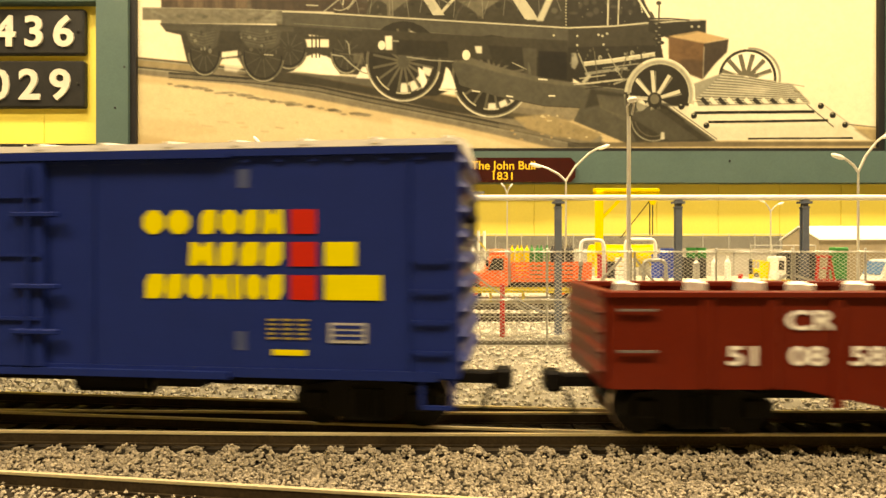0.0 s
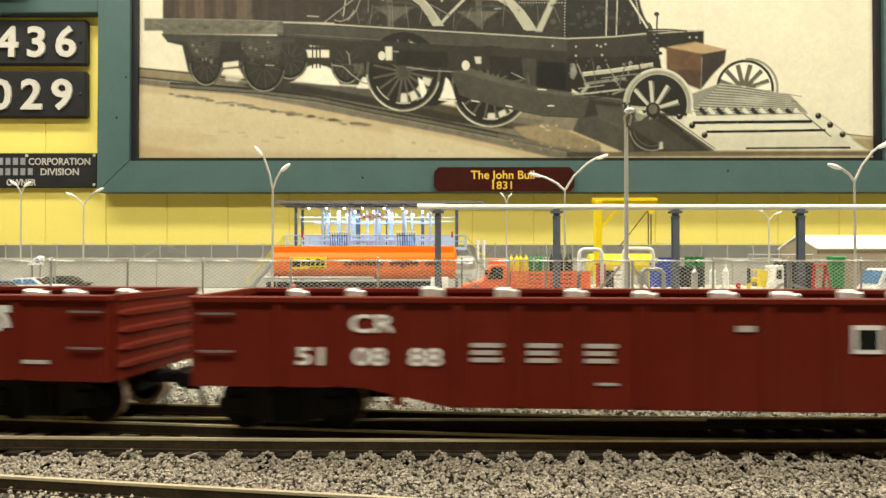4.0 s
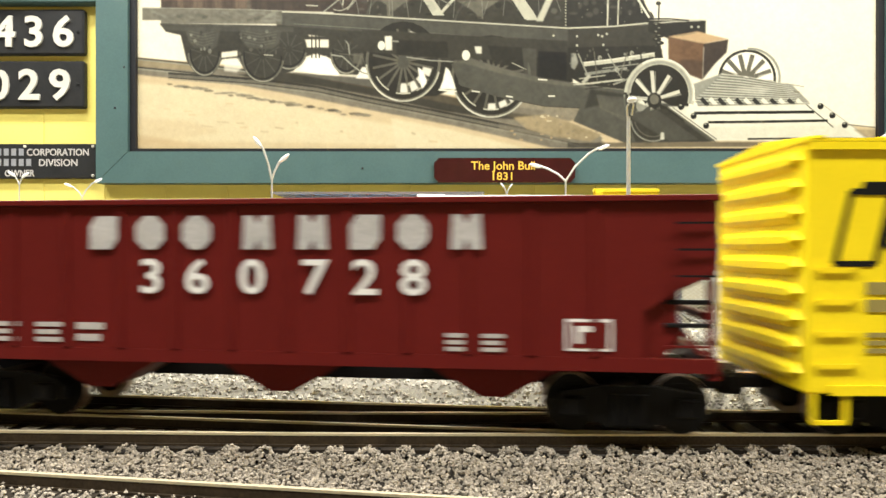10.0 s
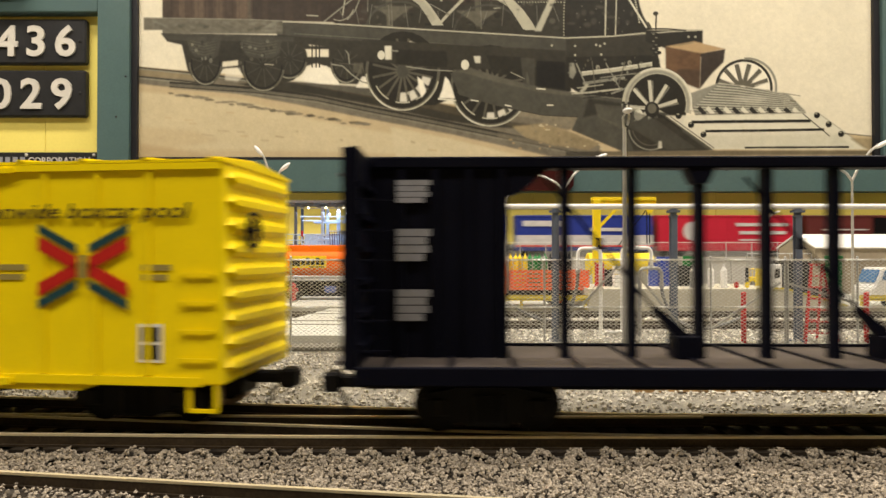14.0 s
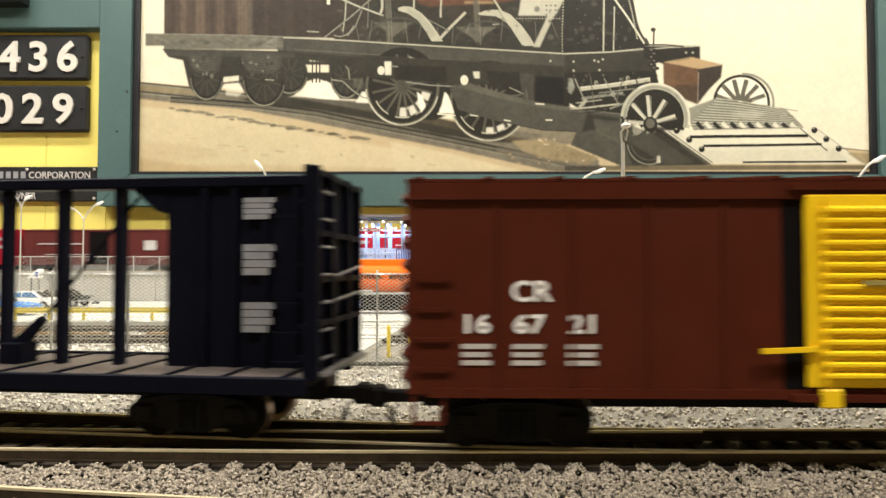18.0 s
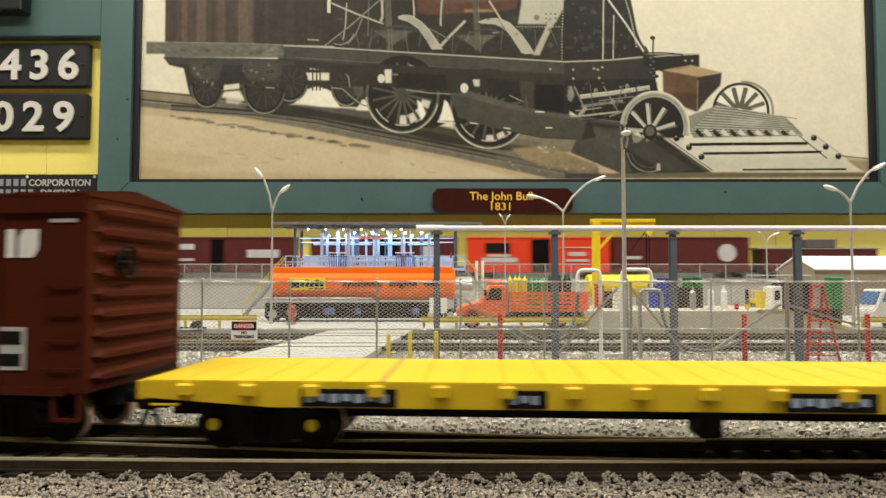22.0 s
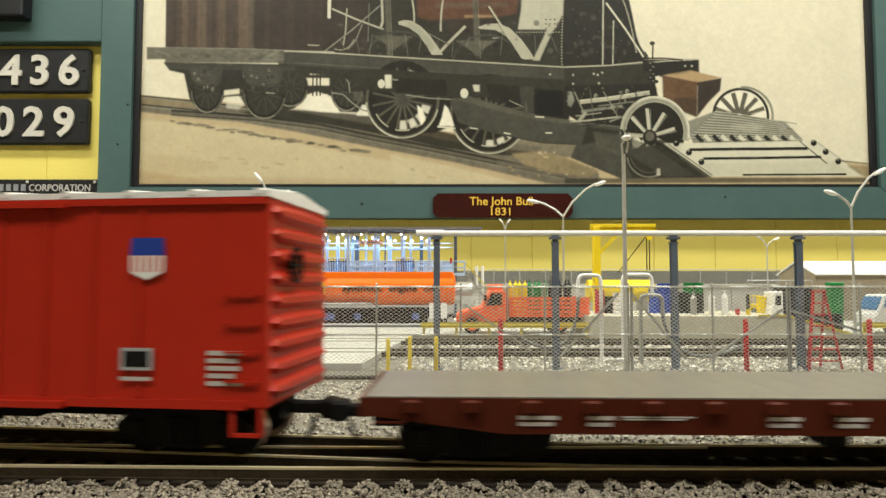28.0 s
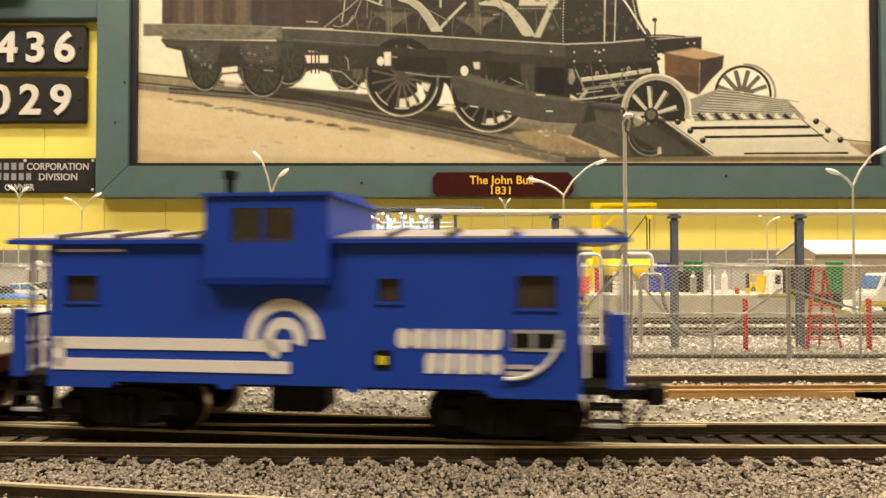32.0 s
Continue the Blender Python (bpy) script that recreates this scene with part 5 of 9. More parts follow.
    p.line("dirt", 2, (1188, 120), (1226, 114), a=0.8)
    p.disc("haze", 1316, 192, 50, 46, 30)
    p.spokes("grey", 1312, 196, 6, 47, 45, 13, 8.0, 0.12)
    p.spokes("pale", 1314, 196, 20, 44, 42, 13, 1.6, 0.2, a=0.6)
    p.ring("shade", 1314, 194, 51, 51, 5, -20, 200)
    p.ring("steel", 1319, 193, 54, 53, 4.4, -12, 95)
    p.poly("steel", (1212, 206), (1272, 184), (1300, 190), (1392, 204), (1424, 236), (1228, 240))
    for i in range(22):
        p.line("shade" if i % 2 else "pale", 1.4, (1270 - i * 2.4, 186 + i * 2.3), (1310 - i * 1.4, 190 + i * 2.2), (1384 + i * 1.9, 204 + i * 1.6), a=0.55)
    p.poly("pale", (1288, 212), (1330, 206), (1360, 212), (1330, 224), a=0.25, soft=5)
    p.line("steel", 2, (1382, 203), (1414, 208), a=0.9)
    p.line("bed", 2.4, (1396, 216), (1406, 218))
    for i in range(12):
        p.line("black" if i % 2 == 0 else "pale", 7, (1234 + i * 15.2, 228 + i * 0.2), (1246 + i * 15.2, 241), a=0.95)
    p.line("black", 3, (1228, 241), (1424, 238), a=0.8)
    # near wheel
    p.disc("shade", 1156, 226, 58, 62)
    p.spokes("pale", 1152, 230, 10, 46, 50, 9, 6.0, 0.42, a=0.8)
    p.spokes("steel", 1154, 231, 10, 46, 50, 9, 2.2, 0.50, a=0.7)
    p.poly("shade", (1150, 236), (1204, 236), (1204, 290), (1150, 290), a=0.9, soft=2)
    p.disc("shade", 1152, 232, 13, 14, 14)
    p.disc("grey", 1152, 230, 8, 9, 14)
    p.ring("light", 1161, 222, 62, 64, 12, -16, 176)
    p.ring("steel", 1161, 222, 57, 59, 4.5, -16, 180, a=0.85)
    p.ring("pale", 1161, 222, 62, 64, 3.2, -10, 120, a=0.9)
    p.ring("shade", 1161, 222, 51, 53, 2.4, -16, 190, a=0.9)
    p.ring("steel", 1158, 226, 60, 66, 3.0, 176, 250, a=0.8)
    p.disc("pale", 1128, 241, 8, 10, 14)
    p.disc("light", 1120, 232, 10, 5, 12, a=0.6)
    p.poly("iron", (1100, 254), (1172, 246), (1252, 304), (1120, 304))
    p.poly("beam", (1050, 222), (1100, 226), (1160, 250), (1230, 300), (1180, 303), (1110, 262), (1060, 246), a=0.7, soft=1)
    p.ring("steel", 1150, 264, 40, 40, 2.4, 185, 300, 16, a=0.8)
    p.ring("grey", 1150, 260, 34, 36, 2.0, 195, 300, 16, a=0.7)
    p.poly("pale", (1164, 288), (1169, 288), (1170, 300), (1163, 300), a=0.7)
    # sloping nose boards
    p.poly("pale", (1176, 243), (1424, 238), (1444, 236), (1534, 302), (1258, 302), a=0.92)
    p.poly("light", (1240, 278), (1480, 275), (1512, 300), (1260, 300), a=0.3, soft=4)
    p.line("black", 5.4, (1222, 254), (1300, 253), (1432, 252))
    p.line("black", 4.6, (1246, 270), (1340, 269), (1456, 267))
    p.line("black", 3.4, (1316, 299), (1500, 298))
    p.line("grey", 2.4, (1176, 244), (1258, 302))
    p.line("black", 2.2, (1184, 244), (1262, 300), a=0.7)
    p.line("black", 2.0, (1418, 239), (1466, 279), a=0.9)
    p.line("steel", 2, (1444, 237), (1534, 302), a=0.6)
    for u, z in ((1199, 243), (1221, 259), (1243, 276), (1443, 242), (1464, 258), (1486, 275)):
        p.disc("black", u, z, 5.6, 5.6, 12)
        p.disc("light", u - 1, z - 3, 2.4, 1.4, 8, a=0.7)
    p.line("bed", 2.2, (1490, 274), (1550, 280))
    p.poly("dirt", (1500, 282), (1550, 283), (1550, 304), (1526, 300), a=0.8, soft=2)
    p.poly("shade", (1000, 306), (1180, 304), (1550, 304), (1550, 312), (1000, 314), a=0.75, soft=1)


def framed_photo():
    fr = thing("framed_picture", "large sepia photograph of an early steam locomotive in a grey-green frame", "picture")
    # frame rails with a rounded front, mitred at the corner
    x0, zb = on_wall(243, 316, 0.935)
    x1, _ = on_wall(1543, 316, 0.935)
    ztop = 640.0
    wl, wb = 46.5, 46.0

    def rail(name, pts, y0, y1, mt):
        bm = bmesh.new()
        prism(bm, pts, y0, y1)
        bmesh.ops.bevel(bm, geom=[e for e in bm.edges], offset=0.35, segments=2, affect="EDGES")
        return part(name, bm, mt, fr)
    a, b = 8.6, 5.0
    rail("frame_rail", [(x0 - a - wl, ztop), (x0 - a, ztop), (x0 - a, zb - b), (x0 - a - wl, zb - b - wb)], 926, 949.5, M["teal"])
    rail("frame_rail", [(x0 - a - wl + 0.1, zb - b - wb), (x0 - a + 0.1, zb - b - 0.1), (x1 + a - 0.1, zb - b - 0.1), (x1 + a + wl - 0.1, zb - b - wb)], 926.5, 949.5, M["teal"])
    rail("frame_rail", [(x1 + a + wl, ztop), (x1 + a, ztop), (x1 + a, zb - b), (x1 + a + wl, zb - b - wb)], 926, 949.5, M["teal"])
    boxed("slip", (x0 - a, x0, 932, 949, zb - b, ztop), M["slip"], fr)
    boxed("slip", (x1, x1 + a, 932, 949, zb - b, ztop), M["slip"], fr)
    boxed("slip", (x0, x1, 932, 949, zb - b, zb), M["slip"], fr)
    boxed("backing_board", (x0, x1, 940, 949, zb, ztop), PAPER, fr)
    for u, v in ((222, 173), (205, 244), (1285, 338), (640, 350)):
        sx, sz = on_wall(u, v, 0.925)
        bm = bmesh.new()
        ball(bm, (sx, 925.6, sz), 1.6, sy=0.5, u=10, v=6)
        part("screw", bm, M["slip"], fr)
    p = Print(243, 1546, -62, 318)
    draw_ground(p)
    draw_tender(p)
    draw_undergear(p)
    draw_boiler(p)
    draw_beams(p)
    draw_driving_wheels(p)
    draw_gear(p)
    draw_pilot(p)
    p.sheet(fr)
    return fr


def wall_signs():
    x1, z1 = on_wall(153, 72, 0.938)
    for s, va, vb in (("436", 72, 151), ("029", 162, 244)):
        _, za = on_wall(153, va, 0.938)
        xr, zb = on_wall(151, vb, 0.938)
        nb = thing("number_board", "black locomotive number board with raised cream digits", "sign", group="number boards")
        bm = bmesh.new()
        box(bm, x1 - 148, x1, 938, 949.8, zb, za, bev=2.5)
        part("board_plate", bm, M["plate"], nb)
        dig = (zb * 0.82 + za * 0.18)
        for i, ch in enumerate(s):
            lettering("digit", ch, 45, M["digit"], nb, x1 - (115, 72, 29)[i] - ((9, 7, 5)[i] if s == "029" else 0), 938, dig, depth=3.0, bold=1.4, squeeze=1.05)
        for px in (x1 - 8,):
            bm = bmesh.new()
            ball(bm, (px, 937, (za + zb) / 2), 2.2, sy=0.6)
            part("screw", bm, M["plate"], nb)
    xr, za = on_wall(171, 307, 0.941)
    _, zb = on_wall(171, 368, 0.941)
    pl = thing("builder_plate", "black engraved builder plate with worn white lettering", "sign")
    bm = bmesh.new()
    box(bm, xr - 190, xr, 941, 949.8, zb, za, bev=1.0)
    part("plate", bm, M["plate"], pl)
    ht = (za - zb)
    lettering("engraved_word", "CORPORATION", 10.4, M["print_ink"], pl, xr - 55.5, 941, za - ht * 0.34, depth=0.6, squeeze=0.90, bold=0.15)
    lettering("engraved_word", "DIVISION", 10.4, M["print_ink"], pl, xr - 55, 941, za - ht * 0.64, depth=0.6, squeeze=0.98, bold=0.15)
    lettering("engraved_word", "OWNER", 10.0, M["print_ink"], pl, xr - 112, 941, za - ht * 0.94, depth=0.6, squeeze=0.85, bold=0.15)
    blocks("engraved_line", pl, M["dull_print"], 941, [(xr - 190 + k * 11, xr - 190 + k * 11 + 7, za - ht * (0.34 + 0.30 * r), za - ht * (0.14 + 0.30 * r)) for r in (0, 1) for k in range(8 + r)], 0.5)
    for px, ps in ((xr - 4, (za - 4, zb + 4)), (xr - 104, (za - 4,))):
        for pz in ps:
            bm = bmesh.new()
            ball(bm, (px, 940.6, pz), 2.4, sy=0.6)
            part("screw", bm, M["digit"], pl)
    # small title plaque on the frame's lower rail
    xa, za = on_wall(766, 332, 0.92)
    xb, zb = on_wall(1014, 375, 0.92)
    cx, cz, h, hw = (xa + xb) / 2, (za + zb) / 2, za - zb, (xb - xa) / 2
    tp = thing("title_plaque", "glossy maroon plaque with gold handwritten title", "sign", pose(cx * MM, 0.92, cz * MM))
    bm = bmesh.new()
    box(bm, -hw, hw, 0, 6.2, -h / 2, h / 2)
    bmesh.ops.bevel(bm, geom=[e for e in bm.edges if abs((e.verts[0].co - e.verts[1].co).y) > 3], offset=7.0, segments=1, affect="EDGES")
    part("plaque_board", bm, M["maroon_gloss"], tp)
    lettering("title", "The John Bull", 12.4, M["gold"], tp, -2, 0, h * 0.02, depth=0.5, squeeze=1.0, bold=0.15)
    lettering("year", "1831", 11.5, M["gold"], tp, -3, 0, -h * 0.40, depth=0.5, squeeze=1.1, bold=0.1)
    # green board over the yellow panel
    gx, gz = on_wall(176, 60, 0.93)
    gb = thing("green_board", "grey-green painted batten across the yellow wall", "trim", kind="structure")
    boxed("batten", (gx - 900, gx - 1, 930, 949.6, gz, gz + 120), M["teal"], gb, bev=1.5)
    bx0, bz0 = on_wall(30, 12, 0.905)
    boxed("dark_bracket", (bx0 - 200, bx0, 905, 929.8, bz0, bz0 + 90), M["slip"], gb, bev=2)


framed_photo()
wall_signs()

# ---- the yard behind the train ----
C = {
    "galv": mat("galvanised_steel", (0.42, 0.42, 0.40), 0.4, metal=0.6, vary=0.15, scale=300),
    "wire": mat("bright_galvanised_wire", (0.60, 0.60, 0.56), 0.42, metal=0.4, vary=0.3, scale=700),
    "pole": mat("silver_lamp_pole", (0.55, 0.54, 0.50), 0.35, metal=0.5, vary=0.1, scale=300),
    "shade": mat("white_lamp_head", (0.80, 0.79, 0.75), 0.35, vary=0.05),
    "steel_blue": mat("blue_grey_steel_paint", (0.105, 0.125, 0.160), 0.45, vary=0.15, scale=300),
    "white": mat("white_enamel", (0.80, 0.79, 0.75), 0.35, vary=0.06, scale=300),
    "safety_red": mat("red_bollard_paint", (0.50, 0.020, 0.018), 0.4, vary=0.08, scale=300),
    "safety_yellow": mat("yellow_safety_paint", (0.80, 0.60, 0.02), 0.4, vary=0.08, scale=300),
    "rail_yellow": mat("dull_yellow_barrier_paint", (0.60, 0.48, 0.05), 0.5, vary=0.15, scale=300),
    "orange": mat("orange_tank_paint", (0.85, 0.16, 0.008), 0.3, vary=0.05, scale=300),
    "truck_orange": mat("orange_red_truck_paint", (0.82, 0.15, 0.045), 0.35, vary=0.06, scale=300),
    "tyre": mat("black_tyre", (0.015, 0.015, 0.015), 0.7, vary=0.2),
    "alu": mat("aluminium", (0.62, 0.62, 0.62), 0.3, metal=0.8, vary=0.1),
    "ice": mat("pale_blue_steel", (0.46, 0.58, 0.76), 0.45, vary=0.08),
    "roofgrey": mat("grey_canopy_sheet", (0.17, 0.17, 0.165), 0.5, vary=0.12),
    "tan": mat("tan_shed_block", (0.30, 0.25, 0.18), 0.8, vary=0.15, scale=200),
    "green": mat("green_drum_paint", (0.02, 0.20, 0.05), 0.4, vary=0.1),
    "dblue": mat("blue_drum_paint", (0.03, 0.07, 0.36), 0.4, vary=0.1),
    "black": mat("black_drum_paint", (0.02, 0.02, 0.02), 0.45, vary=0.2),
    "red": mat("red_drum_paint", (0.42, 0.02, 0.03), 0.4, vary=0.1),
    "hydrant": mat("faded_hydrant_red", (0.42, 0.085, 0.075), 0.45, vary=0.1),
    "skyblue": mat("sky_blue_car_paint", (0.10, 0.28, 0.62), 0.25, vary=0.05),
    "dark_car": mat("dark_olive_car_paint", (0.025, 0.028, 0.026), 0.25, vary=0.1),
    "glass": mat("blue_tinted_glass", (0.08, 0.20, 0.40), 0.08, vary=0.05, bump=0.0),
    "bulb": glow("cool_white_bulb", (0.86, 0.93, 1.0), 12.0),
    "bulb_warm": glow("warm_white_bulb", (1.0, 0.93, 0.68), 7.0),
    "screen": mat("pale_blue_white_panel", (0.66, 0.74, 0.84), 0.5, vary=0.06),
    "r_brown": mat("far_oxide_brown", (0.085, 0.016, 0.014), 0.5, vary=0.12),
    "r_blue": mat("far_navy_blue", (0.015, 0.03, 0.20), 0.5, vary=0.1),
    "r_red": mat("far_crimson", (0.40, 0.012, 0.03), 0.5, vary=0.1),
    "r_orange": mat("far_orange_red", (0.62, 0.045, 0.012), 0.5, vary=0.1),
    "r_teal": mat("far_teal", (0.01, 0.18, 0.18), 0.5, vary=0.1),
    "r_yellow": mat("far_yellow", (0.70, 0.46, 0.02), 0.5, vary=0.1),
    "hose": mat("grey_ribbed_hose", (0.17, 0.17, 0.16), 0.6, vary=0.2, scale=400),
    "dull_blue": mat("dull_blue_box_paint", (0.12, 0.16, 0.36), 0.5, vary=0.15),
    "gate": mat("dark_purple_gate_paint", (0.10, 0.055, 0.10), 0.5, vary=0.15),
    "timber": mat("brown_timber", (0.20, 0.125, 0.05), 0.8, vary=0.25, scale=200),
}


def post(name, x0, x1, y0, y1, z0, z1, mt, parent, bev=0.1):
    return boxed(name, (x0, x1, y0, y1, z0, z1), mt, parent, bev=bev)


def ground_works():
    tagged(boxed("concrete_apron", (-900, 900, 405, 679, -5.5, -0.2), M["conc"]), "pale concrete apron of the yard", "pavement", kind="structure")
    # plank of concrete across the tracks
    a, b = bx(500, 0.30) * 1000, bx(705, 0.30) * 1000
    pv = thing("crossing", "pale concrete grade crossing across the yard tracks", "pavement", kind="structure")
    bm = bmesh.new()
    prism(bm, [(a - 12, 262), (b - 12, 262), (b + 2, 404.5), (a + 6, 404.5)], -5.5, 0.25, "z")
    part("slab", bm, M["conc"], pv)
    tagged(boxed("ballast_shelf", (-900, 900, 248, 404.8, -5.5, -2.6), M["earth"]), "grey ballast shelf under the yard tracks", "ground", kind="structure")
    rw = thing("retaining_wall", "grey concrete retaining wall under the rear line", "wall", kind="structure")
    for i in range(-4, 5):
        boxed("wall_panel", (i * 204 - 101.8, i * 204 + 101.8, 680, 689, -0.2, 30), M["conc_wall"], rw, bev=0.4)
    boxed("coping", (-920, 920, 678.5, 692, 30, 31.2), M["conc_wall"], rw, bev=0.3)
    tagged(boxed("upper_ground", (-6400, 6400, 692, 949, -5, 28.6), M["earth"]), "grey ground of the raised rear line", "ground", kind="structure")
    tagged(boxed("back_kerb", (-6400, 6400, 936, 949.4, 28.6, 50), M["kerb_dark"]), "grey kerb wall at the foot of the yellow boards", "wall", kind="structure")
    stones("ballast", 15000, (-0.30, 0.30), (0.25, 0.40), yard_bed, 0.0009, M["stone_pale"], "pale ballast round the yard tracks")


def yard_bed(x, y):
    a, b = bx(505, 0.30), bx(700, 0.30)
    if a - 0.012 < x < b + 0.004:
        return -9
    for c in (0.312, 0.368):
        if abs(y - c) < 0.010 and random.random() > 0.25:
            return -9
    return -0.0026 + 0.0005 * noise.noise((x * 60, y * 60, 1))


def yard_tracks():
    for k, c in enumerate((0.312, 0.368)):
        tr = thing("yard_track", "weathered yard track on dark ties", "track", kind="structure")
        for o in (-0.00825, 0.00825):
            rail_pieces("rail", [(-0.85, c + o), (0.85, c + o)], tr, z=0.0006, side=M["rail_side"], head=M["dusty_rail"])
        ties(tr, lambda x: c, -0.32, 0.32, z=-0.0018, mt=M["tie_grey"])
    # stub of a track in the ballast behind the main line
    st = thing("siding_track", "unused siding with orange-brown rails and timber edging", "track", kind="structure")
    fn = lambda x: 0.186 + 0.02 * (x - 0.1)
    rail_pieces("rail", offset_line(fn, 0.00825, 0.055, 0.6, 40), st, z=-0.0008)
    rail_pieces("rail", offset_line(fn, -0.00825, 0.055, 0.6, 40), st, z=-0.0008, side=M["rust_rail"], head=M["rust_rail"])
    rail_pieces("rail", offset_line(fn, -0.0125, 0.060, 0.6, 40), st, z=-0.0012, side=M["rust_rail"], head=M["rust_rail"])
    ties(st, fn, 0.06, 0.5, z=-0.0036, mt=M["tie_grey"])
    for x, w in ((0.082, 40), (0.14, 34)):
        boxed("timber_edging", (x * 1000 - 30, x * 1000 + w, 173, 176, -5, -1.6), M["rust_rail"], st, bev=0.2)


def chain_fence(label, y, x0, x1, z0, z1, posts, pitch, wire, gate=None, barbs=True, slant=1.0):
    f = thing("chain_link_fence", label, "fence")
    Y = y * 1000
    h = z1 - z0
    # woven wires, both slants
    vs, fs = [], []
    hx = h * slant
    n = int((x1 - x0 + hx) / pitch)
    for sgn in (1, -1):
        for i in range(n):
            a = x0 - (hx if sgn > 0 else 0) + i * pitch
            p, q = (a, z0), (a + sgn * hx, z1)
            if sgn < 0:
                p, q = (a + 0.0, z0), (a - hx, z1)
            ts = []
            for (u, w) in ((p, q),):
                t0, t1 = 0.0, 1.0
                dx = w[0] - u[0]
                for lim, s in ((x0, 1), (x1, -1)):
                    t = (lim - u[0]) / dx
                    if (dx > 0) == (s > 0):
                        t0 = max(t0, t)
                    else:
                        t1 = min(t1, t)
                if t1 - t0 < 0.02:
                    continue
                A = (u[0] + dx * t0, u[1] + (w[1] - u[1]) * t0)
                B = (u[0] + dx * t1, u[1] + (w[1] - u[1]) * t1)
                k = len(vs)
                d = wire * 0.7071
                o = 0.06 * sgn
                for (X, Z) in (A, B):
                    vs += [((X - d * sgn) * MM, (Y + o - wire) * MM, (Z + d) * MM), ((X + d * sgn) * MM, (Y + o - wire) * MM, (Z - d) * MM), (X * MM, (Y + o + wire) * MM, Z * MM)]
                fs += [(k, k + 1, k + 4, k + 3), (k + 1, k + 2, k + 5, k + 4), (k + 2, k, k + 3, k + 5)]
    me = bpy.data.meshes.new("wire_mesh")
    me.from_pydata(vs, [], fs)
    me.materials.append(C["wire"])
    ob = tagged(new("wire_mesh", me), kind="stuff")
    ob.parent = f
    for x in posts:
        bm = bmesh.new()
        rod(bm, (x, Y + 0.5, z0 - 4), (x, Y + 0.5, z1 + (0.8 if barbs else 0.2)), 0.42 if barbs else 0.55, 8)
        ball(bm, (x, Y + 0.5, z1 + (0.8 if barbs else 0.2)), 0.5, u=8, v=5)
        part("fence_post", bm, C["galv"], f)
    for z in ([z1 - 0.2, z0 + h * 0.47] if barbs else [z1]):
        bm = bmesh.new()
        if not barbs:
            rod(bm, (x0, Y - 0.2, z), (x1, Y - 0.2, z), 0.35, 6)
        else:
            # two strands twisted round each other
            n = int((x1 - x0) / 0.7)
            for ph in (0.0, math.pi):
                path_tube(bm, [(x0 + 0.7 * i, Y - 0.3 + 0.3 * math.cos(i * 1.257 + ph), z + 0.3 * math.sin(i * 1.257 + ph)) for i in range(n)], 0.2, 4)
        part("top_wire", bm, C["wire"], f)
    return f


def fences():
    d = 0.245
    xs = [bx(u, d) * 1000 for u in (-60, 90, 225, 358, 513, 667, 815, 963, 1110, 1258, 1390, 1518, 1650)]
    f = chain_fence("chain-link fence with twisted top wire in front of the yard", d, -205, 205, -3.0, 31.6, xs, 2.05, 0.088, slant=1.5)
    for ua, va, ub, vb in ((1094, 508, 987, 624), (1116, 508, 1211, 624), (1382, 538, 1257, 622), (1394, 538, 1518, 575), (822, 529, 938, 609)):
        bm = bmesh.new()
        bar(bm, (bx(ua, d) * 1000, d * 1000 + 0.9, hz(va, d) * 1000), (bx(ub, d) * 1000, d * 1000 + 0.9, hz(vb, d) * 1000), 0.9, 0.8)
        part("fence_brace", bm, C["galv"], f)
    for u in (1116, 1394):
        bm = bmesh.new()
        rod(bm, (bx(u, d) * 1000, d * 1000 + 0.5, -7), (bx(u, d) * 1000, d * 1000 + 0.5, 31.8), 0.5, 8)
        part("gate_post", bm, C["galv"], f)
    d = 0.684
    xs = [-470 + 27.6 * i for i in range(35)]
    f = chain_fence("tall chain-link fence along the raised rear line", d, -470, 470, 31, 47.2, xs, 2.6, 0.05, barbs=False)
    for s in (-1, 1):
        bm = bmesh.new()
        a = bx(292, d) * 1000
        bar(bm, (a, d * 1000, 46.5), (a + s * 26, d * 1000, 32), 0.5, 0.5)
        part("fence_brace", bm, C["galv"], f)


def danger_sign():
    d = 0.243
    s = thing("danger_sign", "white danger sign with a red oval, wired to the fence", "sign", pose(bx(434, d), d, hz(599, d)))
    boxed("sign_plate", (-4.9, 4.9, -0.3, 0.3, 0, 7.0), C["white"], s)
    boxed("sign_border", (-4.6, 4.6, -0.40, -0.3, 3.5, 6.7), M["black_ink"], s)
    bm = bmesh.new()
    ball(bm, (0, -0.42, 5.1), 1.0, 4.0, 0.06, 1.35, 20, 8)
    part("sign_oval", bm, M["red_ink"], s)
    lettering("sign_word", "DANGER", 1.45, M["white_ink"], s, 0, -0.50, 4.42, depth=0.06, squeeze=0.95, bold=0.05)
    lettering("sign_word", "NO", 1.0, M["black_ink"], s, 0, -0.31, 2.1, depth=0.06, bold=0.06)
    lettering("sign_word", "TRESPASSING", 1.15, M["black_ink"], s, 0, -0.31, 0.55, depth=0.06, squeeze=0.8, bold=0.06)


def h_column(x, y, z1, mt, parent, w=2.6):
    bm = bmesh.new()
    box(bm, x - w / 2, x + w / 2, y - 1.3, y - 0.8, -3, z1 - 1.8)
    box(bm, x - w / 2, x + w / 2, y + 0.8, y + 1.3, -3, z1 - 1.8)
    box(bm, x - 0.4, x + 0.4, y - 0.8, y + 0.8, -3, z1 - 1.8)
    c = part("column", bm, mt, parent)
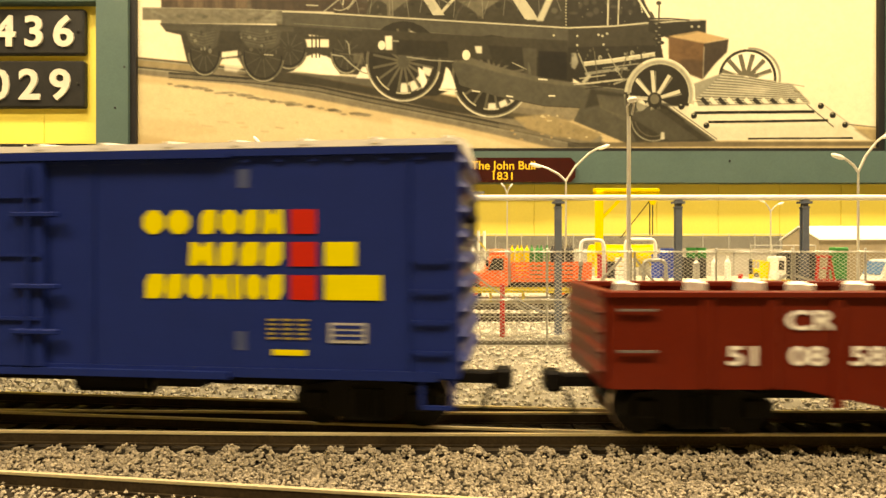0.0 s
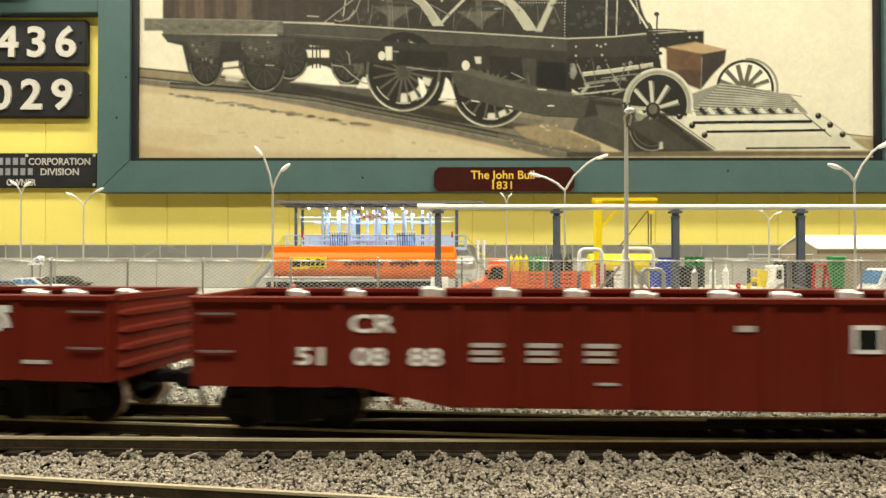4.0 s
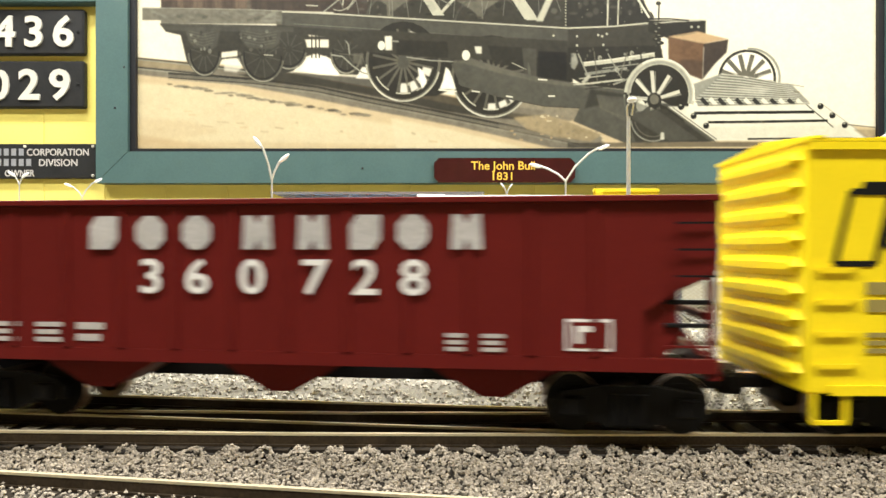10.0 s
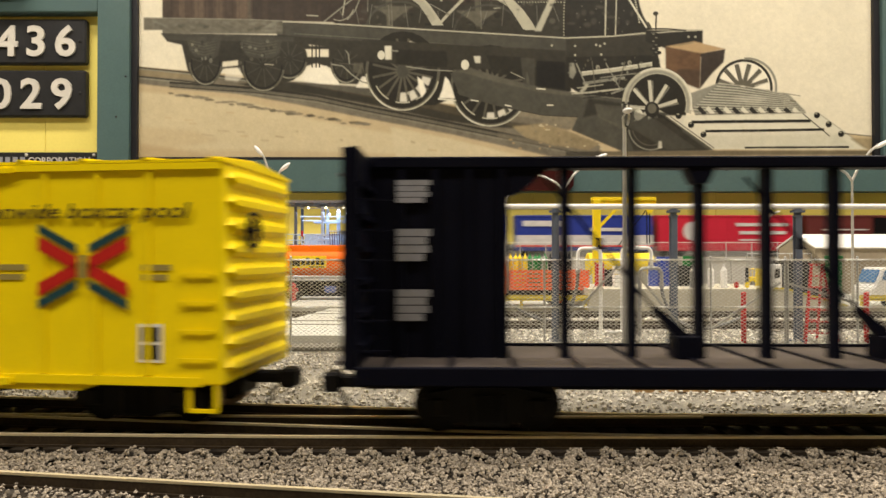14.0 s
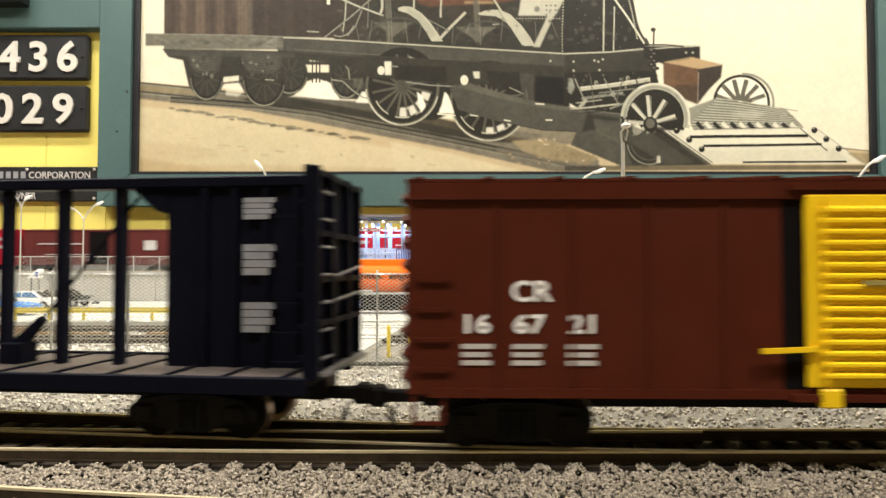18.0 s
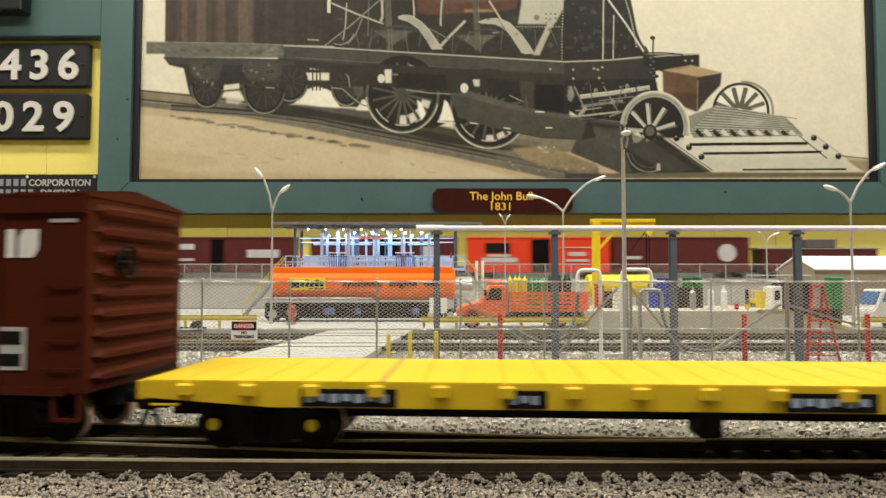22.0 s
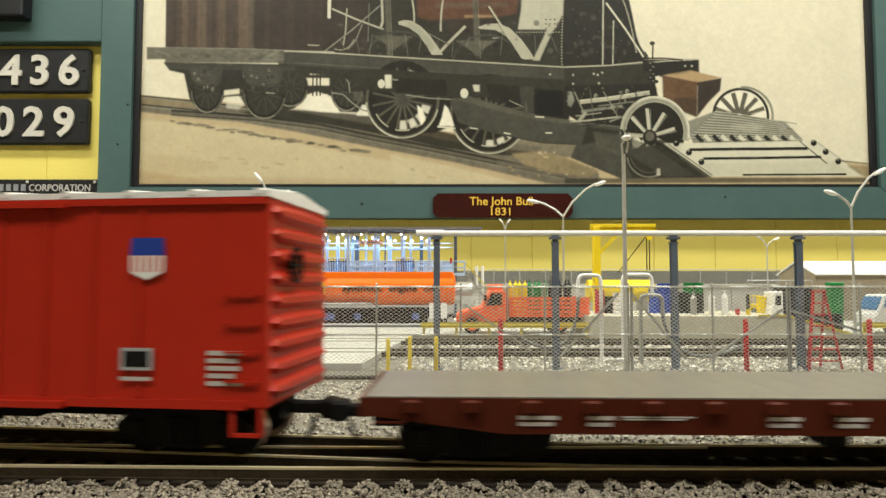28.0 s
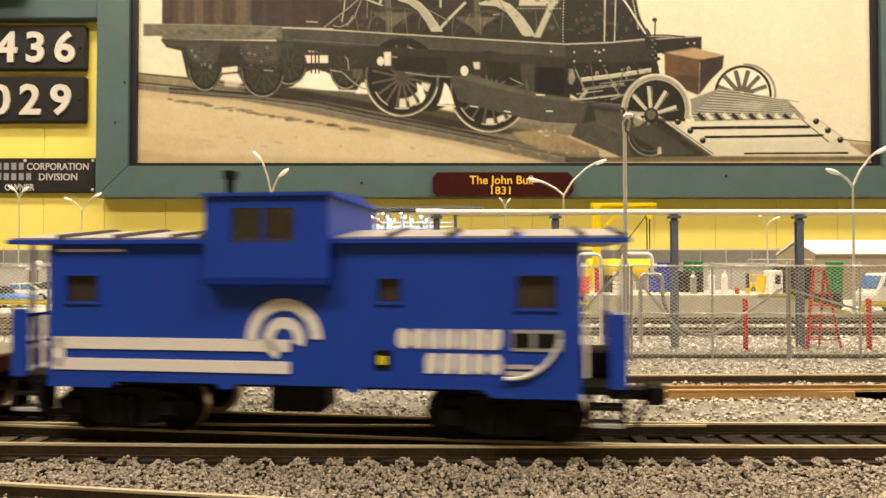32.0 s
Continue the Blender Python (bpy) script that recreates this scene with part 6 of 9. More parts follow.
    boxed("cap_plate", (x - 1.5, x + 1.5, y - 1.5, y + 1.5, z1 - 1.8, z1 - 1.1), mt, c)
    boxed("saddle_neck", (x - 1.2, x + 1.2, y - 0.8, y + 0.8, z1 - 1.1, z1 + 0.1), mt, c)
    boxed("saddle_plate", (x - 2.4, x + 2.4, y - 1.6, y + 1.6, z1 + 0.1, z1 + 1.0), mt, c)
    boxed("base_plate", (x - 2.8, x + 2.8, y - 2.6, y + 2.6, -3, -2.2), mt, c)


def pipe_rack():
    d = 0.266
    r = thing("pipe_rack", "long white pipe carried on blue-grey steel columns", "pipe rack")
    z = hz(403, d) * 1000
    for u in (773, 982, 1191, 1411, 1630):
        h_column(bx(u, d) * 1000, d * 1000, z - 2.6, C["steel_blue"], r)
    bm = bmesh.new()
    a = bx(738, d) * 1000
    rod(bm, (a, 266, z), (bx(1800, d) * 1000, 266, z), 1.15, 12)
    part("pipe", bm, C["white"], r)
    bm = bmesh.new()
    rod(bm, (a - 0.3, 266, z), (a + 11, 266, z), 1.45, 12)
    part("pipe_end", bm, C["white"], r)
    for u in (700 + 73, 982, 1191, 1411):
        x = bx(u, d) * 1000
        boxed("pipe_shoe", (x - 1.3, x + 1.3, 264.6, 267.4, z - 1.6, z - 0.9), C["steel_blue"], r)
    # bent pipe stands: a riser from the ground, a rounded arch and a drop
    def stand(u_riser, u_drop, top, drop, dd, mt, label):
        hs = thing("hose_stand", label, "pipe", group="hose stands")
        Y, zt = dd * 1000, hz(top, dd) * 1000
        xa, xb, zd = bx(u_riser, dd) * 1000, bx(u_drop, dd) * 1000, hz(drop, dd) * 1000
        k = 1 if xb > xa else -1
        arch = [(xa, Y, -3), (xa, Y, zt - 2.6), (xa + 0.35 * k, Y, zt - 1.2), (xa + 1.2 * k, Y, zt - 0.3), (xa + 2.6 * k, Y, zt),
                (xb - 2.6 * k, Y, zt), (xb - 1.2 * k, Y, zt - 0.3), (xb - 0.35 * k, Y, zt - 1.2), (xb, Y, zt - 2.6), (xb, Y, zd)]
        bm = bmesh.new()
        path_tube(bm, arch, 0.85, 9)
        part("bent_pipe", bm, C[mt], hs)
        bm = bmesh.new()
        rod(bm, (xb, Y, zd - 0.4), (xb, Y, zd + 1.2), 1.1, 10)
        part("hose_coupling", bm, C["galv"], hs)
        return hs, xb, Y, zd

    def hose(hs, xb, Y, zd, steps):
        pts = [(xb, Y, zd - 0.2)] + [(bx(u, Y * MM) * 1000, Y - 0.3 * i, max(-2.2, hz(v, Y * MM) * 1000)) for i, (u, v) in enumerate(steps)]
        bm = bmesh.new()
        path_tube(bm, pts, 0.75, 8)
        part("hose", bm, C["hose"], hs)

    a = stand(1062, 1022, 477, 520, 0.284, "white", "bent white pipe stand with a hanging grey hose")
    hose(*a, [(1020, 545), (1013, 570), (1000, 592), (980, 604), (955, 603), (930, 592), (905, 578)])
    stand(1100, 1152, 476, 512, 0.290, "white", "bent white pipe stand with a short drop")
    a = stand(1131, 1170, 512, 545, 0.278, "galv", "bent grey pipe stand with a hanging grey hose")
    hose(*a, [(1172, 560), (1180, 583), (1196, 604), (1220, 617), (1250, 618), (1280, 610), (1310, 598)])
    for u0, u1, lab in ((1066, 1108, "low white pipe lying along the track"),):
        lp = thing("ground_pipe", lab, "pipe")
        bm = bmesh.new()
        path_tube(bm, [(bx(u0, 0.284) * 1000, 284, -2.0), (bx(u0, 0.284) * 1000 + 0.8, 284, -0.9), (bx(u1, 0.284) * 1000, 284, -0.7)], 0.6, 8)
        part("bent_pipe", bm, C["white"], lp)


def bollards():
    for u, top, d, mt, nm, lab in ((885, 552, 0.258, "safety_red", "bollard", "thin red bollard beside the fence"), (1315, 554, 0.258, "safety_red", "bollard", "thin red bollard beside the fence"), (1532, 554, 0.258, "safety_red", "bollard", "thin red bollard beside the fence"),
                                   (688, 588, 0.262, "safety_yellow", "bollard", "thin yellow bollard at the crossing"), (726, 584, 0.262, "safety_yellow", "bollard", "thin yellow bollard at the crossing"), (772, 584, 0.258, "safety_yellow", "bollard", "thin yellow bollard at the crossing")):
        b = thing(nm, lab, "bollard", pose(bx(u, d), d, -0.003), group="bollards")
        h = hz(top, d) * 1000 + 3
        r = 1.0 if "red" in mt else 0.85
        bm = bmesh.new()
        rod(bm, (0, 0, 0), (0, 0, h - 0.5), r, 12)
        rod(bm, (0, 0, h - 0.5), (0, 0, h), r, 12, r * 0.6)
        part("post", bm, C[mt], b)


def step_ladder():
    d = 0.262
    s = thing("step_ladder", "red A-frame step ladder standing by the fence", "ladder", pose(bx(1445, d), d, -0.003))
    h = hz(506, d) * 1000 + 3
    for k, y0 in enumerate((-3.5, 5)):
        for sx in (-1, 1):
            bm = bmesh.new()
            bar(bm, (sx * (6.8 if k == 0 else 2.6), y0, 0), (sx * 2.2, 0.4 * (k - 0.5), h), 0.7, 0.8)
            part("rail", bm, C["safety_red"], s)
        for i in range(1, 7):
            t = i / 7.0
            w = (6.8 if k == 0 else 2.6) * (1 - t) + 2.2 * t
            bm = bmesh.new()
            bar(bm, (-w, y0 * (1 - t), h * t), (w, y0 * (1 - t), h * t), 1.2 if k == 0 else 0.5, 0.5)
            part("rung", bm, C["safety_red"], s)
    boxed("top_cap", (-2.6, 2.6, -1.4, 1.4, h - 0.3, h + 0.5), C["safety_red"], s)


def lamp_head(bm, p, q, k=1.0):
    d = (Vector(q) - Vector(p)).normalized()
    m = Matrix.Translation(Vector(q)) @ d.to_track_quat("X", "Z").to_matrix().to_4x4()
    ball_m = m @ Matrix.Diagonal((4.9 * k, 1.8 * k, 1.45 * k, 1))
    bmesh.ops.create_uvsphere(bm, u_segments=12, v_segments=8, radius=1.0, matrix=ball_m)


def yard_lamp(u, d, fork, arms, base, r=0.9, label="silver double-arm yard lamp on a tall pole", head=1.0):
    x = bx(u, d)
    l = thing("yard_lamp", label, "street lamp", pose(x, d, base * MM), group="yard lamps")
    zf = hz(fork, d) * 1000 - base
    bm = bmesh.new()
    rod(bm, (0, 0, 0), (0, 0, zf), r * 1.1, 10, r * 0.75)
    part("pole", bm, C["pole"], l)
    bm = bmesh.new()
    rod(bm, (0, 0, 0), (0, 0, 4), r * 1.6, 10)
    part("pole_base", bm, C["pole"], l)
    for ua, va in arms:
        ax, az = (bx(ua, d) - x) * 1000, hz(va, d) * 1000 - base
        s = 1 if ax > 0 else -1
        pts = [(0, 0, zf - 0.5), (ax * 0.22, 0, zf + (az - zf) * 0.42), (ax * 0.55, 0, zf + (az - zf) * 0.82), (ax * 0.8, 0, az)]
        bm = bmesh.new()
        path_tube(bm, pts, r * 0.92, 8)
        a = part("arm", bm, C["pole"], l)
        bm = bmesh.new()
        lamp_head(bm, pts[-2], (ax * 0.90, 0, az + 0.1), head)
        part("lamp_head", bm, C["shade"], a, smooth=True)


def yard_lamps():
    yard_lamp(481, 0.462, 370, [(453, 304), (505, 333)], -0.2, 0.85)
    yard_lamp(997, 0.49, 372, [(938, 346), (1071, 314)], -0.2)
    yard_lamp(1508, 0.4075, 356, [(1469, 331), (1567, 293)], -0.2)
    yard_lamp(894, 0.62, 397, [(886, 381), (901, 382)], -0.2, 0.7, head=0.62)
    yard_lamp(1357, 0.62, 426, [(1339, 408), (1376, 413)], -0.2, 0.75, head=0.75)
    yard_lamp(35, 0.66, 378, [(20, 360), (47, 362)], -0.2, 0.8)
    yard_lamp(146, 0.66, 400, [(119, 380), (177, 372)], -0.2, 0.8)
    # the tall one by the fence
    d = 0.260
    l = thing("yard_lamp", "tall slim yard lamp with one looped head by the fence", "street lamp", pose(bx(1105, d), d, -0.003), group="yard lamps")
    h = hz(262, d) * 1000 + 3
    bm = bmesh.new()
    rod(bm, (0, 0, 0), (0, 0, h), 1.0, 10, 0.75)
    part("pole", bm, C["pole"], l)
    bm = bmesh.new()
    zt = hz(236, d) * 1000 + 3
    path_tube(bm, [(-0.3, 0, h - 1), (-0.9, -1, zt - 2), (0.2, -3, zt), (1.4, -2, zt - 1.6), (0.9, -1, h + 0.5)], 0.45, 7)
    a = part("arm", bm, C["pole"], l)
    bm = bmesh.new()
    ball(bm, (0.4, -3.2, zt + 0.1), 1.0, 2.0, 2.4, 1.1, 12, 7)
    part("lamp_head", bm, C["shade"], a, smooth=True)


def tyre(bm, x, y, z, r, w):
    rod(bm, (x, y - w / 2, z), (x, y + w / 2, z), r, 18)


def wheel_set(parent, xs, y, r, w, hub="alu"):
    for x in xs:
        bm = bmesh.new()
        tyre(bm, x, y, r, r, w)
        t = part("tyre", bm, C["tyre"], parent)
        bm = bmesh.new()
        rod(bm, (x, y - w / 2 - 0.25, r), (x, y, r), r * 0.55, 14)
        rod(bm, (x, y - w / 2 - 0.5, r), (x, y, r), r * 0.22, 8)
        part("rim", bm, C[hub], t)


def tanker():
    d = 0.49
    t = thing("tank_trailer", "orange tank trailer lettered in black, parked", "trailer", pose(bx(645, d), d, -0.0002))
    L = (bx(800, d) - bx(486, d)) * 1000
    a, b = -L / 2, L / 2
    zc, r = 28.4, 12.4
    bm = bmesh.new()
    rod(bm, (a, 0, zc), (b, 0, zc), r, 36)
    for s in (a, b):
        m = Matrix.LocRotScale((s, 0, zc), None, (0.18, 1, 1))
        bmesh.ops.create_uvsphere(bm, u_segments=24, v_segments=14, radius=r * 0.985, matrix=m)
    part("tank", bm, C["orange"], t, smooth=False)
    boxed("top_walk", (a + 0.5, b - 0.5, -9.6, 9.6, zc + 7.4, zc + r + 0.4), C["orange"], t, bev=0.4)
    boxed("side_rail", (a - 6, a + 76, -13, -11.4, 16.4, 18.2), C["galv"], t, bev=0.4)
    boxed("side_rail", (a - 6, a + 80, -13, -11.4, 14.2, 15.5), C["galv"], t, bev=0.4)
    bm = bmesh.new()
    rod(bm, (b + 1, 0, zc - 3), (b + 13, 0, zc - 3), 8.5, 24)
    ball(bm, (b + 13, 0, zc - 3), 8.4, 0.5, 1, 1, 20, 10)
    part("pump_drum", bm, C["alu"], t)
    boxed("frame_beam", (a + 2, b - 6, -6, 6, 10.4, 14.2), M["under"], t)
    boxed("running_gear", (a + 2, b - 8, -8, 8, 2.6, 10.4), M["under"], t, bev=1.0)
    wheel_set(t, (a + 1.5, a + 16), -10.5, 6.0, 5.0)
    wheel_set(t, (b - 2.2, b - 16.7), -10.0, 5.0, 4.5)
    bm = bmesh.new()
    for x in (a + 34, a + 52, a + 68, a + 88, a + 100):
        box(bm, x, x + 8, -11, -4, 5.5, 11.5, bev=0.8)
    part("underslung_tanks", bm, M["under"], t)
    for x, w in ((a + 39, 8.5), (a + 62, 5), (b - 31, 5.5)):
        boxed("hose_box", (x, x + w, -11.8, -9, 5.2, 10.4), C["dull_blue"], t, bev=0.8)
    boxed("control_panel", (b - 18, b - 14.5, -13.5, -12.5, 6.5, 18), C["white"], t, bev=0.2)
    boxed("control_panel", (b - 9.5, b - 4.8, -13.5, -12.5, 6.5, 18), C["white"], t, bev=0.2)
    lettering("tank_wording", "synthetic  engine  oil", 5.0, M["black_ink"], t, 19.5, -12.2, 26.6, depth=0.9, squeeze=1.2, bold=0.08)
    boxed("maker_mark_field", (a + 15, a + 40.5, -12.75, -11.2, 24.0, 33.0), C["safety_yellow"], t)
    boxed("maker_mark", (a + 15.4, a + 21, -12.95, -12.7, 25.6, 29.6), M["black_ink"], t)
    for k in range(5):
        x = a + 22 + k * 3.6
        boxed("maker_mark", (x, x + 2.8, -12.95, -12.7, 26.2, 30.2 + (k % 2) * 1.4), M["black_ink"], t, bev=0.1)
    boxed("maker_mark", (a + 28, a + 39.6, -12.95, -12.7, 24.5, 25.2), M["black_ink"], t)
    bm = bmesh.new()
    box(bm, a - 4.5, a - 3.5, -12, 12, 5, 14)
    part("rear_guard", bm, M["under"], t)


def stake_truck():
    d = 0.425
    t = thing("stake_truck", "orange stake-bed truck loaded with gas cylinders", "truck", pose(bx(806, d), d, -0.0002))
    O = C["truck_orange"]
    L = (bx(1035, d) - bx(806, d)) * 1000
    bm = bmesh.new()
    prism(bm, [(0.5, 8), (0.5, 12.5), (3, 14.6), (14, 17.2), (17, 17.6), (21.5, 27.2), (23, 28.2), (31.5, 28.2), (32.5, 26), (32.5, 8)], -11, 11)
    bmesh.ops.bevel(bm, geom=list(bm.edges), offset=0.6, segments=1, affect="EDGES")
    part("cab", bm, O, t)
    for y in (-11.2, 11.0):
        bm = bmesh.new()
        prism(bm, [(19.6, 18.6), (22.8, 26.2), (29.6, 26.2), (29.6, 18.6)], y, y + 0.2)
        part("door_window", bm, M["glass_dark"], t)
        boxed("door_handle", (28, 30, y - 0.3, y, 16, 16.6), C["alu"], t)
    bm = bmesh.new()
    prism(bm, [(2.6, 9.2), (3.4, 13.2), (8, 15.6), (13, 15.6), (17.2, 12.6), (17.8, 9.2), (15.2, 9.2), (13.6, 12), (11, 13.2), (8, 13.0), (5.8, 11), (5.2, 9.2)], -12.6, -10.8)
    part("fender", bm, O, t)
    boxed("bumper", (-1.2, 0.6, -11, 11, 6.5, 9.2), C["white"], t, bev=0.3)
    boxed("cab_sign", (21, 31, -4, 4, 28.2, 32), O, t, bev=0.4)
    bm = bmesh.new()
    rod(bm, (19, -12.2, 21), (19, -12.2, 25), 0.9, 8)
    part("mirror", bm, M["under"], t)
    bm = bmesh.new()
    rod(bm, (33.5, -9, 9), (33.5, -9, 33), 0.9, 8)
    part("exhaust_stack", bm, C["alu"], t)
    boxed("bed_floor", (34.5, L, -12, 12, 11.0, 12.6), O, t)
    for y0 in (-12, 11.2):
        for z in (13.4, 16.2, 19.0, 21.8):
            boxed("stake_board", (34.5, L, y0, y0 + 0.8, z, z + 2.0), O, t)
        for i in range(6):
            x = 35 + (L - 37) * i / 5
            boxed("stake", (x, x + 1.6, y0 - 0.5, y0, 11, 24), O, t)
    for x in (34.5, L - 0.9):
        boxed("end_gate", (x, x + 0.8, -11, 11, 12.6, 23.4), O, t)
    boxed("chassis_rail", (20, L - 2, -5, 5, 6.5, 10.8), M["under"], t)
    wheel_set(t, (10.5, L - 20), -10.5, 5.4, 4.2, "truck_orange")
    wheel_set(t, (10.5, L - 20), 10.5, 5.4, 4.2, "truck_orange")
    for x0, mt, lab, k in ((36, "safety_yellow", "yellow gas cylinder on the truck bed", 4), (49.0, "green", "green gas cylinder on the truck bed", 4), (62.5, "black", "black gas cylinder on the truck bed", 5)):
        for i in range(k):
            g = thing("gas_cylinder", lab, "gas cylinder", pose(bx(806, d) + (x0 + 3.1 * i) * MM, d + (-0.006 if i % 2 else -0.002), 0.0125), group="gas cylinders")
            bm = bmesh.new()
            rod(bm, (0, 0, 0), (0, 0, 19), 1.55, 12)
            rod(bm, (0, 0, 19), (0, 0, 20.6), 1.55, 12, 0.5)
            part("cylinder", bm, C[mt], g)
            bm = bmesh.new()
            rod(bm, (0, 0, 20.6), (0, 0, 22.0), 0.5, 8)
            part("valve", bm, C[mt], g)


def drum(u, d, z, mt, h=10.0, r=3.4, lab="painted steel drum on the loading dock", tilt=0):
    g = thing("steel_drum", lab, "drum", pose(bx(u, d), d, z * MM, tilt), group="drums")
    bm = bmesh.new()
    rod(bm, (0, 0, 0), (0, 0, h), r, 16)
    for k in (0.0, 0.33, 0.66, 0.97):
        rod(bm, (0, 0, h * k), (0, 0, h * k + 0.5), r * 1.06, 16)
    part("shell", bm, C[mt], g)


def loading_dock():
    d = 0.40
    x0, x1, x2 = bx(1040, d) * 1000, bx(1388, d) * 1000, bx(1500, d) * 1000
    dk = thing("loading_dock", "low concrete loading dock with a ramp and yellow edge", "platform", kind="structure")
    bm = bmesh.new()
    prism(bm, [(x0, -2.6), (x0, 12.4), (x1, 12.4), (x2, 1), (x2, -2.6)], 400, 470)
    bmesh.ops.bevel(bm, geom=[e for e in bm.edges if abs(e.verts[0].co.y - e.verts[1].co.y) < 1], offset=0.4, segments=1, affect="EDGES")
    part("dock_body", bm, M["kerb_conc"], dk)
    bm = bmesh.new()
    bar(bm, (x1 - 18, 399.4, 12.6), (x1, 399.4, 12.6), 0.8, 1.0)
    bar(bm, (x1, 399.4, 12.6), (x2, 399.4, 1.2), 0.8, 1.2)
    part("yellow_edge", bm, C["rail_yellow"], dk)
    zt = 12.4
    for u, mt, h in ((1060, "red", 16.0), (1076, "black", 11.0), (1155, "dblue", 16), (1170, "dblue", 20), (1184, "dblue", 20), (1216, "black", 13.5), (1234, "black", 13.5), (1203, "black", 14), (1345, "safety_yellow", 11)):
        drum(u, 0.435, zt, mt, h, 3.2, "%s steel drum on the loading dock" % {"red": "red", "black": "black", "dblue": "blue", "green": "green", "safety_yellow": "yellow"}[mt])
    for u in (1216, 1234):
        drum(u, 0.435, zt + 13.7, "green", 6.5, 3.2, "green steel drum stacked on a black one")
    for u, w in ((1092, 13), (1108, 12)):
        cr = thing("crate_stack", "stack of white plastic crates on the dock", "crate", pose(bx(u, 0.42), 0.42, zt * MM), group="crates")
        for k in range(5):
            bm = bmesh.new()
            box(bm, -2.8, 2.8, -3, 3, k * 2.9, k * 2.9 + 2.3, bev=0.3)
            part("crate", bm, C["white"], cr)
    for u, top, mt in ((1225, 506, "galv"), (1257, 504, "white"), (1280, 504, "white")):
        g = thing("gas_cylinder", "tall white gas cylinder standing on the dock edge" if mt == "white" else "tall grey gas cylinder standing on the dock edge", "gas cylinder", pose(bx(u, 0.412), 0.412, zt * MM), group="gas cylinders")
        h = hz(top, 0.412) * 1000 - zt
        bm = bmesh.new()
        rod(bm, (0, 0, 0), (0, 0, h * 0.72), 2.0, 12)
        rod(bm, (0, 0, h * 0.72), (0, 0, h * 0.85), 2.0, 12, 0.8)
        part("cylinder", bm, C[mt], g)
        bm = bmesh.new()
        rod(bm, (0, 0, h * 0.85), (0, 0, h), 0.8, 8)
        part("valve", bm, C[mt], g)
    ft = thing("fork_lift", "small yellow fork lift parked on the dock", "fork lift", pose(bx(1334, 0.455), 0.455, zt * MM) @ Matrix.Scale(0.72, 4))
    boxed("body", (-6, 6, -4, 4, 2, 8), C["safety_yellow"], ft, bev=0.8)
    boxed("overhead_guard", (-4, 4, -3.6, 3.6, 15, 16), C["safety_yellow"], ft, bev=0.2)
    for x in (-3.8, 3.4):
        for y in (-3.4, 3.0):
            boxed("guard_post", (x, x + 0.5, y, y + 0.5, 8, 15), C["safety_yellow"], ft)
    boxed("mast", (-8, -7, -2.5, 2.5, 0.4, 17), M["under"], ft)
    wheel_set(ft, (-4, 4), -4, 1.9, 1.6, "alu")
    for u, mt, lab in ((1302, "safety_red", "small red fire bucket on the dock"), (1321, "safety_yellow", "small yellow bucket on the dock")):
        bk = thing("bucket", lab, "bucket", pose(bx(u, 0.412), 0.412, zt * MM), group="buckets")
        bm = bmesh.new()
        rod(bm, (0, 0, 0), (0, 0, 3.6), 1.2, 12, 1.6)
        part("pail", bm, C[mt], bk)
        bm = bmesh.new()
        path_tube(bm, [(1.6 * math.cos(q * 0.5236), 0, 3.4 + 2.4 * math.sin(q * 0.5236)) for q in range(7)], 0.18, 6)
        part("bail", bm, C["galv"], bk)
    wb = thing("wheeled_bin", "tall green wheeled rubbish bin by the ramp", "bin", pose(bx(1474, 0.44), 0.44, -0.0002))
    bm = bmesh.new()
    prism(bm, [(-3.6, 2.0), (3.6, 2.0), (4.2, 30.5), (-4.2, 30.5)], -3, 3)
    part("body", bm, C["green"], wb)
    boxed("lid", (-4.8, 4.8, -3.8, 3.4, 30.5, 33.4), C["green"], wb, bev=0.6)
    for x in (-4.2, 4.2):
        bm = bmesh.new()
        rod(bm, (x - 0.7, 2, 1.8), (x + 0.7, 2, 1.8), 1.8, 12)
        part("wheel", bm, C["tyre"], wb)
    gd = thing("guard_rail", "dull yellow steel guard rail in front of the parked truck", "guard rail", pose(bx(745, 0.4), 0.4, -0.0002), group="guard rails")
    guard(gd, (bx(1042, 0.4) - bx(745, 0.4)) * 1000, 6)
    gd = thing("guard_rail", "long dull yellow steel guard rail before the parked cars", "guard rail", pose(bx(-40, 0.42), 0.42, -0.0002), group="guard rails")
    guard(gd, (bx(456, 0.42) - bx(-40, 0.42)) * 1000, 9)
    gd = thing("guard_rail", "dull yellow steel guard rail beside the white van", "guard rail", pose(bx(1520, 0.4), 0.4, -0.0002), group="guard rails")
    guard(gd, 90, 4)


def guard(g, L, n):
    bm = bmesh.new()
    prism(bm, [(-0.9, 5.0), (-0.3, 5.6), (-0.9, 6.2), (-0.9, 7.2), (-0.3, 7.8), (-0.9, 8.6), (0.3, 8.6), (0.3, 5.0)], 0, L, "x")
    part("beam", bm, C["rail_yellow"], g)
    for i in range(n):
        x = 2 + (L - 4) * i / (n - 1)
        boxed("post", (x - 0.8, x + 0.8, 0.3, 1.6, -0.4, 8.0), C["rail_yellow"], g)


def gantry():
    d = 0.47
    g = thing("jib_crane", "yellow jib crane with hanging hoist cables", "crane", pose(bx(1055, d), d, -0.0002))
    zt = hz(386, d) * 1000
    w = (bx(1160, d) - bx(1055, d)) * 1000
    boxed("mast", (-2.6, 2.6, -2.6, 2.6, 0, zt - 2), C["safety_yellow"], g, bev=0.2)
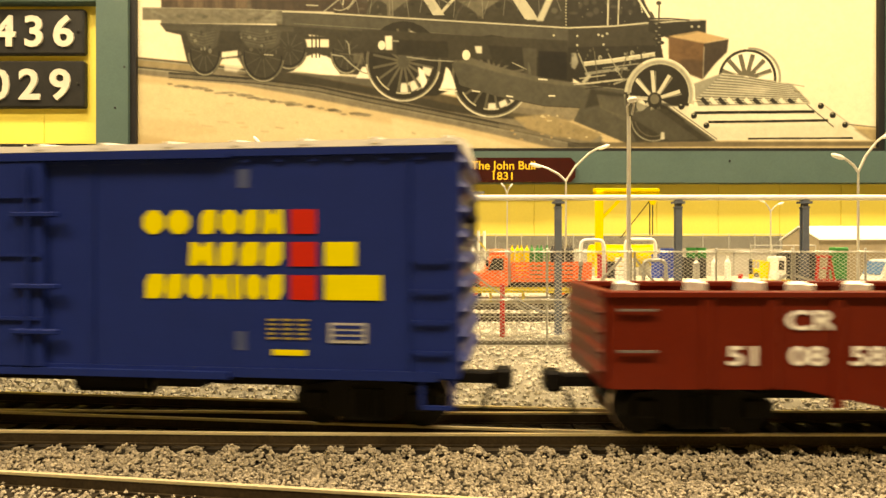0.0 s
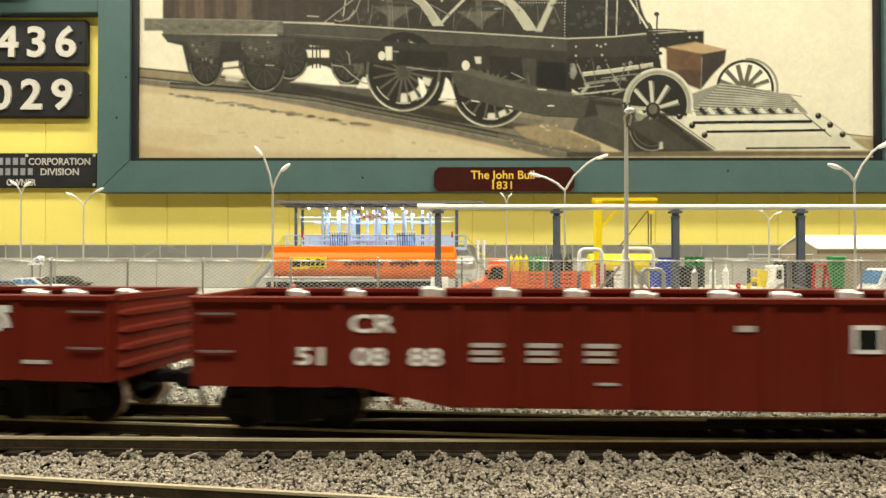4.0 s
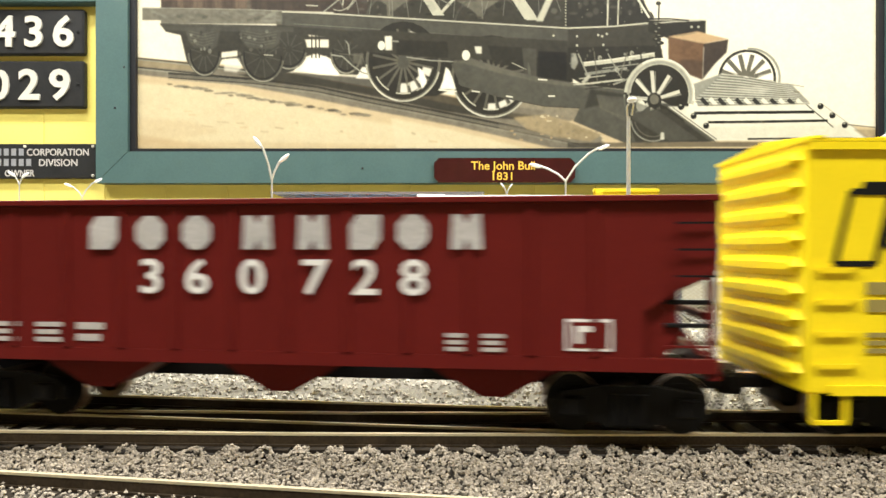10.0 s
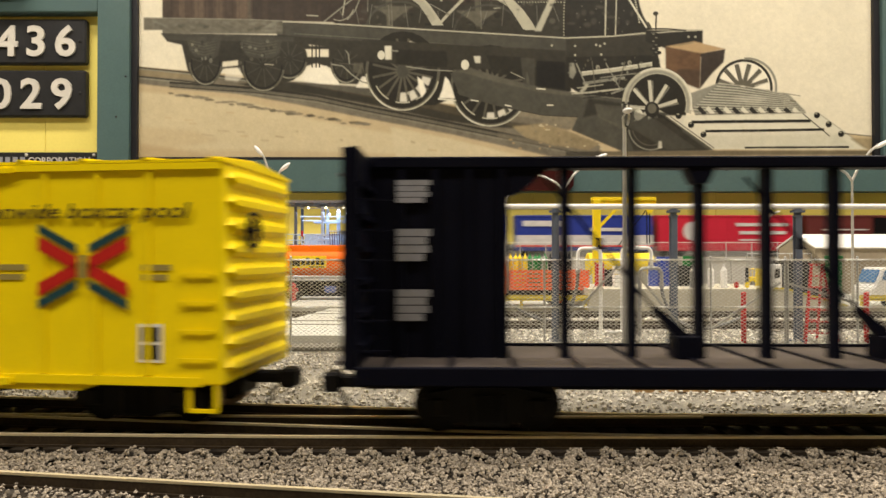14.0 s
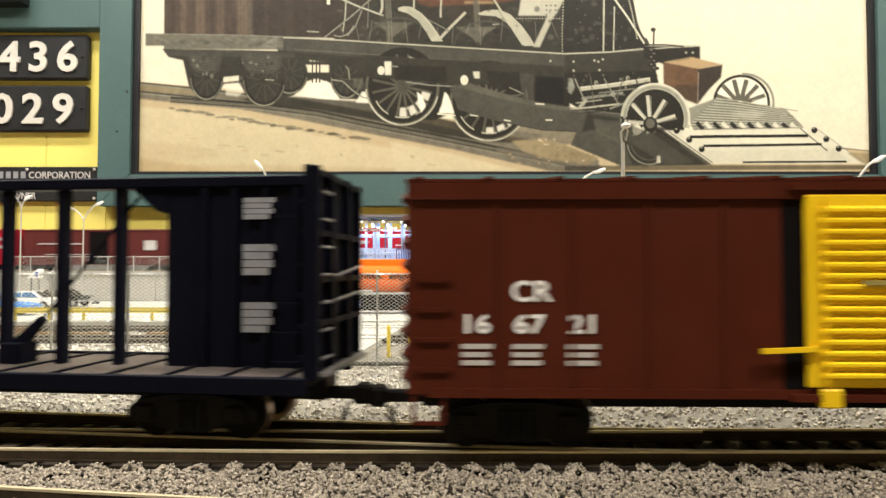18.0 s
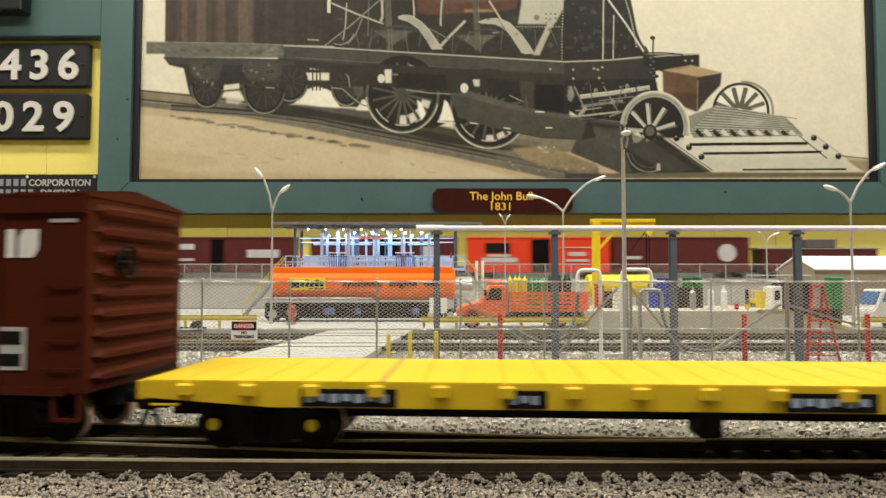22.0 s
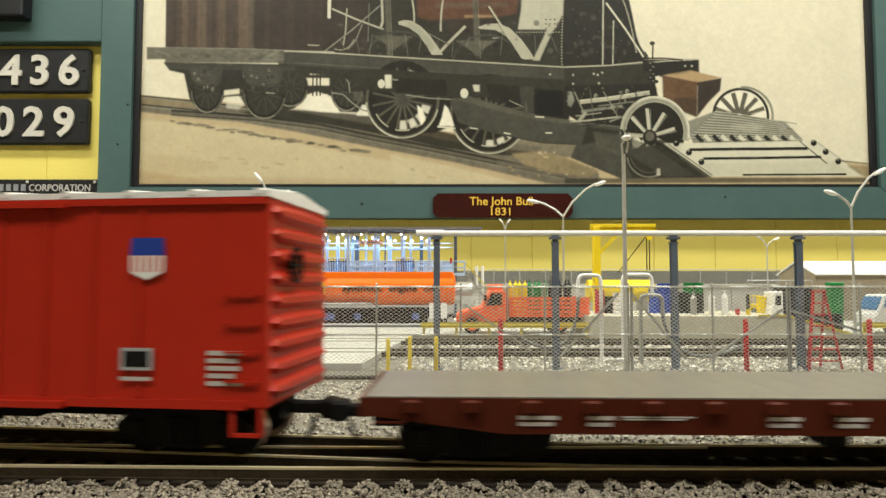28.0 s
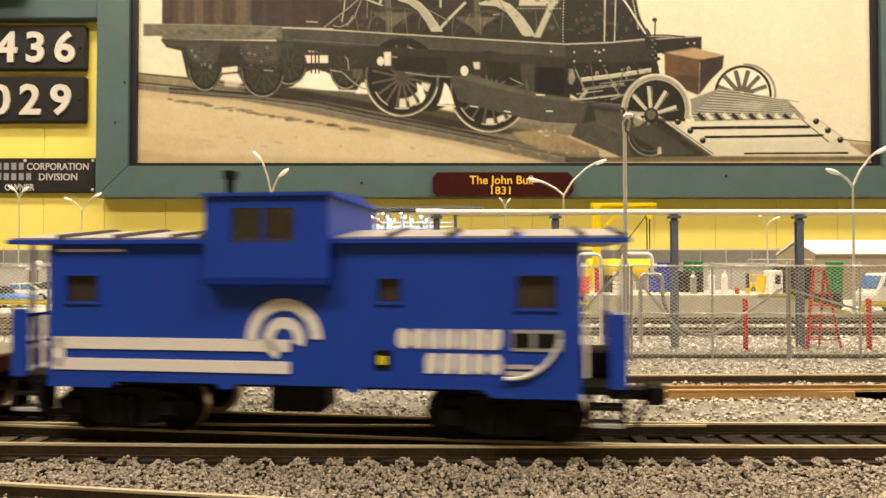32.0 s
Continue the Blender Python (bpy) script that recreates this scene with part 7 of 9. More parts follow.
    boxed("jib", (-4, w, -1.8, 1.8, zt - 2.4, zt), C["safety_yellow"], g, bev=0.2)
    boxed("jib_web", (-4, w, -0.5, 0.5, zt - 5.0, zt - 2.4), C["safety_yellow"], g)
    bm = bmesh.new()
    bar(bm, (0, 0, zt - 24), (18, 0, zt - 5), 2.0, 2.0)
    part("knee_brace", bm, C["safety_yellow"], g)
    bm = bmesh.new()
    prism(bm, [(w - 9, zt - 5), (w - 0.5, zt - 5), (w - 3.6, zt - 12), (w - 6.2, zt - 12)], -1.6, 1.6)
    part("hoist", bm, C["safety_yellow"], g)
    for x in (w - 6.6, w - 4.6):
        bm = bmesh.new()
        rod(bm, (x, 0, zt - 9), (x, 0, zt - 34), 0.4, 6)
        part("hoist_cable", bm, M["under"], g)
    bm = bmesh.new()
    rod(bm, (w - 6, 0, zt - 8), (w - 28, 0, zt - 36), 0.35, 6)
    part("hoist_cable", bm, M["under"], g)
    tk = thing("fuel_tank", "yellow horizontal fuel tank behind the dock", "tank", pose(bx(1095, 0.52), 0.52, -0.0002))
    bm = bmesh.new()
    rod(bm, (-26, 0, 26.5), (26, 0, 26.5), 9.0, 24)
    part("tank", bm, C["safety_yellow"], tk)
    for x in (-18, 18):
        boxed("saddle", (x - 2, x + 2, -8, 8, 0, 21), C["galv"], tk)


def shed():
    d = 0.56
    s = thing("shed", "low tan block shed with a white metal roof", "shed", pose(bx(1441, d), d, -0.0002))
    ze, zr = hz(474, d) * 1000, hz(452, d) * 1000
    L = 230
    bm = bmesh.new()
    prism(bm, [(0, 0), (0, ze), (30, zr - 1.5), (60, ze), (60, 0)], 0, L, "x")
    part("wall", bm, C["tan"], s)
    for sgn in (0, 1):
        bm = bmesh.new()
        ya, yb = (-3, 30) if sgn == 0 else (63, 30)
        prism(bm, [(ya, ze - 1.2), (yb, zr), (yb, zr + 1.2), (ya, ze)], -1.5, L + 3, "x")
        part("roof", bm, C["white"], s)
    boxed("door", (75, 92, -0.5, 0.2, 0, 21), C["roofgrey"], s)
    for i in range(9):
        boxed("block_course", (0.2, L, -0.25, 0.05, 3 + i * 3.3, 3.25 + i * 3.3), C["tan"], s)
    for u in (1446, 1461, 1476):
        drum(u, 0.426, 0, "black", 12.2, 3.3, "black steel drum standing by the shed")
    rl = thing("loading_rail", "thin grey pipe railing behind the dock", "railing", pose(bx(1321, 0.53), 0.53, -0.0002))
    w = (bx(1435, 0.53) - bx(1321, 0.53)) * 1000
    for k in range(4):
        bm = bmesh.new()
        rod(bm, (w * k / 3, 0, 0), (w * k / 3, 0, 35), 0.45, 8)
        part("post", bm, C["galv"], rl)
    for z in (29.5, 35):
        bm = bmesh.new()
        rod(bm, (0, 0, z), (w, 0, z), 0.42, 8)
        part("rail", bm, C["galv"], rl)


def pickup_and_vans():
    d = 0.43
    t = thing("flatbed_truck", "white cab truck with a black box body", "truck", pose(bx(1354, d), d, -0.0002) @ Matrix.Diagonal((0.8, 0.7, 1.0, 1.0)))
    bm = bmesh.new()
    prism(bm, [(0, 5), (0, 16), (1.0, 18), (2.0, 27), (8.4, 27.6), (9.2, 26), (9.2, 5)], -10, 10)
    bmesh.ops.bevel(bm, geom=list(bm.edges), offset=0.5, segments=1, affect="EDGES")
    part("cab", bm, C["white"], t)
    bm = bmesh.new()
    prism(bm, [(2.6, 18.4), (3.2, 24.6), (7.2, 24.6), (7.2, 18.4)], -10.2, -10.0)
    part("door_window", bm, M["glass_dark"], t)
    boxed("chassis", (2, 33, -7, 7, 4, 6.4), M["under"], t)
    boxed("box_body", (9.8, 33.5, -10.5, 10.5, 6.4, 29.5), C["black"], t, bev=0.5)
    for x in (13, 20, 27):
        boxed("side_rib", (x, x + 0.8, -10.9, -10.4, 7, 29), M["under"], t)
    boxed("door_number", (3.2, 5.2, -10.35, -10.0, 12.4, 15.0), M["grey_ink"], t)
    boxed("bumper", (-0.9, 0.2, -9.4, 9.4, 4.2, 6.6), C["galv"], t, bev=0.2)
    wheel_set(t, (7, 28), -9.5, 4.6, 4)
    wheel_set(t, (7, 28), 9.5, 4.6, 4)
    d = 0.42
    v = thing("passenger_van", "white van with blue-tinted windows, parked", "van", pose(bx(1525, d), d, -0.0002))
    bm = bmesh.new()
    prism(bm, [(0, 5), (0, 12), (2.6, 15.4), (6.5, 24.6), (8.5, 25.6), (56, 25.6), (57, 24), (57.6, 5)], -10, 10)
    bmesh.ops.bevel(bm, geom=list(bm.edges), offset=0.7, segments=2, affect="EDGES")
    part("body", bm, C["white"], v)
    for x in (6.5, 16, 27, 38):
        bm = bmesh.new()
        prism(bm, [(x + (0 if x > 8 else -0.6), 17.6), (x + (0 if x > 8 else 1.4), 23.8), (x + 8.6, 23.8), (x + 8.6, 17.6)], -10.35, -9.9)
        part("side_window", bm, C["glass"], v)
    bm = bmesh.new()
    prism(bm, [(2.4, 15.8), (6.0, 24), (5.6, 24.2), (2.0, 16)], -8.5, 8.5)
    part("windscreen", bm, C["glass"], v)
    boxed("bumper", (-1, 0.4, -9.6, 9.6, 4.5, 6.6), C["alu"], v, bev=0.3)
    wheel_set(v, (11, 45), -9.2, 4.3, 3.2)


def sedan(u, d, mt, lab, L=54.0, rz=0):
    c = thing("parked_car", lab, "car", pose(bx(u, d), d, -0.0002, 0, 0, rz), group="parked cars")
    bm = bmesh.new()
    prism(bm, [(0, 3.5), (0.2, 8.4), (2, 9.4), (12, 9.9), (42, 9.9), (52, 9.0), (L, 7.6), (L, 3.5)], -10, 10)
    bmesh.ops.bevel(bm, geom=list(bm.edges), offset=0.8, segments=2, affect="EDGES")
    part("body", bm, C[mt], c)
    bm = bmesh.new()
    prism(bm, [(9, 9.7), (15, 15.2), (32, 15.4), (41, 9.7)], -8.6, 8.6)
    bmesh.ops.bevel(bm, geom=list(bm.edges), offset=0.8, segments=2, affect="EDGES")
    cb = part("cabin", bm, C[mt], c)
    for pts in ([(12, 10.4), (16.2, 14.4), (22.6, 14.5), (22.6, 10.4)], [(23.8, 10.4), (23.8, 14.5), (31, 14.5), (36.8, 10.4)]):
        bm = bmesh.new()
        prism(bm, pts, -8.85, -8.4)
        part("side_window", bm, M["glass_dark"] if mt == "dark_car" else C["glass"], cb)
    bm = bmesh.new()
    prism(bm, [(33.4, 15.0), (40.6, 10.2), (41.2, 10.4), (34, 15.2)], -7.6, 7.6)
    part("windscreen", bm, M["glass_dark"], cb)
    boxed("bumper", (L - 0.4, L + 0.9, -9.4, 9.4, 4.2, 6.0), C["alu"], c, bev=0.2)
    boxed("bumper", (-0.9, 0.3, -9.4, 9.4, 4.2, 6.0), C["alu"], c, bev=0.2)
    for x in (10.5, 42):
        for y in (-9.2, 9.2):
            wheel_set(c, (x,), y, 3.6, 2.4)


def left_clutter():
    sedan(-78, 0.47, "skyblue", "sky blue saloon car parked on the apron", 58)
    sedan(2, 0.54, "white", "white saloon car parked on the apron", 52)
    sedan(60, 0.585, "dark_car", "dark green saloon car parked on the apron", 46)
    # heap of black tyres
    hp = thing("tyre_pile", "small pile of black tyres by the guard rail", "tyres", pose(bx(338, 0.40), 0.405, -0.0005))
    for i, (x, y, z) in enumerate(((-6, 0, 1.2), (0, 0, 1.2), (5, 1, 1.2), (1.5, 0, 3.4), (3, -0.5, 5.2))):
        bm = bmesh.new()
        rod(bm, (x, y, z - 1.0), (x, y, z + 1.0), 3.2 if i else 2.4, 14)
        rod(bm, (x, y, z - 1.1), (x, y, z + 1.1), 2.4 if i else 1.6, 14)
        part("tyre", bm, C["tyre"], hp)
    # timber stack by the tracks
    ts = thing("timber_stack", "stack of brown timbers beside the track", "timber", pose(bx(250, 0.345), 0.341, -0.0026))
    for i, (x0, x1) in enumerate(((-95, -52), (-50, -16), (6, 38), (40, 63))):
        for k in range(2):
            for q in range(1 + (i == 0 and k)):
                boxed("timber", (x0 + 2.0 * q, x1 - 3.0 * k * q, -2.6 + k * 2.8, -0.2 + k * 2.8, 2.5 * q, 2.5 * q + 2.4), C["timber"], ts, bev=0.15)
    sm = thing("crossing_cabinet", "small white signal cabinet with a blue badge", "cabinet", pose(bx(62, 0.56), 0.56, -0.0002))
    bm = bmesh.new()
    prism(bm, [(-6, 26), (4, 34), (6, 33), (5, 26)], -3, 3)
    part("hood", bm, C["white"], sm)
    bm = bmesh.new()
    rod(bm, (3.2, -3.2, 29.5), (3.2, -3.0, 29.5), 2.0, 12)
    part("badge", bm, C["dblue"], sm)
    for x in (-4, 3):
        boxed("leg", (x, x + 1, -1, 1, 0, 26), C["galv"], sm)
    bx_ = thing("meter_box", "small grey meter box on legs", "cabinet", pose(bx(86, 0.56), 0.565, -0.0002))
    boxed("box", (-3.2, 3.2, -2, 2, 24, 31), C["galv"], bx_, bev=0.3)
    for x in (-2.6, 1.8):
        boxed("leg", (x, x + 0.8, -0.8, 0.8, 0, 24), C["galv"], bx_)
    hy = thing("fire_hydrant", "faded red fire hydrant with a silver base", "hydrant", pose(bx(517, 0.455), 0.455, -0.0002) @ Matrix.Scale(1.75, 4))
    bm = bmesh.new()
    rod(bm, (0, 0, 0), (0, 0, 6.5), 1.3, 12)
    ball(bm, (0, 0, 6.5), 1.5, u=12, v=6)
    rod(bm, (-2.2, 0, 5), (2.2, 0, 5), 0.7, 8)
    part("barrel", bm, C["hydrant"], hy)
    bm = bmesh.new()
    rod(bm, (0, 0, -0.3), (0, 0, 0.8), 2.0, 12)
    part("flange", bm, C["galv"], hy)
    for u, d, w in ((170, 0.63, 3.5), (308, 0.66, 2.4)):
        ob = thing("debris", "small dark scrap lying on the apron", "debris", pose(bx(u, d), d, -0.0002), group="scraps")
        bm = bmesh.new()
        box(bm, -w, w, -1.5, 1.5, 0, 1.4, bev=0.4)
        box(bm, -w * 0.3, w * 0.5, -1, 1, 1.2, 2.6, bev=0.3)
        part("scrap", bm, M["under"], ob)


def service_platform():
    """The lit sanding and fuelling platform behind the tank trailer."""
    d = 0.555
    p = thing("service_platform", "raised pale blue service platform under a canopy of bright lamps", "platform", pose(bx(660, d), d, -0.0002))
    a, b = (bx(528, d) - bx(660, d)) * 1000, (bx(806, d) - bx(660, d)) * 1000
    zf, zr = hz(473, d) * 1000, hz(405, d) * 1000
    I = C["ice"]
    boxed("deck", (a - 10, b + 8, -14, 14, zf - 2.2, zf), I, p)
    for i in range(7):
        x = a + (b - a) * i / 6
        for y in (-12.5, 12.5):
            boxed("column", (x - 1.1, x + 1.1, y - 1.1, y + 1.1, 0, zr), I if i not in (0, 6) else C["steel_blue"], p)
    # canopy: corrugated sheet
    bm = bmesh.new()
    xa, xb = (bx(488, d) - bx(660, d)) * 1000, (bx(852, d) - bx(660, d)) * 1000
    n = 60
    for i in range(n):
        x0 = xa + (xb - xa) * i / n
        w = (xb - xa) / n
        prism(bm, [(x0, zr + 5.0), (x0 + w * 0.5, zr + 5.5), (x0 + w, zr + 5.0), (x0 + w, zr + 4.2), (x0, zr + 4.2)], -19, 19)
    part("canopy", bm, C["roofgrey"], p)
    for y in (-18.5, 0, 18.5):
        boxed("canopy_beam", (xa + 2, xb - 2, y - 0.5, y + 0.5, zr + 3.2, zr + 4.2), C["roofgrey"], p)
    boxed("canopy_beam", (a - 8, b + 8, -14, -12.8, zr, zr + 0.9), C["roofgrey"], p)
    for i in range(10):
        x = a + (b - a) * i / 9
        boxed("canopy_joist", (x - 0.4, x + 0.4, -18, 18, zr + 0.9, zr + 3.2), C["roofgrey"], p)
    # bulbs in three rows
    def bulb(u, v, y, r, mt):
        e = d + y * MM
        bm = bmesh.new()
        ball(bm, ((bx(u, e) - bx(660, d)) * 1000, y, hz(v, e) * 1000), r, u=10, v=7)
        part("bulb", bm, C[mt], p)

    for u in (545, 576, 607, 639, 678, 710, 745, 780):
        bulb(u, 404.5, -17.0, 0.85, "bulb_warm")
    for u in (569, 598, 627, 659, 686, 717, 746, 776):
        bulb(u, 410.5, -12.0, 1.0, "bulb")
    for u in (582, 612, 642, 670, 699, 730, 755):
        bulb(u, 416, -4.0, 0.8, "bulb")
    for y, v in ((-17.0, 408.0), (-6.0, 421.0), (4.0, 427.0)):
        z = hz(v, d) * 1000
        boxed("lamp_rail", (a + 2, b - 2, y - 0.4, y + 0.4, z - 0.4, z + 0.4), C["screen"] if y > -10 else C["galv"], p)
    # handrails
    for y in (-13.4, 13.4):
        for z in (zf + 5, zf + 10):
            bm = bmesh.new()
            rod(bm, (a - 8, y, z), (b + 8, y, z), 0.4, 6)
            part("handrail", bm, I, p)
        for i in range(16):
            x = a - 8 + (b - a + 16) * i / 15
            bm = bmesh.new()
            rod(bm, (x, y, zf), (x, y, zf + 10), 0.35, 6)
            part("baluster", bm, I, p)
    # leaning gates of dark bars
    for u0 in (587, 703):
        x = (bx(u0, d) - bx(660, d)) * 1000
        for i in range(8):
            bm = bmesh.new()
            bar(bm, (x + 0.8 + i * 1.95, -14.3, zf + 0.3), (x + i * 2.1, -14.3, zf + 12.6), 0.55, 0.5)
            part("gate_bar", bm, C["gate"], p)
        boxed("gate_rail", (x - 0.6, x + 15.6, -14.9, -14.5, zf + 12.2, zf + 13.2), C["screen"], p)
        boxed("gate_rail", (x + 0.6, x + 15.0, -14.9, -14.5, zf + 0.2, zf + 1.0), C["gate"], p)
        boxed("gate_rail", (x, x + 15.4, -14.9, -14.5, zf + 9.4, zf + 10.0), C["gate"], p)
    for u0, mt in ((538, "safety_red"), (796, "safety_red")):
        x = (bx(u0, d) - bx(660, d)) * 1000
        boxed("extinguisher", (x, x + 1.6, -14.2, -13.2, zf + 8, zf + 13), C[mt], p, bev=0.3)
    for i, u0 in enumerate((566, 600, 640, 655, 690, 730, 760)):
        x = (bx(u0, d) - bx(660, d)) * 1000
        boxed("hose_reel", (x - 2.2, x + 2.2, 3, 6, zf + 4, zf + 8.5), I, p, bev=0.3)
        boxed("drip_tray", (x - 4, x + 5, 0, 3, zf + 6 + (i % 3) * 2, zf + 7 + (i % 3) * 2), I, p)
    # pale screens along the back rail and a service beam over them
    for i in range(8):
        xs, xe = a + 2 + (b - a - 4) * i / 8, a + 2 + (b - a - 4) * (i + 1) / 8 - 1.2
        boxed("rail_screen", (xs, xe, 12.6, 13.1, zf + 0.6, zf + (9.4 if i % 3 else 11.0)), C["screen"], p, bev=0.2)
    zb = hz(431, d) * 1000
    for u0, u1 in ((555, 600), (604, 657), (673, 716), (722, 772)):
        boxed("service_beam", ((bx(u0, d) - bx(660, d)) * 1000, (bx(u1, d) - bx(660, d)) * 1000, -2, 3, zb - 0.6, zb + 0.7), C["ice"], p, bev=0.2)
    for i, u0 in enumerate((572, 598, 612, 632, 648, 663, 682, 690, 727, 746)):
        x = (bx(u0, d) - bx(660, d)) * 1000
        w = (0.8, 1.4, 0.6, 1.8)[i % 4]
        boxed("sand_pipe", (x - w, x + w, -1.5, 1.5, zf, zr - 1), C["ice"] if i % 3 else C["steel_blue"], p, bev=0.2)
    for i, u0 in enumerate((578, 624, 652, 694, 752)):
        x = (bx(u0, d) - bx(660, d)) * 1000
        boxed("work_table", (x - 8, x + 8, -8, 2, zf + 6.0, zf + 7.0), C["screen"], p, bev=0.2)
        for e in (-6.5, 6.5):
            boxed("table_leg", (x + e - 0.5, x + e + 0.5, -7, -6, zf, zf + 6), C["ice"], p)
    wx, wz = (bx(655.5, d - 0.015) - bx(660, d)) * 1000, hz(422, d - 0.015) * 1000
    boxed("notice_board", (wx - 10.2, wx + 10.2, -15.2, -14.7, wz, wz + 3.2), C["white"], p)
    for e in (0.0, 2.6):
        boxed("notice_edge", (wx - 10.2, wx + 10.2, -15.35, -15.2, wz + e, wz + e + 0.6), M["red_ink"], p)
    lettering("notice_word", "NO SMOKING", 1.5, M["black_ink"], p, wx, -15.22, wz + 0.85, depth=0.08, squeeze=1.25, bold=0.03)
    # front railing panels
    for u0, u1 in ((533, 558), (561, 585), (622, 660), (666, 700), (737, 763), (780, 800)):
        xs, xe = ((bx(u, d - 0.0135) - bx(660, d)) * 1000 for u in (u0, u1))
        for z in (zf + 9.0, zf + 5.2, zf + 1.6):
            boxed("panel_rail", (xs, xe, -13.9, -13.4, z - 0.45, z + 0.45), C["screen"], p)
        k = max(3, int((xe - xs) / 3.2))
        for q in range(k + 1):
            x = xs + (xe - xs) * q / k
            boxed("panel_bar", (x - 0.35, x + 0.35, -13.9, -13.4, zf, zf + 9.4), C["screen"], p)
    # stairs at both ends
    for s, xe in ((-1, a - 10), (1, b + 8)):
        run = 34
        for y in (-13, -4):
            bm = bmesh.new()
            bar(bm, (xe, y, zf - 1), (xe + s * run, y, 0.5), 0.8, 1.6)
            part("stair_string", bm, C["galv"], p)
            bm = bmesh.new()
            bar(bm, (xe, y, zf + 9), (xe + s * run, y, 10.5), 0.7, 0.8)
            part("stair_rail", bm, C["rail_yellow"], p)
            for k in range(5):
                t = k / 4
                bm = bmesh.new()
                bar(bm, (xe + s * run * t, y, (zf - 1) * (1 - t)), (xe + s * run * t, y, zf * (1 - t) + 10), 0.5, 0.5)
                part("rail_post", bm, C["galv"], p)
        for k in range(9):
            t = (k + 0.5) / 9
            boxed("stair_tread", (xe + s * run * t - 1.8, xe + s * run * t + 1.8, -12.6, -4.4, (zf - 1) * (1 - t) + 0.2, (zf - 1) * (1 - t) + 0.8), C["galv"], p)
    for x in (b + 18, b + 23):
        bm = bmesh.new()
        rod(bm, (x, -8, 0), (x, -8, zf + 6), 1.3, 10)
        part("vent_pipe", bm, C["white"], p)
    ld = bpy.data.lights.new("canopy_lamp", "AREA")
    ld.shape, ld.size, ld.size_y, ld.energy, ld.color = "RECTANGLE", 0.13, 0.02, 0.065, (0.62, 0.80, 1.0)
    new("canopy_light", ld).matrix_world = pose(bx(664, d), d - 0.004, (zr - 4.5) * MM)


# ---- the train on the rear line ----
REAR_Y, REAR_Z = 0.81, 0.0316
REAR = []


def rear_car(u0, u1, paint, label, marks=(), door=None, caboose=False):
    k = REAR_Y / FOCUS * 1000
    L = (u1 - u0) * k
    name = "rear_caboose" if caboose else "rear_boxcar"
    c = thing(name, label, "railway car", None, "rear train")
    z0, z1 = 7.5, 50.5
    if caboose:
        z1 = 37
    boxed("body", (-L / 2, L / 2, -16.5, 16.5, z0, z1), C[paint], c, bev=0.5)
    bm = bmesh.new()
    prism(bm, [(-17.2, z1 - 0.5), (-17.2, z1 + 0.2), (0, z1 + 2.4), (17.2, z1 + 0.2), (17.2, z1 - 0.5)], -L / 2 - (5 if caboose else 0.3), L / 2 + (5 if caboose else 0.3), "x")
    part("roof", bm, C["roofgrey"] if caboose else C[paint], c)
    for i in range(1, 12):
        x = -L / 2 + L * i / 12
        boxed("side_post", (x - 0.5, x + 0.5, -17.0, -16.4, z0 + 1, z1 - 1), C[paint], c)
    if door:
        boxed("door", (door[0] * L / 2, door[1] * L / 2, -17.4, -16.4, z0 + 1, z1 - 2), M["dark_gap"] if door[2] else C[paint], c)
    if caboose:
        cp = boxed("cupola", (-L * 0.12, L * 0.16, -12, 12, z1 + 1, z1 + 12), M["roof_walk"], c, bev=0.5)
        for x in (-0.32, 0.1, 0.32):
            boxed("window", (L * x - 3, L * x + 3, -17.1, -16.4, 25, 31), M["cab_glass"], c)
    for mx0, mx1, mz0, mz1, mt in marks:
        m = M.get(mt) or C.get(mt)
        boxed("marking", (mx0 * L / 2, mx1 * L / 2, -17.35, -16.9, mz0, mz1), m, c)
    for s in (-1, 1):
        truck(c, s * (L / 2 - 20), lift=0.0)
        coupler(c, s * L / 2, s)
    REAR.append((c, ((u0 + u1) / 2 - 784.0) * REAR_Y / FOCUS))
    return c


def emblem_round(c, x, z, r, mt):
    bm = bmesh.new()
    rod(bm, (x, -17.6, z), (x, -16.9, z), r, 24)
    part("round_emblem", bm, M[mt], c)


def rear_train():
    W = "faded_ink"
    blue = "navy and white boxcar of the rear train with a red band"
    rear_car(170, 412, "r_blue", blue, [(-0.5, -0.1, 36, 44, W), (0.1, 0.7, 28, 30, W), (-1, 1, 12.6, 22, W)])
    rear_car(425, 662, "r_blue", blue, [(-0.9, -0.3, 38, 45, W), (0.1, 0.6, 32, 36, W), (-1, 1, 14.5, 27, W), (-1, 1, 12.6, 14.5, "red_ink")])
    c = rear_car(672, 917, "r_red", "crimson boxcar of the rear train with a white round emblem", [(0.1, 0.85, 38, 42, W), (0.15, 0.8, 28, 32, W), (0.15, 0.6, 20, 22, W)])
    emblem_round(c, -45, 32, 12, W)
    rear_car(930, 1190, "r_brown", "oxide brown boxcar of the rear train", [(-0.8, -0.2, 33, 34.5, W), (-0.7, -0.1, 20, 21, W), (0.62, 0.78, 26, 38, W)], (-0.12, 0.14, True))
    c = rear_car(1202, 1445, "r_teal", "teal boxcar of the rear train with a white oval", [(0.3, 0.9, 20, 21, W)])
    bm = bmesh.new()
    ball(bm, (-44, -16.9, 31), 1.0, 24, 0.6, 15, 24, 10)
    part("oval_emblem", bm, M[W], c)
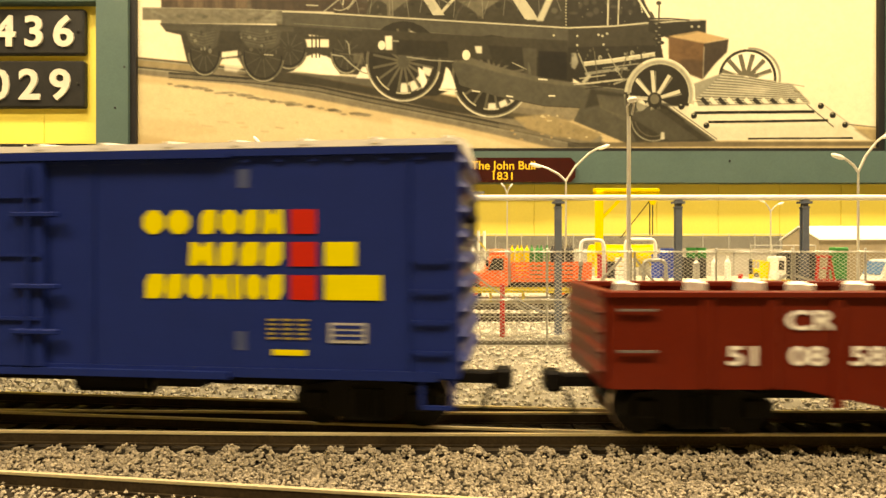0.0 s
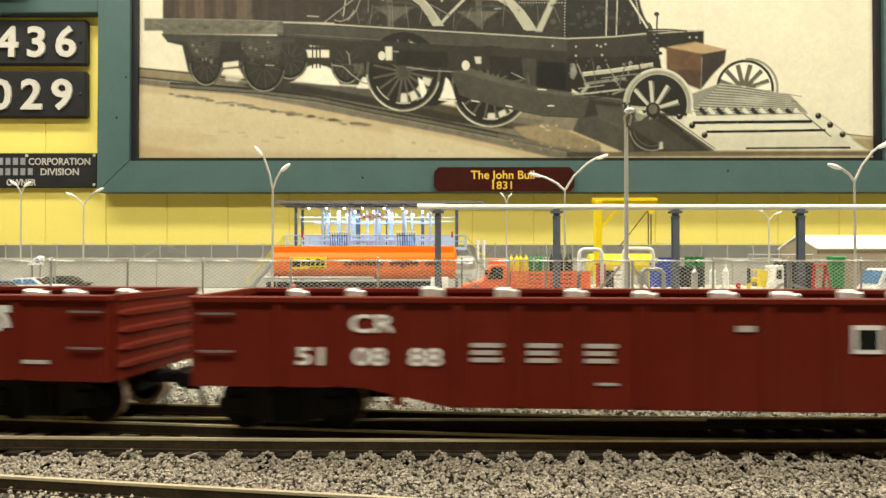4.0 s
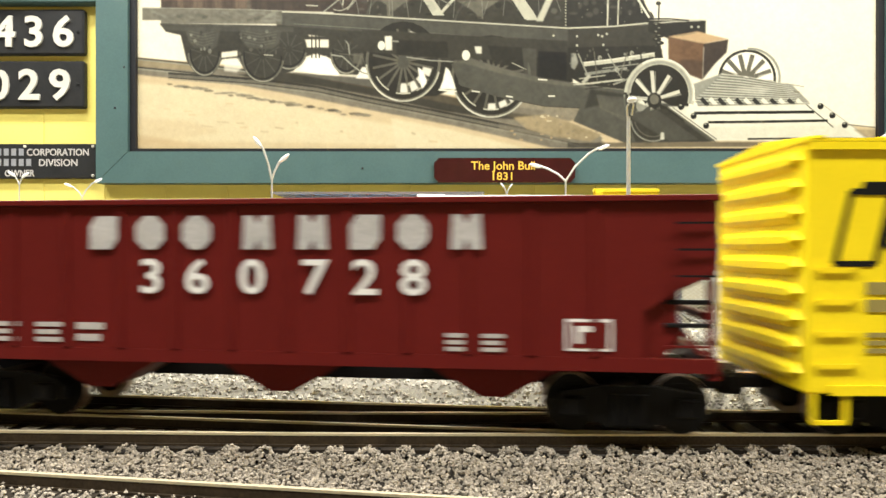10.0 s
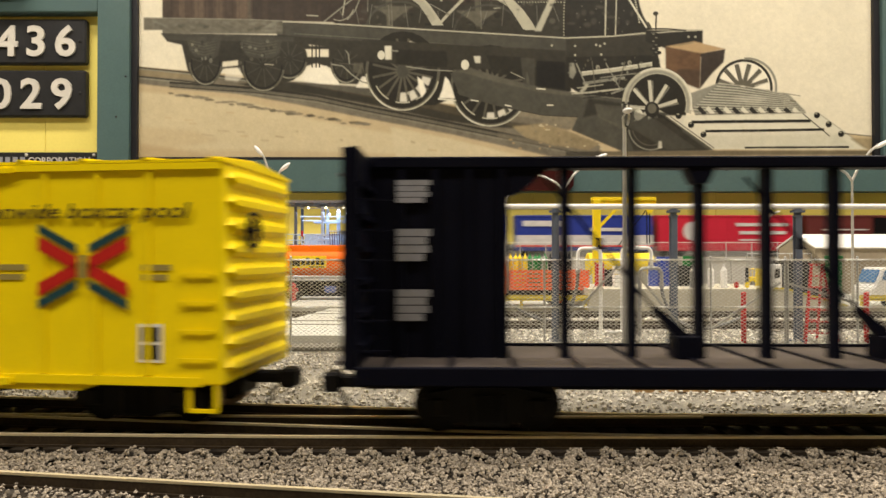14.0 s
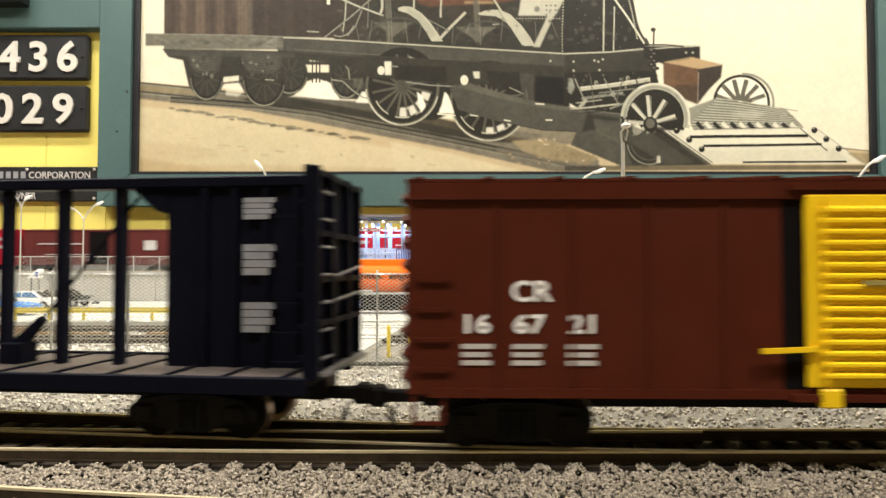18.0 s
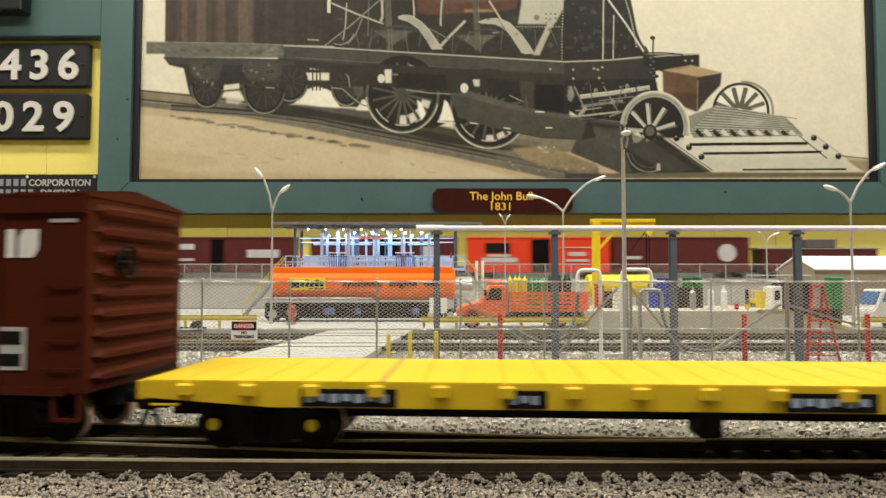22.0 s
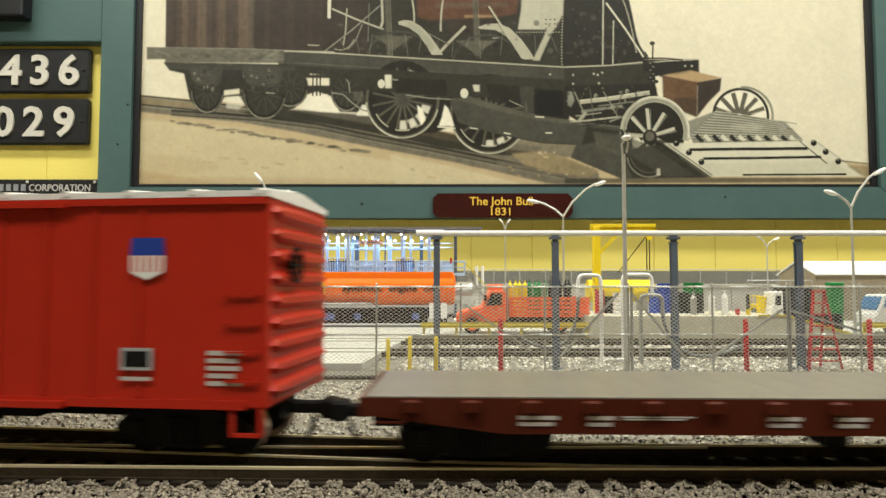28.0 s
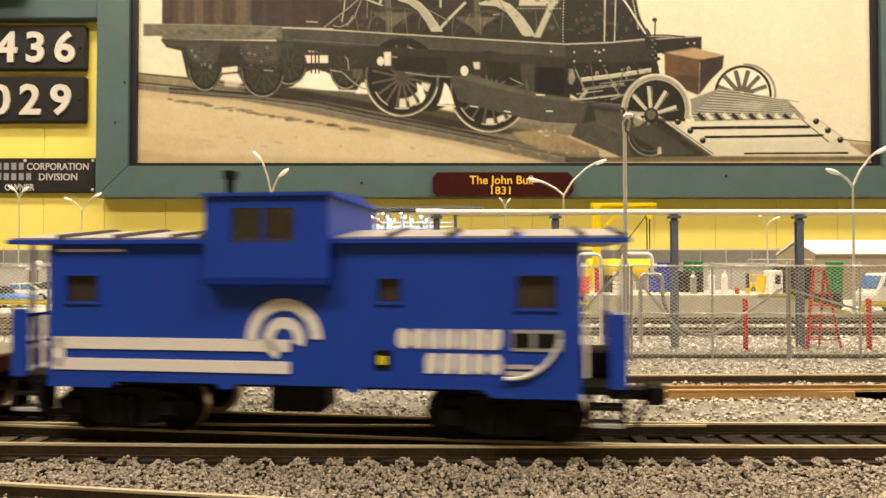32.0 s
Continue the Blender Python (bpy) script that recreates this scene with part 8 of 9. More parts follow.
    rear_car(1455, 1700, "r_red", "crimson boxcar of the rear train with a white round emblem", [(-0.9, -0.4, 34, 38, W), (0.2, 0.8, 30, 33, W)])
    rear_car(1712, 1960, "r_brown", "oxide brown boxcar of the rear train", [(-0.8, -0.3, 33, 36, W)], (-0.1, 0.15, False))
    rear_car(1972, 2222, "r_brown", "oxide brown boxcar of the rear train", [(0.3, 0.8, 30, 34, W)], (-0.1, 0.15, False))
    rear_car(2232, 2503, "r_yellow", "yellow boxcar of the rear train", [(-0.8, -0.3, 33, 38, "black_ink")], (-0.1, 0.15, False))
    rear_car(2510, 2756, "r_brown", "oxide brown boxcar with an open dark door", [(-0.75, -0.4, 36, 43, W), (-0.75, -0.4, 22, 25, W), (0.35, 0.8, 26, 36, W)], (-0.16, 0.02, True))
    rear_car(2785, 3040, "r_brown", "oxide brown boxcar with an open dark door", [(-0.9, -0.2, 25, 29, W), (0.52, 0.72, 24, 40, W)], (-0.06, 0.2, True))
    rear_car(3058, 3305, "r_orange", "orange red boxcar with a black door and emblem", [(-0.75, -0.4, 32, 44, "black_ink"), (-0.8, -0.3, 20, 26, W), (-0.72, -0.4, 27, 30, W), (0.3, 0.75, 38, 39.2, W), (0.42, 0.66, 28, 33, W), (0.38, 0.7, 21, 24, W)], (-0.1, 0.16, True))
    c = rear_car(3312, 3548, "r_brown", "oxide brown boxcar with a pale round emblem", [(-0.85, -0.6, 24, 28, W)], (-0.1, 0.16, False))
    emblem_round(c, 56, 32, 11, W)
    rear_car(3572, 3770, "r_brown", "oxide brown caboose of the rear train with a grey roof", [], None, True)


def rear_track():
    tr = thing("rear_track", "raised rear line of rails on dark ties", "track", kind="structure")
    for o in (-0.00825, 0.00825):
        rail_pieces("rail", [(-6.3, REAR_Y + o), (6.3, REAR_Y + o)], tr, z=REAR_Z)
    ties(tr, lambda x: REAR_Y, -0.62, 0.62, z=REAR_Z - 0.0024, spacing=0.0075)


def rear_rows(x0):
    """The rear train keeps a steady pace to the left; before and after it stands out of sight in the fiddle yard."""
    rows = []
    for i in range(33):
        t = float(i)
        x = x0 - 0.2401 * (t - 15.4) + 0.001 * float(np.interp(t, (14, 15, 18, 21, 22, 23, 24, 25), (11, 4, -3, -19, -15, -19, -18, -3)))
        rows.append((t, pose(x, REAR_Y, REAR_Z)))
    return rows


ground_works()
yard_tracks()
fences()
danger_sign()
pipe_rack()
bollards()
step_ladder()
yard_lamps()
tanker()
stake_truck()
loading_dock()
gantry()
shed()
pickup_and_vans()
left_clutter()
service_platform()
rear_track()
rear_train()

# ---- lettering helpers for the cars ----
def glyphs(name, parent, material, y, z0, z1, spans, marks=""):
    """Letter-sized plain marks that stand for a trade name: o rounded block, h notched block, e block with cut corners; a plain block where no mark is named."""
    for k, (a, b) in enumerate(spans):
        bm = bmesh.new()
        w, h = b - a, z1 - z0
        mk = marks[k % len(marks)] if marks else "i"
        if mk == "o":
            c = min(w, h) * 0.30
            pts = [(a + c, z0), (b - c, z0), (b, z0 + c), (b, z1 - c), (b - c, z1), (a + c, z1), (a, z1 - c), (a, z0 + c)]
        elif mk == "h":
            pts = [(a, z0), (a + w * 0.38, z0), (a + w * 0.5, z0 + h * 0.30), (a + w * 0.62, z0), (b, z0), (b - w * 0.06, z1), (a + w * 0.66, z1), (a + w * 0.5, z1 - h * 0.26), (a + w * 0.34, z1), (a + w * 0.06, z1)]
        elif mk == "e":
            pts = [(a, z0), (b - w * 0.25, z0), (b, z0 + h * 0.30), (b, z1), (a + w * 0.25, z1), (a, z1 - h * 0.30)]
        else:
            pts = [(a, z0), (b, z0), (b, z1), (a, z1)]
        prism(bm, pts, y - 0.14, y)
        part(name, bm, material, parent)


def bars(name, parent, material, y, x0, x1, z0, z1, n, gap=0.4):
    """n lines of unreadable small writing as plain bars with a ragged end."""
    rows, h = [], (z1 - z0) / n
    if material is M["white_ink"]:
        material = M["print_ink"]
    for i in range(n):
        e = x1 - (x1 - x0) * (0.0, 0.12, 0.05, 0.2)[i % 4]
        rows.append((x0, e, z1 - (i + 1) * h + h * gap, z1 - i * h))
    return blocks(name, parent, material, y, rows)


def swirl(parent, x, z, r, stripe_to, y, material, scale=1.0):
    """A striped quarter-wheel emblem: three concentric arcs that run on into two level bands."""
    bm = bmesh.new()
    for ro, ri, a0, a1 in ((1.0, 0.70, 0, 185), (0.54, 0.26, -20, 250)):
        prev = None
        for i in range(25):
            a = radians(a0 + (a1 - a0) * i / 24)
            c, s = math.cos(a), math.sin(a)
            cur = (bm.verts.new((x + r * ro * c, y - 0.15, z + r * ro * s)), bm.verts.new((x + r * ri * c, y - 0.15, z + r * ri * s)))
            if prev:
                bm.faces.new((prev[0], prev[1], cur[1], cur[0]))
            prev = cur
    part("emblem_arc", bm, material, parent)
    rows = [(stripe_to, x + r * 0.15, z - r * 0.32, z - r * 0.02), (stripe_to, x + r * 0.15, z - r * 0.86, z - r * 0.56)]
    return blocks("emblem_band", parent, material, y, rows)


def front_cars():
    W = M["white_ink"]
    # navy boxcar
    wide = lambda spans: [(89.0 - 32.8 - (89.0 - 32.8 - a) * 1.19, 89.0 - 32.8 - (89.0 - 32.8 - b) * 1.19) for a, b in spans]
    c = boxcar("navy blue boxcar with a white roof and yellow lettering blocks", M["navy"], L=178, z0=11.9, z1=53.7, roof=M["snow_roof"], ribs=[-70, -52, -34, 18, 80], rib_w=0.35, rib_d=0.25, door=(-34, 8), door_style="flat", rise=2.4, edge=0.75)
    R, y = 89.0, -17.2
    glyphs("lettering", c, M["yellow_ink"], y, 37.8, 42.2, wide([(R - 56.4, R - 52.8), (R - 52.2, R - 48.4), (R - 46.6, R - 44.0), (R - 43.4, R - 40.2), (R - 39.7, R - 37.0), (R - 36.4, R - 32.8)]), "ooeoeh")
    glyphs("lettering", c, M["yellow_ink"], y, 32.0, 36.3, wide([(R - 48.6, R - 44.2), (R - 43.6, R - 40.8), (R - 40.0, R - 36.8), (R - 36.2, R - 33.0)]), "heee")
    glyphs("lettering", c, M["yellow_ink"], y, 25.9, 30.4, wide([(R - 56, R - 52.8), (R - 52.4, R - 49.6), (R - 49.0, R - 45.8), (R - 45.2, R - 41.6), (R - 41.2, R - 39.8), (R - 39.2, R - 36.4), (R - 35.8, R - 33)]), "eeohioe")
    blocks("red_square", c, M["red_ink"], y, [(R - 31.6, R - 26.6, z, z + 4.4) for z in (37.8, 31.9, 25.9)])
    blocks("yellow_block", c, M["yellow_ink"], y, [(R - 25.0, R - 19.0, 32.0, 36.3), (R - 25.0, R - 14.2, 25.9, 30.4)])
    for x in (-31, 5.2):
        for z in (19.0, 27.5, 41.0):
            boxed("rod_bracket", (x - 3.4, x + 6.2, y - 1.95, y - 0.9, z, z + 1.0), M["navy"], c, bev=0.2)
    for z in (13.6, 52.0):
        for k in range(26):
            boxed("rivet_plate", (-84 + 6.6 * k, -82.6 + 6.6 * k, y - 0.35, y, z - 1.2, z - 0.5), M["navy"], c)
    for x, za, zb in ((46.5, 16.6, 20.0), (47, 46.2, 49.6)):
        blocks("faded_stencil", c, M["navy_chalk"], y, [(x, x + 2.4, za, zb)], 0.05)
    for k in range(3):
        bars("small_print", c, M["olive_ink"], y, R - 36 + 2.9 * k, R - 34 + 2.9 * k, 18.2, 22.4, 5, 0.55)
    blocks("yellow_mark", c, M["yellow_ink"], y, [(R - 35, R - 28.5, 15.8, 16.8)])
    blocks("data_plate", c, M["grey_ink"], y, [(R - 24.2, R - 17.0, 18.2, 21.8)])
    blocks("data_plate_face", c, M["navy"], y - 0.15, [(R - 23.4, R - 17.7, 18.8 + k * 1.0, 19.4 + k * 1.0) for k in range(3)], 0.06)
    bars("side_marking", c, M["yellow_ink"], y, -R + 18, -R + 36, 30, 34, 1)
    ride(c, 0.0737, 0.071, 0.970)

    # two gondolas
    for k, (num, s0) in enumerate((("51 08 58", -0.1258), ("51 08 88", -0.3213))):
        g = gondola("oxide brown gondola with white lettering and pale lumps inside the rim", M["maroon"])
        Lg = -95.8
        y = -17.05
        lettering("reporting_mark", "CR", 3.4, W, g, Lg + 36.6, y, 21.4, depth=0.15, bold=0.10, squeeze=1.45)
        for i, d in enumerate((24.9, 36.2, 47.1)):
            lettering("car_number", num.split()[i], 3.3, W, g, Lg + d, y, 15.4, depth=0.15, bold=0.10, squeeze=1.45)
        for d in (56, 66.8, 77.7):
            bars("small_print", g, W, y, Lg + d, Lg + d + 6, 15.6, 19.6, 3)
        bars("small_print", g, W, y, Lg + 80, Lg + 84, 11.8, 12.6, 1)
        for d in (64.3, 53.6):
            blocks("stencil_panel", g, W, y, [(-Lg - d, -Lg - d + 5.6, 18.2, 23.2)])
            blocks("stencil_panel_face", g, M["black_ink"], y - 0.15, [(-Lg - d + 0.8, -Lg - d + 4.8, 19.0, 22.4)], 0.06)
        swirl(g, -Lg - 26.8, 21.4, 4.3, -Lg - 31.2, y, W)
        blocks("emblem_band", g, W, y, [(-Lg - 31.2, -Lg - 22.6, 24.4, 25.8)])
        bars("small_print", g, W, y, -Lg - 19.7, -Lg - 13.7, 14.0, 15.2, 1)
        bars("small_print", g, W, y, -Lg - 42, -Lg - 36, 14.0, 15.2, 2)
        bars("small_print", g, M["white_ink"], y, 10.4, 13.8, 21.2, 23.0, 1)
        ride(g, s0, 0.0775, 0.94)

    # black boxcar
    c = boxcar("black boxcar with large white initials and a ribbed door", M["black"], L=178, z0=13.0, z1=50.9, ribs=[-66, -52, -38, 28, 42, 56, 70], rib_w=0.35, rib_d=0.2, door=(-18, 15), rise=2.6, trucks=71, roof=M["black"], cap=M["yellow_ink"])
    l, r, y = -86.9, 90.2, -17.2
    bm = bmesh.new()
    for x in (8.5, 17.2, 22.2):
        prism(bm, [(l + x, 33), (l + x + 3.4, 33), (l + x + 3.4 + 1.2, 45.2), (l + x + 1.2, 45.2)] if x > 20 else [(l + x, 33), (l + x + 3.2, 33), (l + x + 3.2, 45.2), (l + x, 45.2)], y - 0.15, y)
    prism(bm, [(l + 8.5, 45.2), (l + 12, 45.2), (l + 20.4, 33), (l + 17.0, 33)], y - 0.16, y)
    prism(bm, [(l + 22.4, 33), (l + 25.6, 33), (l + 28.6, 45.2), (l + 25.4, 45.2)], y - 0.17, y)
    prism(bm, [(l + 25.6, 45.2), (l + 28.6, 45.2), (l + 31.0, 33), (l + 28.0, 33)], y - 0.18, y)
    prism(bm, [(l + 28.0, 33), (l + 31.0, 33), (l + 35.0, 45.2), (l + 31.6, 45.2)], y - 0.19, y)
    part("initial_strokes", bm, W, c)
    for a, b in ((8.5, 15), (19, 24), (26.5, 34)):
        glyphs("car_number", c, M["print_ink"], y, 27.4, 29.8, [(l + a, l + (a + b) / 2 - 0.3), (l + (a + b) / 2 + 0.3, l + b)])
    for a in (8.8, 18.4, 29.0, 38.2):
        bars("small_print", c, W, y, l + a, l + a + 6.2, 16.2, 24.4, 4)
    bars("small_print", c, W, y, l + 48, l + 52.5, 21.6, 23.6, 2)
    for z in (26.6, 22.2, 17.8):
        glyphs("lettering", c, M["print_ink"], y, z, z + 2.6, [(r - 70, r - 67.4), (r - 67.2, r - 64.8), (r - 64.6, r - 62.2)])
        if z != 22.2:
            glyphs("lettering", c, M["print_ink"], y, z, z + 2.6, [(r - 60.2, r - 57.8), (r - 57.6, r - 55.0), (r - 54.8, r - 52.2)])
    blocks("data_plate", c, W, y, [(r - 31.2, r - 24.0, 20.2, 29.2)])
    blocks("data_plate_face", c, M["black_ink"], y - 0.15, [(r - 30.3, r - 24.9, 25, 28.4)], 0.06)
    blocks("data_plate_face", c, M["grey_ink"], y - 0.15, [(r - 30.3, r - 24.9, 20.8, 24.0)], 0.06)
    bars("door_marking", c, M["grey_ink"], y - 2.0, -9, 10, 38.2, 39.3, 1)
    bars("door_marking", c, M["grey_ink"], y - 2.0, -8, 9, 28.4, 29.8, 2)
    ride(c, -0.5123, 0.071, 0.953)

    hopper()
    yellow_boxcar()
    centre_beam()
    brown_boxcar()
    flatcar("bright yellow flat car with black stencil patches, empty", M["flat_yellow"], M["flat_yellow"], 208.2, 11.2, 15.8, -1.5159, True)
    red_boxcar()
    flatcar("dark brown flat car with a worn grey deck, empty", M["brown"], M["deck_wood"], 185, 8.6, 14.8, -1.9067, False)
    caboose()


def hopper():
    W = M["white_ink"]
    c = thing("hopper_car", "oxide red open hopper car with white lettering", "railway car", None, "front train")
    L, h, z1 = 154.0, 17.0, 43.4
    l, y = -78.0, -17.05
    for s in (-1, 1):
        bm = bmesh.new()
        o = [(-77, z1), (77, z1), (77, 31.5), (71, 28.4), (64.5, 24.5), (64.5, 14.2), (-64.5, 14.2), (-64.5, 24.5), (-71, 28.4), (-77, 31.5)]
        prism(bm, o, s * h, s * (h - 1.0))
        part("side", bm, M["hopper_red"], c)
        boxed("top_rail", (-77.4, 77.4, s * h - 0.9 if s < 0 else s * h - 0.6, s * h + 0.6 if s < 0 else s * h + 0.9, z1 - 0.2, z1 + 0.9), M["hopper_red"], c, bev=0.15)
        boxed("side_sill", (-77, 77, s * (h - 0.4) - 0.5, s * (h - 0.4) + 0.5, 14.0, 16.4), M["hopper_red"], c)
    bm = bmesh.new()
    box(bm, -0.8, 0.8, -h - 0.32, -h + 0.05, 16.4, z1 - 0.3, bev=0.2)
    me = mesh_of("side_post", bm, M["hopper_red"])
    for i in range(11):
        ob = new("side_post", me)
        ob.parent = c
        ob.matrix_basis = pose((-56 + 11.2 * i) * MM, 0, 0)
    for s in (-1, 1):
        bm = bmesh.new()
        prism(bm, [(s * 77, z1), (s * 77, z1 - 12.7), (s * 40, 14.5), (s * 41.5, 14.5), (s * 76, z1 - 11.6), (s * 76, z1)], -h + 1.1, h - 1.1)
        part("slope_sheet", bm, M["hopper_red"], c)
        for k in (-15.5, 15.5):
            bm = bmesh.new()
            bar(bm, (s * 76, k, 16), (s * 76, k, 32), 1.2, 1.2)
            bar(bm, (s * 74.5, k, 17), (s * 66, k, 27), 0.9, 0.9)
            part("end_post", bm, M["hopper_red"], c)
        bm = bmesh.new()
        bar(bm, (s * 66.5, -8, 16), (s * 66.5, -8, 26), 4, 3)
        rod(bm, (s * 70, -10, 20), (s * 70, 4, 20), 2.6, 10)
        part("brake_cylinder", bm, M["under"], c)
        boxed("end_sill", (s * 76.4 - 0.8, s * 76.4 + 0.8, -h + 0.2, h - 0.2, 12.8, 16.4), M["hopper_red"], c)
        bm = bmesh.new()
        prism(bm, [(s * 64.0, 16.4), (s * 64.0, 25.2), (s * 70.5, 28.6), (s * 70.5, 20.0), (s * 68.0, 16.4)], -h + 1.2, -h + 2.0)
        part("corner_sheet", bm, M["hopper_red"], c)
        bm = bmesh.new()
        rod(bm, (s * 72.0, -5, 16.4), (s * 72.0, -5, 33.0), 0.9, 8)
        rod(bm, (s * 72.0, 5, 16.4), (s * 72.0, 5, 33.0), 0.9, 8)
        bar(bm, (s * 75.6, -14, 23.4), (s * 75.6, 14, 23.4), 1.0, 1.2)
        part("end_brace", bm, M["hopper_red"], c)
        coupler(c, s * 77, s)
        truck(c, s * 62.5)
        rungs(c, [s * 72], [18.5], -h + 0.6, M["hopper_red"])
        rungs(c, [s * 73.2], [30.5, 35.0, 39.5], -h - 0.3, M["under"])
        for z in (22, 26):
            bm = bmesh.new()
            rod(bm, (s * 68, -h + 1, z), (s * 76, -h + 1, z), 0.4, 6)
            part("grab_iron", bm, M["under"], c)
    for x in (-39.5, -2.5, 38):
        bm = bmesh.new()
        prism(bm, [(x - 13, 14.3), (x - 2.5, 8.6), (x + 2.5, 8.6), (x + 13, 14.3)], -h + 2.5, h - 2.5)
        part("hopper_bay", bm, M["hopper_red"], c)
    boxed("centre_sill", (-76, 76, -3, 3, 9, 14), M["under"], c)
    glyphs("lettering", c, M["faded_ink"], y - 0.36, 35.0, 41.2, [(l + a, l + a + 5.7) for a in (38.4, 47.9, 57.2, 69.2, 79.8, 89.8, 98.6, 108.4)], "eoohheoh")
    for ch, a in zip("360728", (51.0, 60.2, 71.0, 83.0, 92.6, 101.6)):
        lettering("car_number", ch, 6.5, W, c, l + a, y - 0.36, 27.0, depth=0.2, squeeze=1.15, bold=0.12)
    for a, n in ((17.6, 3), (26.8, 3), (35.4, 2)):
        bars("small_print", c, W, y, l + a, l + a + 5.6, 16.9, 21.2, n)
    for a in (107.5, 114):
        bars("small_print", c, W, y, l + a, l + a + 4, 16.6, 20.2, 3)
    blocks("data_plate", c, W, y, [(l + 128.9, l + 136.9, 17.5, 23.0)])
    blocks("data_plate_face", c, M["hopper_red"], y - 0.15, [(l + 129.5, l + 136.3, 18.0, 22.5)], 0.06)
    blocks("data_plate_mark", c, W, y - 0.2, [(l + 130.6, l + 131.6, 18.8, 21.8), (l + 131.6, l + 133.4, 20.8, 21.8), (l + 133.4, l + 134.6, 18.8, 21.8)], 0.06)
    ride(c, -0.6877, 0.0625, 0.975)


def yellow_boxcar():
    K = M["black_ink"]
    c = boxcar("bright yellow boxcar with a black door and black lettering", M["yellow"], L=180.5, z0=10.6, z1=53.6, ribs=[18, 29.5, 41, 52.5, 64, 75], rib_w=0.6, rib_d=0.45,
               door=(-15.4, 16.8), door_z=(14.6, 50.1), door_mat=K, door_style="flat", rise=1.6, trucks=70, sill=(66, 60, 1.6))
    l, r, y = -89.5, 89.5, -17.25
    # outlined emblem: two linked open boxes, then slanted letter blocks
    bm = bmesh.new()

    def loop(pts, w):
        for (xa, za), (xb, zb) in zip(pts, pts[1:] + pts[:1]):
            bar(bm, (xa, y, za), (xb, y, zb), 0.24, w)
    loop([(l + 7, 44.8), (l + 14, 44.8), (l + 11.0, 32.6), (l + 4.0, 32.6)], 1.0)
    part("emblem_outline", bm, K, c)
    bm = bmesh.new()
    loop([(l + 13.8, 40.2), (l + 24.6, 40.2), (l + 23.4, 35.6), (l + 12.8, 35.6)], 0.9)
    part("emblem_outline", bm, K, c)
    bm = bmesh.new()
    for x, w, z0, z1 in ((8.2, 5.6, 44.2, 46.4), (14.6, 5.2, 41.6, 46.2), (22.2, 2.3, 41.6, 45.8), (23.0, 2.2, 46.6, 48.0), (28.0, 2.5, 41.6, 48.2), (26.8, 2.6, 34.4, 41.0), (30.0, 4.4, 34.4, 38.8), (36.4, 7.6, 34.4, 38.8), (46.8, 3.0, 34.4, 36.4), (52.0, 3.0, 34.4, 36.4), (47.4, 3.0, 36.8, 38.8), (52.8, 3.0, 36.8, 38.8)):
        prism(bm, [(l + x, z0), (l + x + w, z0), (l + x + w + 0.9, z1), (l + x + 0.9, z1)], y - 0.15, y)
    part("lettering", bm, K, c)
    for a in (9.5, 17.5):
        bars("car_number", c, M["olive_ink"], y, l + a, l + a + 5.6, 23.6, 29.5, 2, 0.3)
        bars("small_print", c, M["olive_ink"], y, l + a, l + a + 5.6, 17, 21, 3)
    lettering("slogan", "The nationwide boxcar pool", 3.0, M["slogan_ink"], c, r - 36.5, y - 0.5, 42.6, depth=0.15, squeeze=1.28, bold=0.06, shear=0.25)
    # crossed chevrons
    cx, cz = r - 28.3, 33.2
    for col, o in ((M["red_ink"], 0.0), (M["teal_ink"], 2.9)):
        bm = bmesh.new()
        for sx in (-1, 1):
            for sz in (-1, 1):
                x0, x1 = cx + sx * 1.4, cx + sx * 9.6
                z0, z1 = cz + sz * (0.5 + o), cz + sz * (4.6 + o)
                hw = 0.85 if o else 1.35
                prism(bm, [(x0, z0 - hw), (x1, z1 - hw), (x1, z1 + hw), (x0, z0 + hw)], y - 0.60 - (0.02 if o else 0), y - 0.46)
        part("crossed_band", bm, col, c)
    blocks("emblem_heart", c, M["olive_ink"], y - 0.46, [(cx - 0.7, cx + 0.7, cz - 2.2, cz + 2.2)], 0.14)
    bars("small_print", c, M["olive_ink"], y, cx - 19, cx - 12.6, 29.8, 33.6, 2)
    bars("small_print", c, M["olive_ink"], y, cx + 12.4, cx + 18.4, 29.8, 33.6, 2)
    bars("small_print", c, K, y, cx - 29, cx - 24.4, 16.6, 18, 1)
    blocks("data_plate", c, M["white_ink"], y, [(r - 16.5, r - 11.6, 14.8, 22.2)])
    blocks("data_plate_face", c, K, y - 0.15, [(r - 15.9, r - 12.2, 15.4, 18.2), (r - 15.9, r - 12.2, 18.8, 21.6)], 0.06)
    for z in (37.4, 31.0):
        bars("door_marking", c, M["white_ink"], y - 1.2, -11.5, -2.5, z - 2.9, z - 0.9, 1)
    bars("door_marking", c, M["grey_ink"], y - 1.2, -6, 4, 32.2, 33.0, 1)
    bars("door_marking", c, M["white_ink"], y - 1.2, -2.5, 0.5, 23.0, 24.8, 1)
    bars("door_marking", c, M["grey_ink"], y - 1.2, -10, -3.6, 18.4, 19.2, 1)
    bars("door_marking", c, M["grey_ink"], y - 1.2, 1, 8, 18.4, 19.2, 1)
    for x in (-13.2, 14.4):
        bm = bmesh.new()
        rod(bm, (x, y - 1.6, 17.1), (x, y - 1.0, 17.1), 1.1, 10)
        part("door_roller", bm, M["olive_ink"], c)
    ride(c, -0.8634, 0.070, 0.973)


def centre_beam():
    P = M["bluegrey"]
